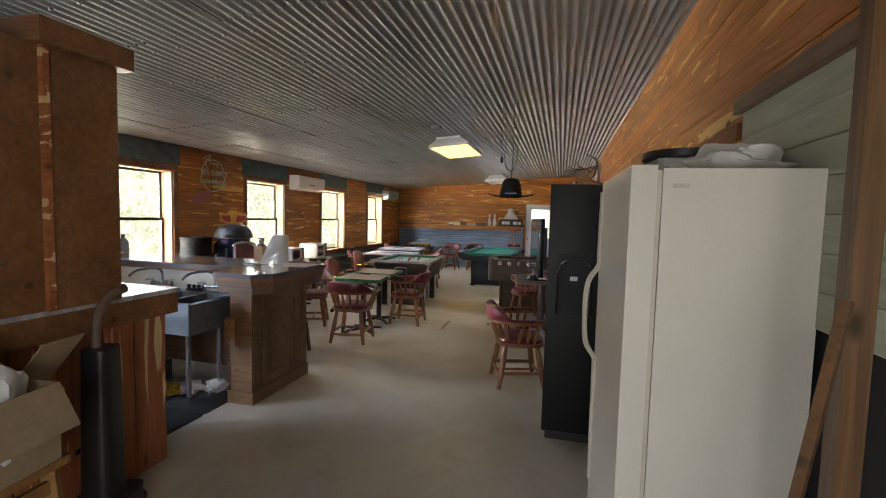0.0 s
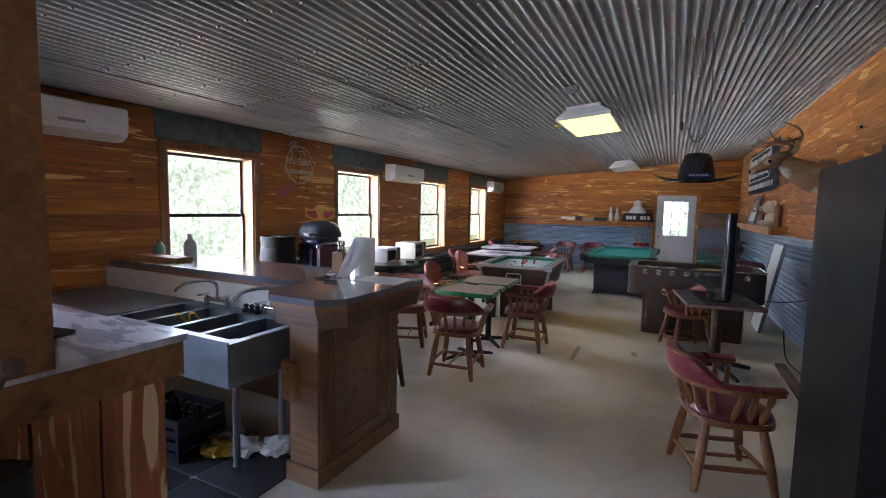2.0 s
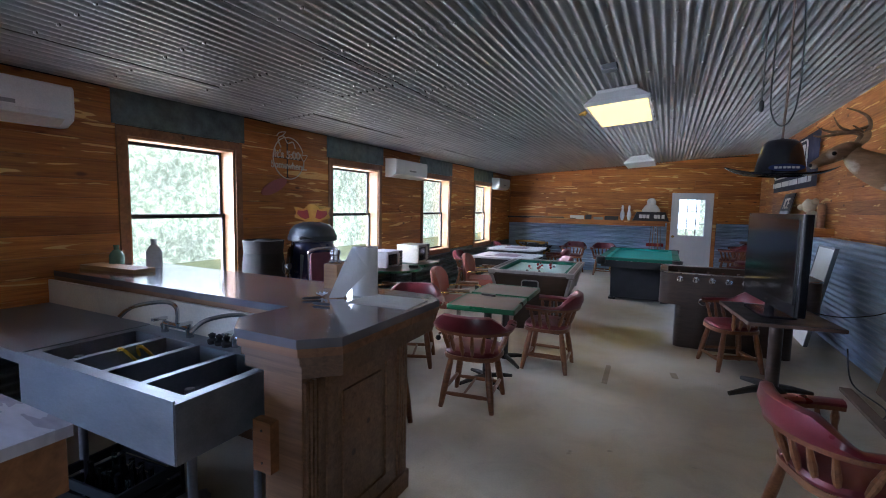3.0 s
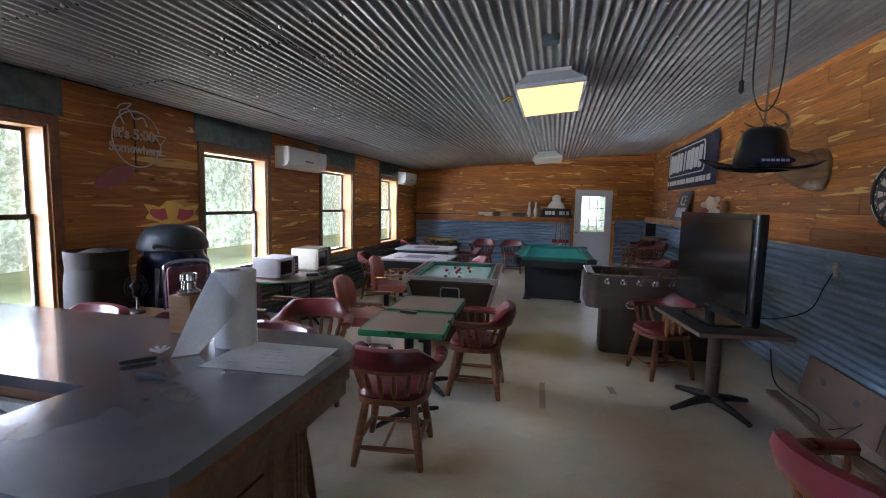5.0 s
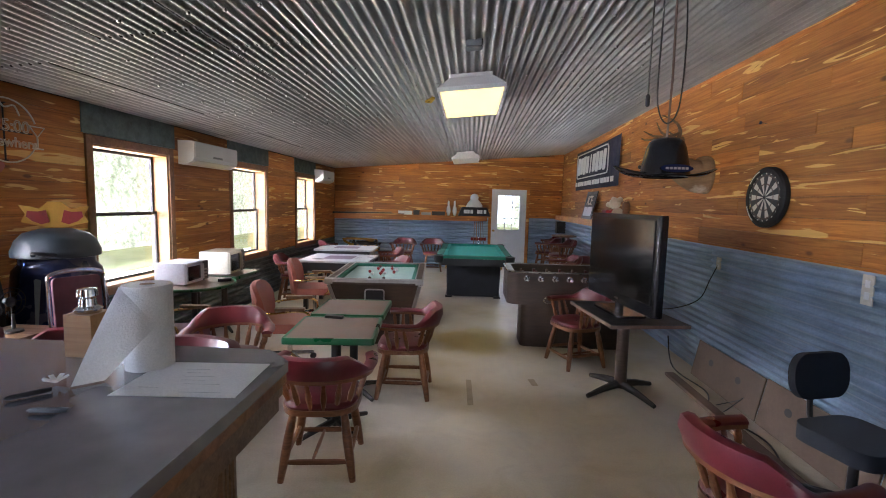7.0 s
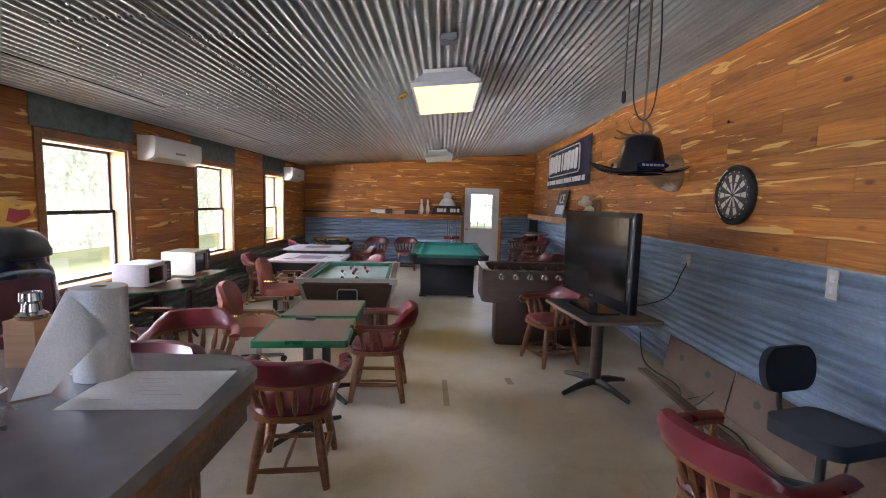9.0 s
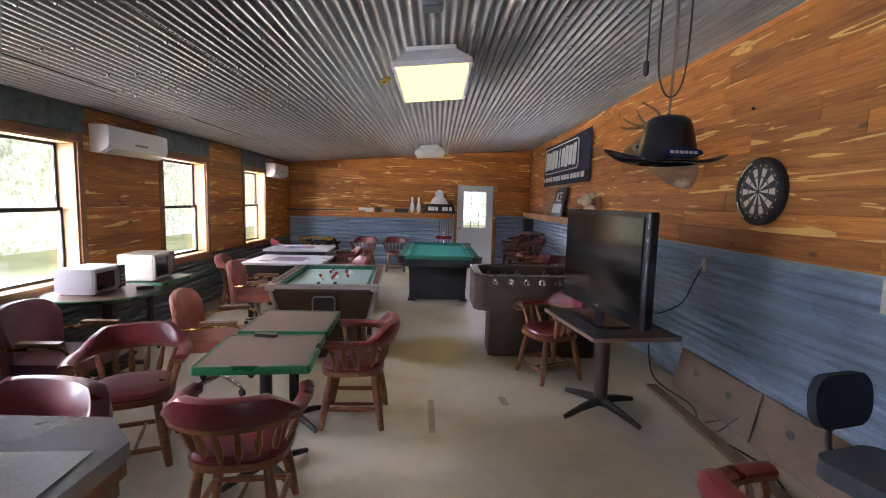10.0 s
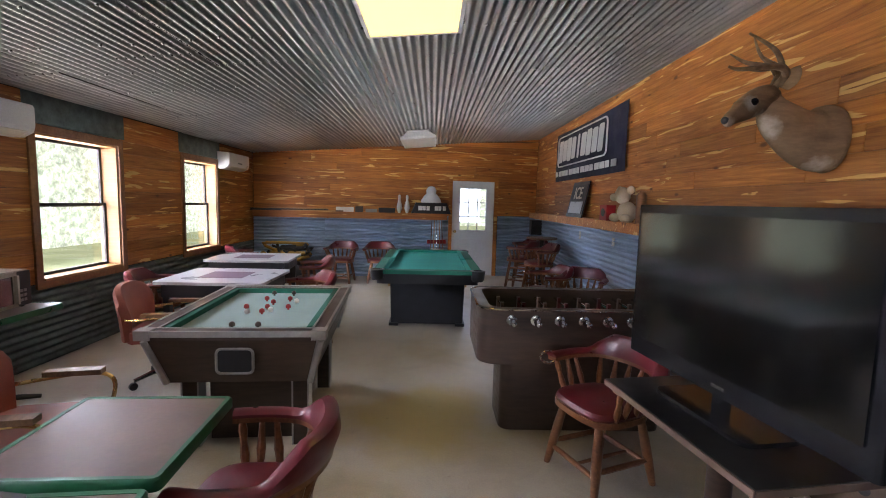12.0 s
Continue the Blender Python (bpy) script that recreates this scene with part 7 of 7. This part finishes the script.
# ---- on the bar ----
tw = thing("paper_towel_roll", "white paper towel roll with a loose hanging sheet", "paper towels", pose(-1.41, 3.84, 1.101))
bm = B()
lathe(bm, [(0.02, 0.0), (0.072, 0.0), (0.0735, 0.004), (0.0735, 0.274), (0.072, 0.278), (0.022, 0.278), (0.02, 0.25)], 36)
part("roll", bm, PAPER, tw)
bm = B()
lathe(bm, [(0.0215, 0.26), (0.0215, 0.2785), (0.018, 0.2785), (0.018, 0.26)], 18)
part("core", bm, CARD, tw, "brown cardboard core")
bm = B()
n1, n2 = 10, 14
g_ = []
for i in range(n1 + 1):
    s = i / n1
    row = []
    for j in range(n2 + 1):
        # from a line wound round the roll down to the free corner on the bar
        v = j / n2
        a = radians(-141 + 100 * v)
        top = Vector((0.0760 * math.cos(a), 0.0760 * math.sin(a), 0.275 - 0.125 * v * v))
        low = Vector((-0.095 + 0.058 * v, -0.205 + 0.059 * v, 0.003))
        q = top.lerp(low, s)
        bow = max(0.0, 0.0765 - math.hypot(q.x, q.y))
        q += Vector((q.x, q.y, 0)).normalized() * (bow + 0.004 * math.sin(math.pi * s))
        row.append(bm.verts.new(q))
    g_.append(row)
for i in range(n1):
    for j in range(n2):
        bm.faces.new((g_[i][j], g_[i + 1][j], g_[i + 1][j + 1], g_[i][j + 1]))
bmesh.ops.solidify(bm, geom=bm.faces[:], thickness=0.0015)
part("loose_sheet", bm, PAPER, tw, "hanging loose sheet")
ps = thing("paper_sheet", "large white sheet of paper with faint writing", "paper", pose(-1.18, 3.73, 1.1015, 0, 0, 4))
bm = B()
slab(bm, -0.19, -0.12, 0, 0.17, 0.155, 0.0012)
part("sheet", bm, PAPER, ps, smooth=False)
rng = random.Random(2)
for k in range(7):
    bm = B()
    x = rng.uniform(-0.15, 0.0)
    slab(bm, x, -0.09 + 0.03 * k, 0.0013, x + rng.uniform(0.05, 0.13), -0.0885 + 0.03 * k, 0.0016)
    part("writing_bar", bm, GREY, ps, smooth=False)
for x, y, a, ln, lab in ((-1.565, 3.565, 50, 0.10, "black ballpoint pen"), (-1.425, 3.48, 8, 0.10, "dark lighter")):
    bm = B()
    turned(bm, (-ln / 2, 0, 0.009), (ln / 2, 0, 0.009), [(0, 0.003), (0.12, 0.007), (0.8, 0.008), (1, 0.006)], 8)
    solid("pen", bm, BLACK, lab + " lying on the bar", "pen", pose(x, y, 1.1005, 0, 0, a))
bm = B()
for k in range(7):
    a = k * math.tau / 7
    slab(bm, 0.0, -0.006, 0.0, 0.035, 0.006, 0.003, pose(0, 0, 0.006, 0, -25, math.degrees(a)))
solid("ribbon_bow", bm, PAPER, "small white ribbon bow on the bar", "bow", pose(-1.57, 3.655, 1.1005))
tp = thing("tap_handle", "wooden beer tap with a chrome top", "beer tap", pose(-1.70, 3.93, 1.1005))
bm = B()
slab(bm, -0.05, -0.05, 0, 0.05, 0.05, 0.15)
part("block", bm, PINE, tp, bevel=0.006)
bm = B()
lathe(bm, [(0.04, 0.15), (0.045, 0.165), (0.028, 0.175), (0.025, 0.20), (0.032, 0.21), (0.03, 0.235), (0.012, 0.24)], 16)
part("cap", bm, CHROME, tp)
for x, y, h, r, m, lab in ((-3.66, 3.72, 0.17, 0.05, PALE_GREEN, "pale green glass jar"), (-3.42, 3.86, 0.22, 0.055, MILKY, "milky spray bottle")):
    bm = B()
    lathe(bm, [(r, 0), (r, h * 0.55), (r * 0.7, h * 0.7), (r * 0.35, h * 0.8), (r * 0.4, h)], 16)
    solid("glass_bottle", bm, m, lab + " at the end of the bar", "bottle", pose(x, y, 1.101))
bm = B()
slab(bm, -0.3, -0.08, 0, 0.3, 0.08, 0.03)
solid("shelf_board", bm, PINE, "short pine board lying on the bar", "board", pose(-3.5, 3.72, 1.1005, 0, 0, 4) @ pose(0.0, -0.09, 0), bevel=0.003)

# ---- barrel cooler and signs beyond the bar ----
bc = thing("barrel_cooler", "dark blue drinks cooler with a domed black lid", "cooler", pose(-3.36, 5.56, 0, 0, 0, 0))
bm = B()
lathe(bm, [(0.33, 0.0), (0.345, 0.03), (0.335, 0.35), (0.305, 0.75), (0.262, 1.12), (0.225, 1.17), (0.225, 1.213)], 32)
part("body", bm, BLUE_DARK, bc)
bm = B()
lathe(bm, [(0.235, 1.215), (0.262, 1.222), (0.262, 1.265), (0.252, 1.285), (0.235, 1.335), (0.19, 1.385), (0.10, 1.415), (0.0, 1.42)], 32)
part("lid", bm, COOLER_LID, bc, "domed black lid")
bm = B()
slab(bm, -0.075, -0.02, 0.0, 0.075, 0.02, 0.82, pose(0.165, -0.285, 0.27, -6, 0, 30))
part("front_panel", bm, PANEL_PALE, bc, "faded pale front panel", bevel=0.01)
bm = B()
pipe(bm, spline([(0.08, -0.27, 1.25), (0.13, -0.31, 1.27), (0.2, -0.22, 1.25)], 5), 0.012, 8)
part("handle", bm, BLACK, bc)
kg = thing("keg", "dull steel keg standing by the wall", "keg", pose(-3.55, 5.05, 0))
bm = B()
lathe(bm, [(0.19, 0), (0.20, 0.03), (0.19, 0.08), (0.205, 0.12), (0.21, 0.35), (0.20, 0.38), (0.21, 0.41), (0.205, 1.0), (0.19, 1.12), (0.13, 1.22), (0.05, 1.25), (0.0, 1.25)], 28)
part("shell", bm, DULL_METAL, kg)
bm = B()
lathe(bm, [(0.19, 1.10), (0.2, 1.24), (0.185, 1.24), (0.18, 1.1)], 28)
part("collar", bm, DULL_METAL, kg)
fn = thing("table_fan", "small metal cage fan beside the cooler", "fan", pose(-3.12, 4.98, 0.82, 0, 0, 75) @ Matrix.Diagonal((0.55, 0.55, 0.62, 1)))
bm = B()
for r in (0.05, 0.10, 0.14):
    pipe(bm, [(r * math.cos(k * math.tau / 28), 0.02, 0.3 + r * math.sin(k * math.tau / 28)) for k in range(29)], 0.004, 5)
for k in range(8):
    a = k * math.tau / 8
    pipe(bm, [(0, 0.02, 0.3), (0.14 * math.cos(a), 0.02, 0.3 + 0.14 * math.sin(a))], 0.003, 4)
part("cage", bm, DULL_METAL, fn)
bm = B()
lathe(bm, [(0.09, 0), (0.085, 0.02), (0.02, 0.035), (0.015, 0.18)], 18)
part("base", bm, IRON, fn)
bm = B()
rod(bm, (0, 0.02, 0.3), (0, 0.12, 0.3), 0.045, 0.03, 12)
part("motor", bm, IRON, fn)
es = thing("side_stand", "small dark stand holding the fan", "stand", pose(-3.12, 4.98, 0))
bm = B()
slab(bm, -0.16, -0.16, 0.78, 0.16, 0.16, 0.82)
part("top", bm, OAK_DARK, es, bevel=0.005)
for sx in (-1, 1):
    for sy in (-1, 1):
        bm = B()
        slab(bm, sx * 0.13 - 0.018, sy * 0.13 - 0.018, 0, sx * 0.13 + 0.018, sy * 0.13 + 0.018, 0.78)
        part("leg", bm, OAK_DARK, es)
bs = thing("shaped_sign", "red and yellow cut-out sign on the cooler lid", "sign", pose(-3.36, 5.56, 1.42, 0, 0, 35) @ Matrix.Diagonal((0.64, 1, 0.80, 1)))
bm = B()
prism(bm, [(x, z) for x, z in [(0.30, 0.05), (0.26, 0.12), (0.31, 0.20), (0.22, 0.19), (0.14, 0.17), (0.06, 0.235), (-0.06, 0.235), (-0.14, 0.17), (-0.22, 0.19), (-0.31, 0.20), (-0.26, 0.12), (-0.30, 0.05), (-0.2, 0.03), (-0.08, 0.0), (0.08, 0.0), (0.2, 0.03)]], 0, 0.012)
part("plate", bm, SIGN_YELLOW, bs, at=pose(0, 0, 0.005, 90))
for s in (-1, 1):
    bm = B()
    prism(bm, [(s * x, z) if s > 0 else (s * x, z) for x, z in ([(0.05, 0.05), (0.12, 0.03), (0.2, 0.06), (0.25, 0.1), (0.24, 0.15), (0.15, 0.145), (0.08, 0.16)] if s > 0 else [(0.05, 0.05), (0.08, 0.16), (0.15, 0.145), (0.24, 0.15), (0.25, 0.1), (0.2, 0.06), (0.12, 0.03)])], 0.0125, 0.018)
    part("red_shape", bm, SIGN_RED, bs, "red cut-out shape", at=pose(0, 0, 0.005, 90))
bm = B()
prism(bm, [(0.20 * math.cos(k * math.tau / 28), 0.065 * math.sin(k * math.tau / 28)) for k in range(28)], 0, 0.01)
solid("oval_plaque", bm, PINK, "faded pink oval plaque on the board wall", "plaque", pose(LEFT + 0.004, 5.47, 1.80) @ Matrix(((0, 0, 1, 0), (1, 0, 0, 0), (0, 1, 0, 0), (0, 0, 0, 1))) @ pose(0, 0, 0, 0, 0, 24))
# stacking chair by the cooler
sk = thing("bar_chair", "tall plum bar chair with a chrome frame", "chair", pose(-2.68, 5.07, 0, 0, 0, 244) @ Matrix.Diagonal((0.72, 0.9, 1.16, 1)))
bm = B()
prism(bm, rounded(0.42, 0.42, 0.05), 0.44, 0.49)
part("seat", bm, VINYL_PLUM, sk, bevel=0.015)
bm = B()
prism(bm, rounded(0.36, 0.30, 0.03), 0, 0.03)
part("backrest", bm, VINYL_PLUM, sk, bevel=0.01, at=pose(0, -0.20, 0.84, 95, 0, 0))
bm = B()
pipe(bm, spline([(-0.21, -0.24, 0.0), (-0.21, -0.19, 0.45), (-0.21, -0.22, 0.90), (-0.17, -0.225, 1.01), (0.17, -0.225, 1.01), (0.21, -0.22, 0.90), (0.21, -0.19, 0.45), (0.21, -0.24, 0.0)], 6), 0.013, 8)
part("back_frame", bm, CHROME, sk, "chrome tube frame")
for sx in (-1, 1):
    bm = B()
    pipe(bm, [(0.21 * sx, -0.19, 0.43), (0.21 * sx, 0.2, 0.43), (0.21 * sx, 0.23, 0.0)], 0.012, 8)
    part("leg", bm, CHROME, sk)

# neon-style sign on the window wall: own x along the wall, y up, z out
sgn = thing("neon_sign", "unlit tube sign with lettering on the board wall", "sign", pose(LEFT + 0.006, 5.66, 2.13) @ Matrix(((0, 0, 1, 0), (1, 0, 0, 0), (0, 1, 0, 0), (0, 0, 0, 1))))
bm = B()
pipe(bm, [(-0.2, 0.0, 0.012), (0.2, 0.0, 0.012)], 0.006, 6)
pipe(bm, [(0.0, -0.22, 0.012), (0.0, 0.2, 0.012)], 0.006, 6)
for sx, sy in ((-0.2, 0), (0.2, 0), (0, -0.22), (0, 0.2)):
    rod(bm, (sx, sy, 0.0), (sx, sy, 0.036), 0.005, seg=6)
part("support", bm, BLACK, sgn, "thin dark wire support")
bm = B()
arc = [(0.235 * math.cos(a), 0.235 * math.sin(a), 0.04) for a in (radians(-160 + 320 * k / 40 + 180) for k in range(41))]
pipe(bm, arc, 0.006, 6)
pipe(bm, spline([(-0.12, 0.11, 0.04), (-0.16, 0.20, 0.04), (-0.08, 0.24, 0.04), (-0.02, 0.17, 0.04), (0.06, 0.19, 0.04), (0.10, 0.12, 0.04)], 6), 0.006, 6)
pipe(bm, spline([(-0.10, 0.24, 0.04), (-0.05, 0.29, 0.04), (-0.14, 0.27, 0.04), (-0.18, 0.23, 0.04)], 5), 0.006, 6)
pipe(bm, [(0.17, 0.06, 0.04), (0.30, 0.06, 0.04), (0.235, -0.02, 0.04), (0.17, 0.06, 0.04)], 0.006, 6)
pipe(bm, [(0.235, -0.02, 0.04), (0.235, -0.10, 0.04), (0.19, -0.11, 0.04), (0.28, -0.11, 0.04)], 0.006, 6)
part("tube", bm, OFFWHITE, sgn, "dull white glass tube")


def lettering(text, size, at, parent, mat, fill="NONE"):
    cu = bpy.data.curves.new("lettering", "FONT")
    cu.body, cu.size, cu.align_x, cu.align_y, cu.extrude = text, size, "CENTER", "CENTER", 0.001
    cu.dimensions = "2D" if fill == "BOTH" else cu.dimensions
    cu.fill_mode, cu.bevel_depth, cu.bevel_resolution = fill, 0.0025, 1
    tmp = new("lettering_source", cu)
    bpy.context.view_layer.update()
    me_ = bpy.data.meshes.new_from_object(tmp.evaluated_get(bpy.context.evaluated_depsgraph_get()))
    bpy.data.objects.remove(tmp)
    me_.materials.clear()
    me_.materials.append(mat)
    ob = new("lettering", me_)
    ob.parent = parent
    ob.matrix_basis = at
    return ob


lettering("It's 5:00", 0.125, pose(-0.02, 0.035, 0.036), sgn, OFFWHITE)
lettering("Somewhere", 0.105, pose(-0.01, -0.085, 0.036), sgn, OFFWHITE)

lettering("ICE", 0.26, Matrix(((0, 0, -1, -0.0075), (-1, 0, 0, -0.375), (0, 1, 0, 0.36), (0, 0, 0, 1))), pf, OFFWHITE, "BOTH")

# stains of old tape on the floor
for x, y, w, d, a in ((0.29, 6.63, 0.06, 0.16, 8), (-0.31, 6.35, 0.05, 0.55, 2)):
    bm = B()
    slab(bm, -w / 2, -d / 2, 0.0005, w / 2, d / 2, 0.0015)
    solid("tape_mark", bm, TAPE, "old worn tape mark on the concrete floor", "tape", pose(x, y, 0, 0, 0, a), "tape marks", smooth=False)
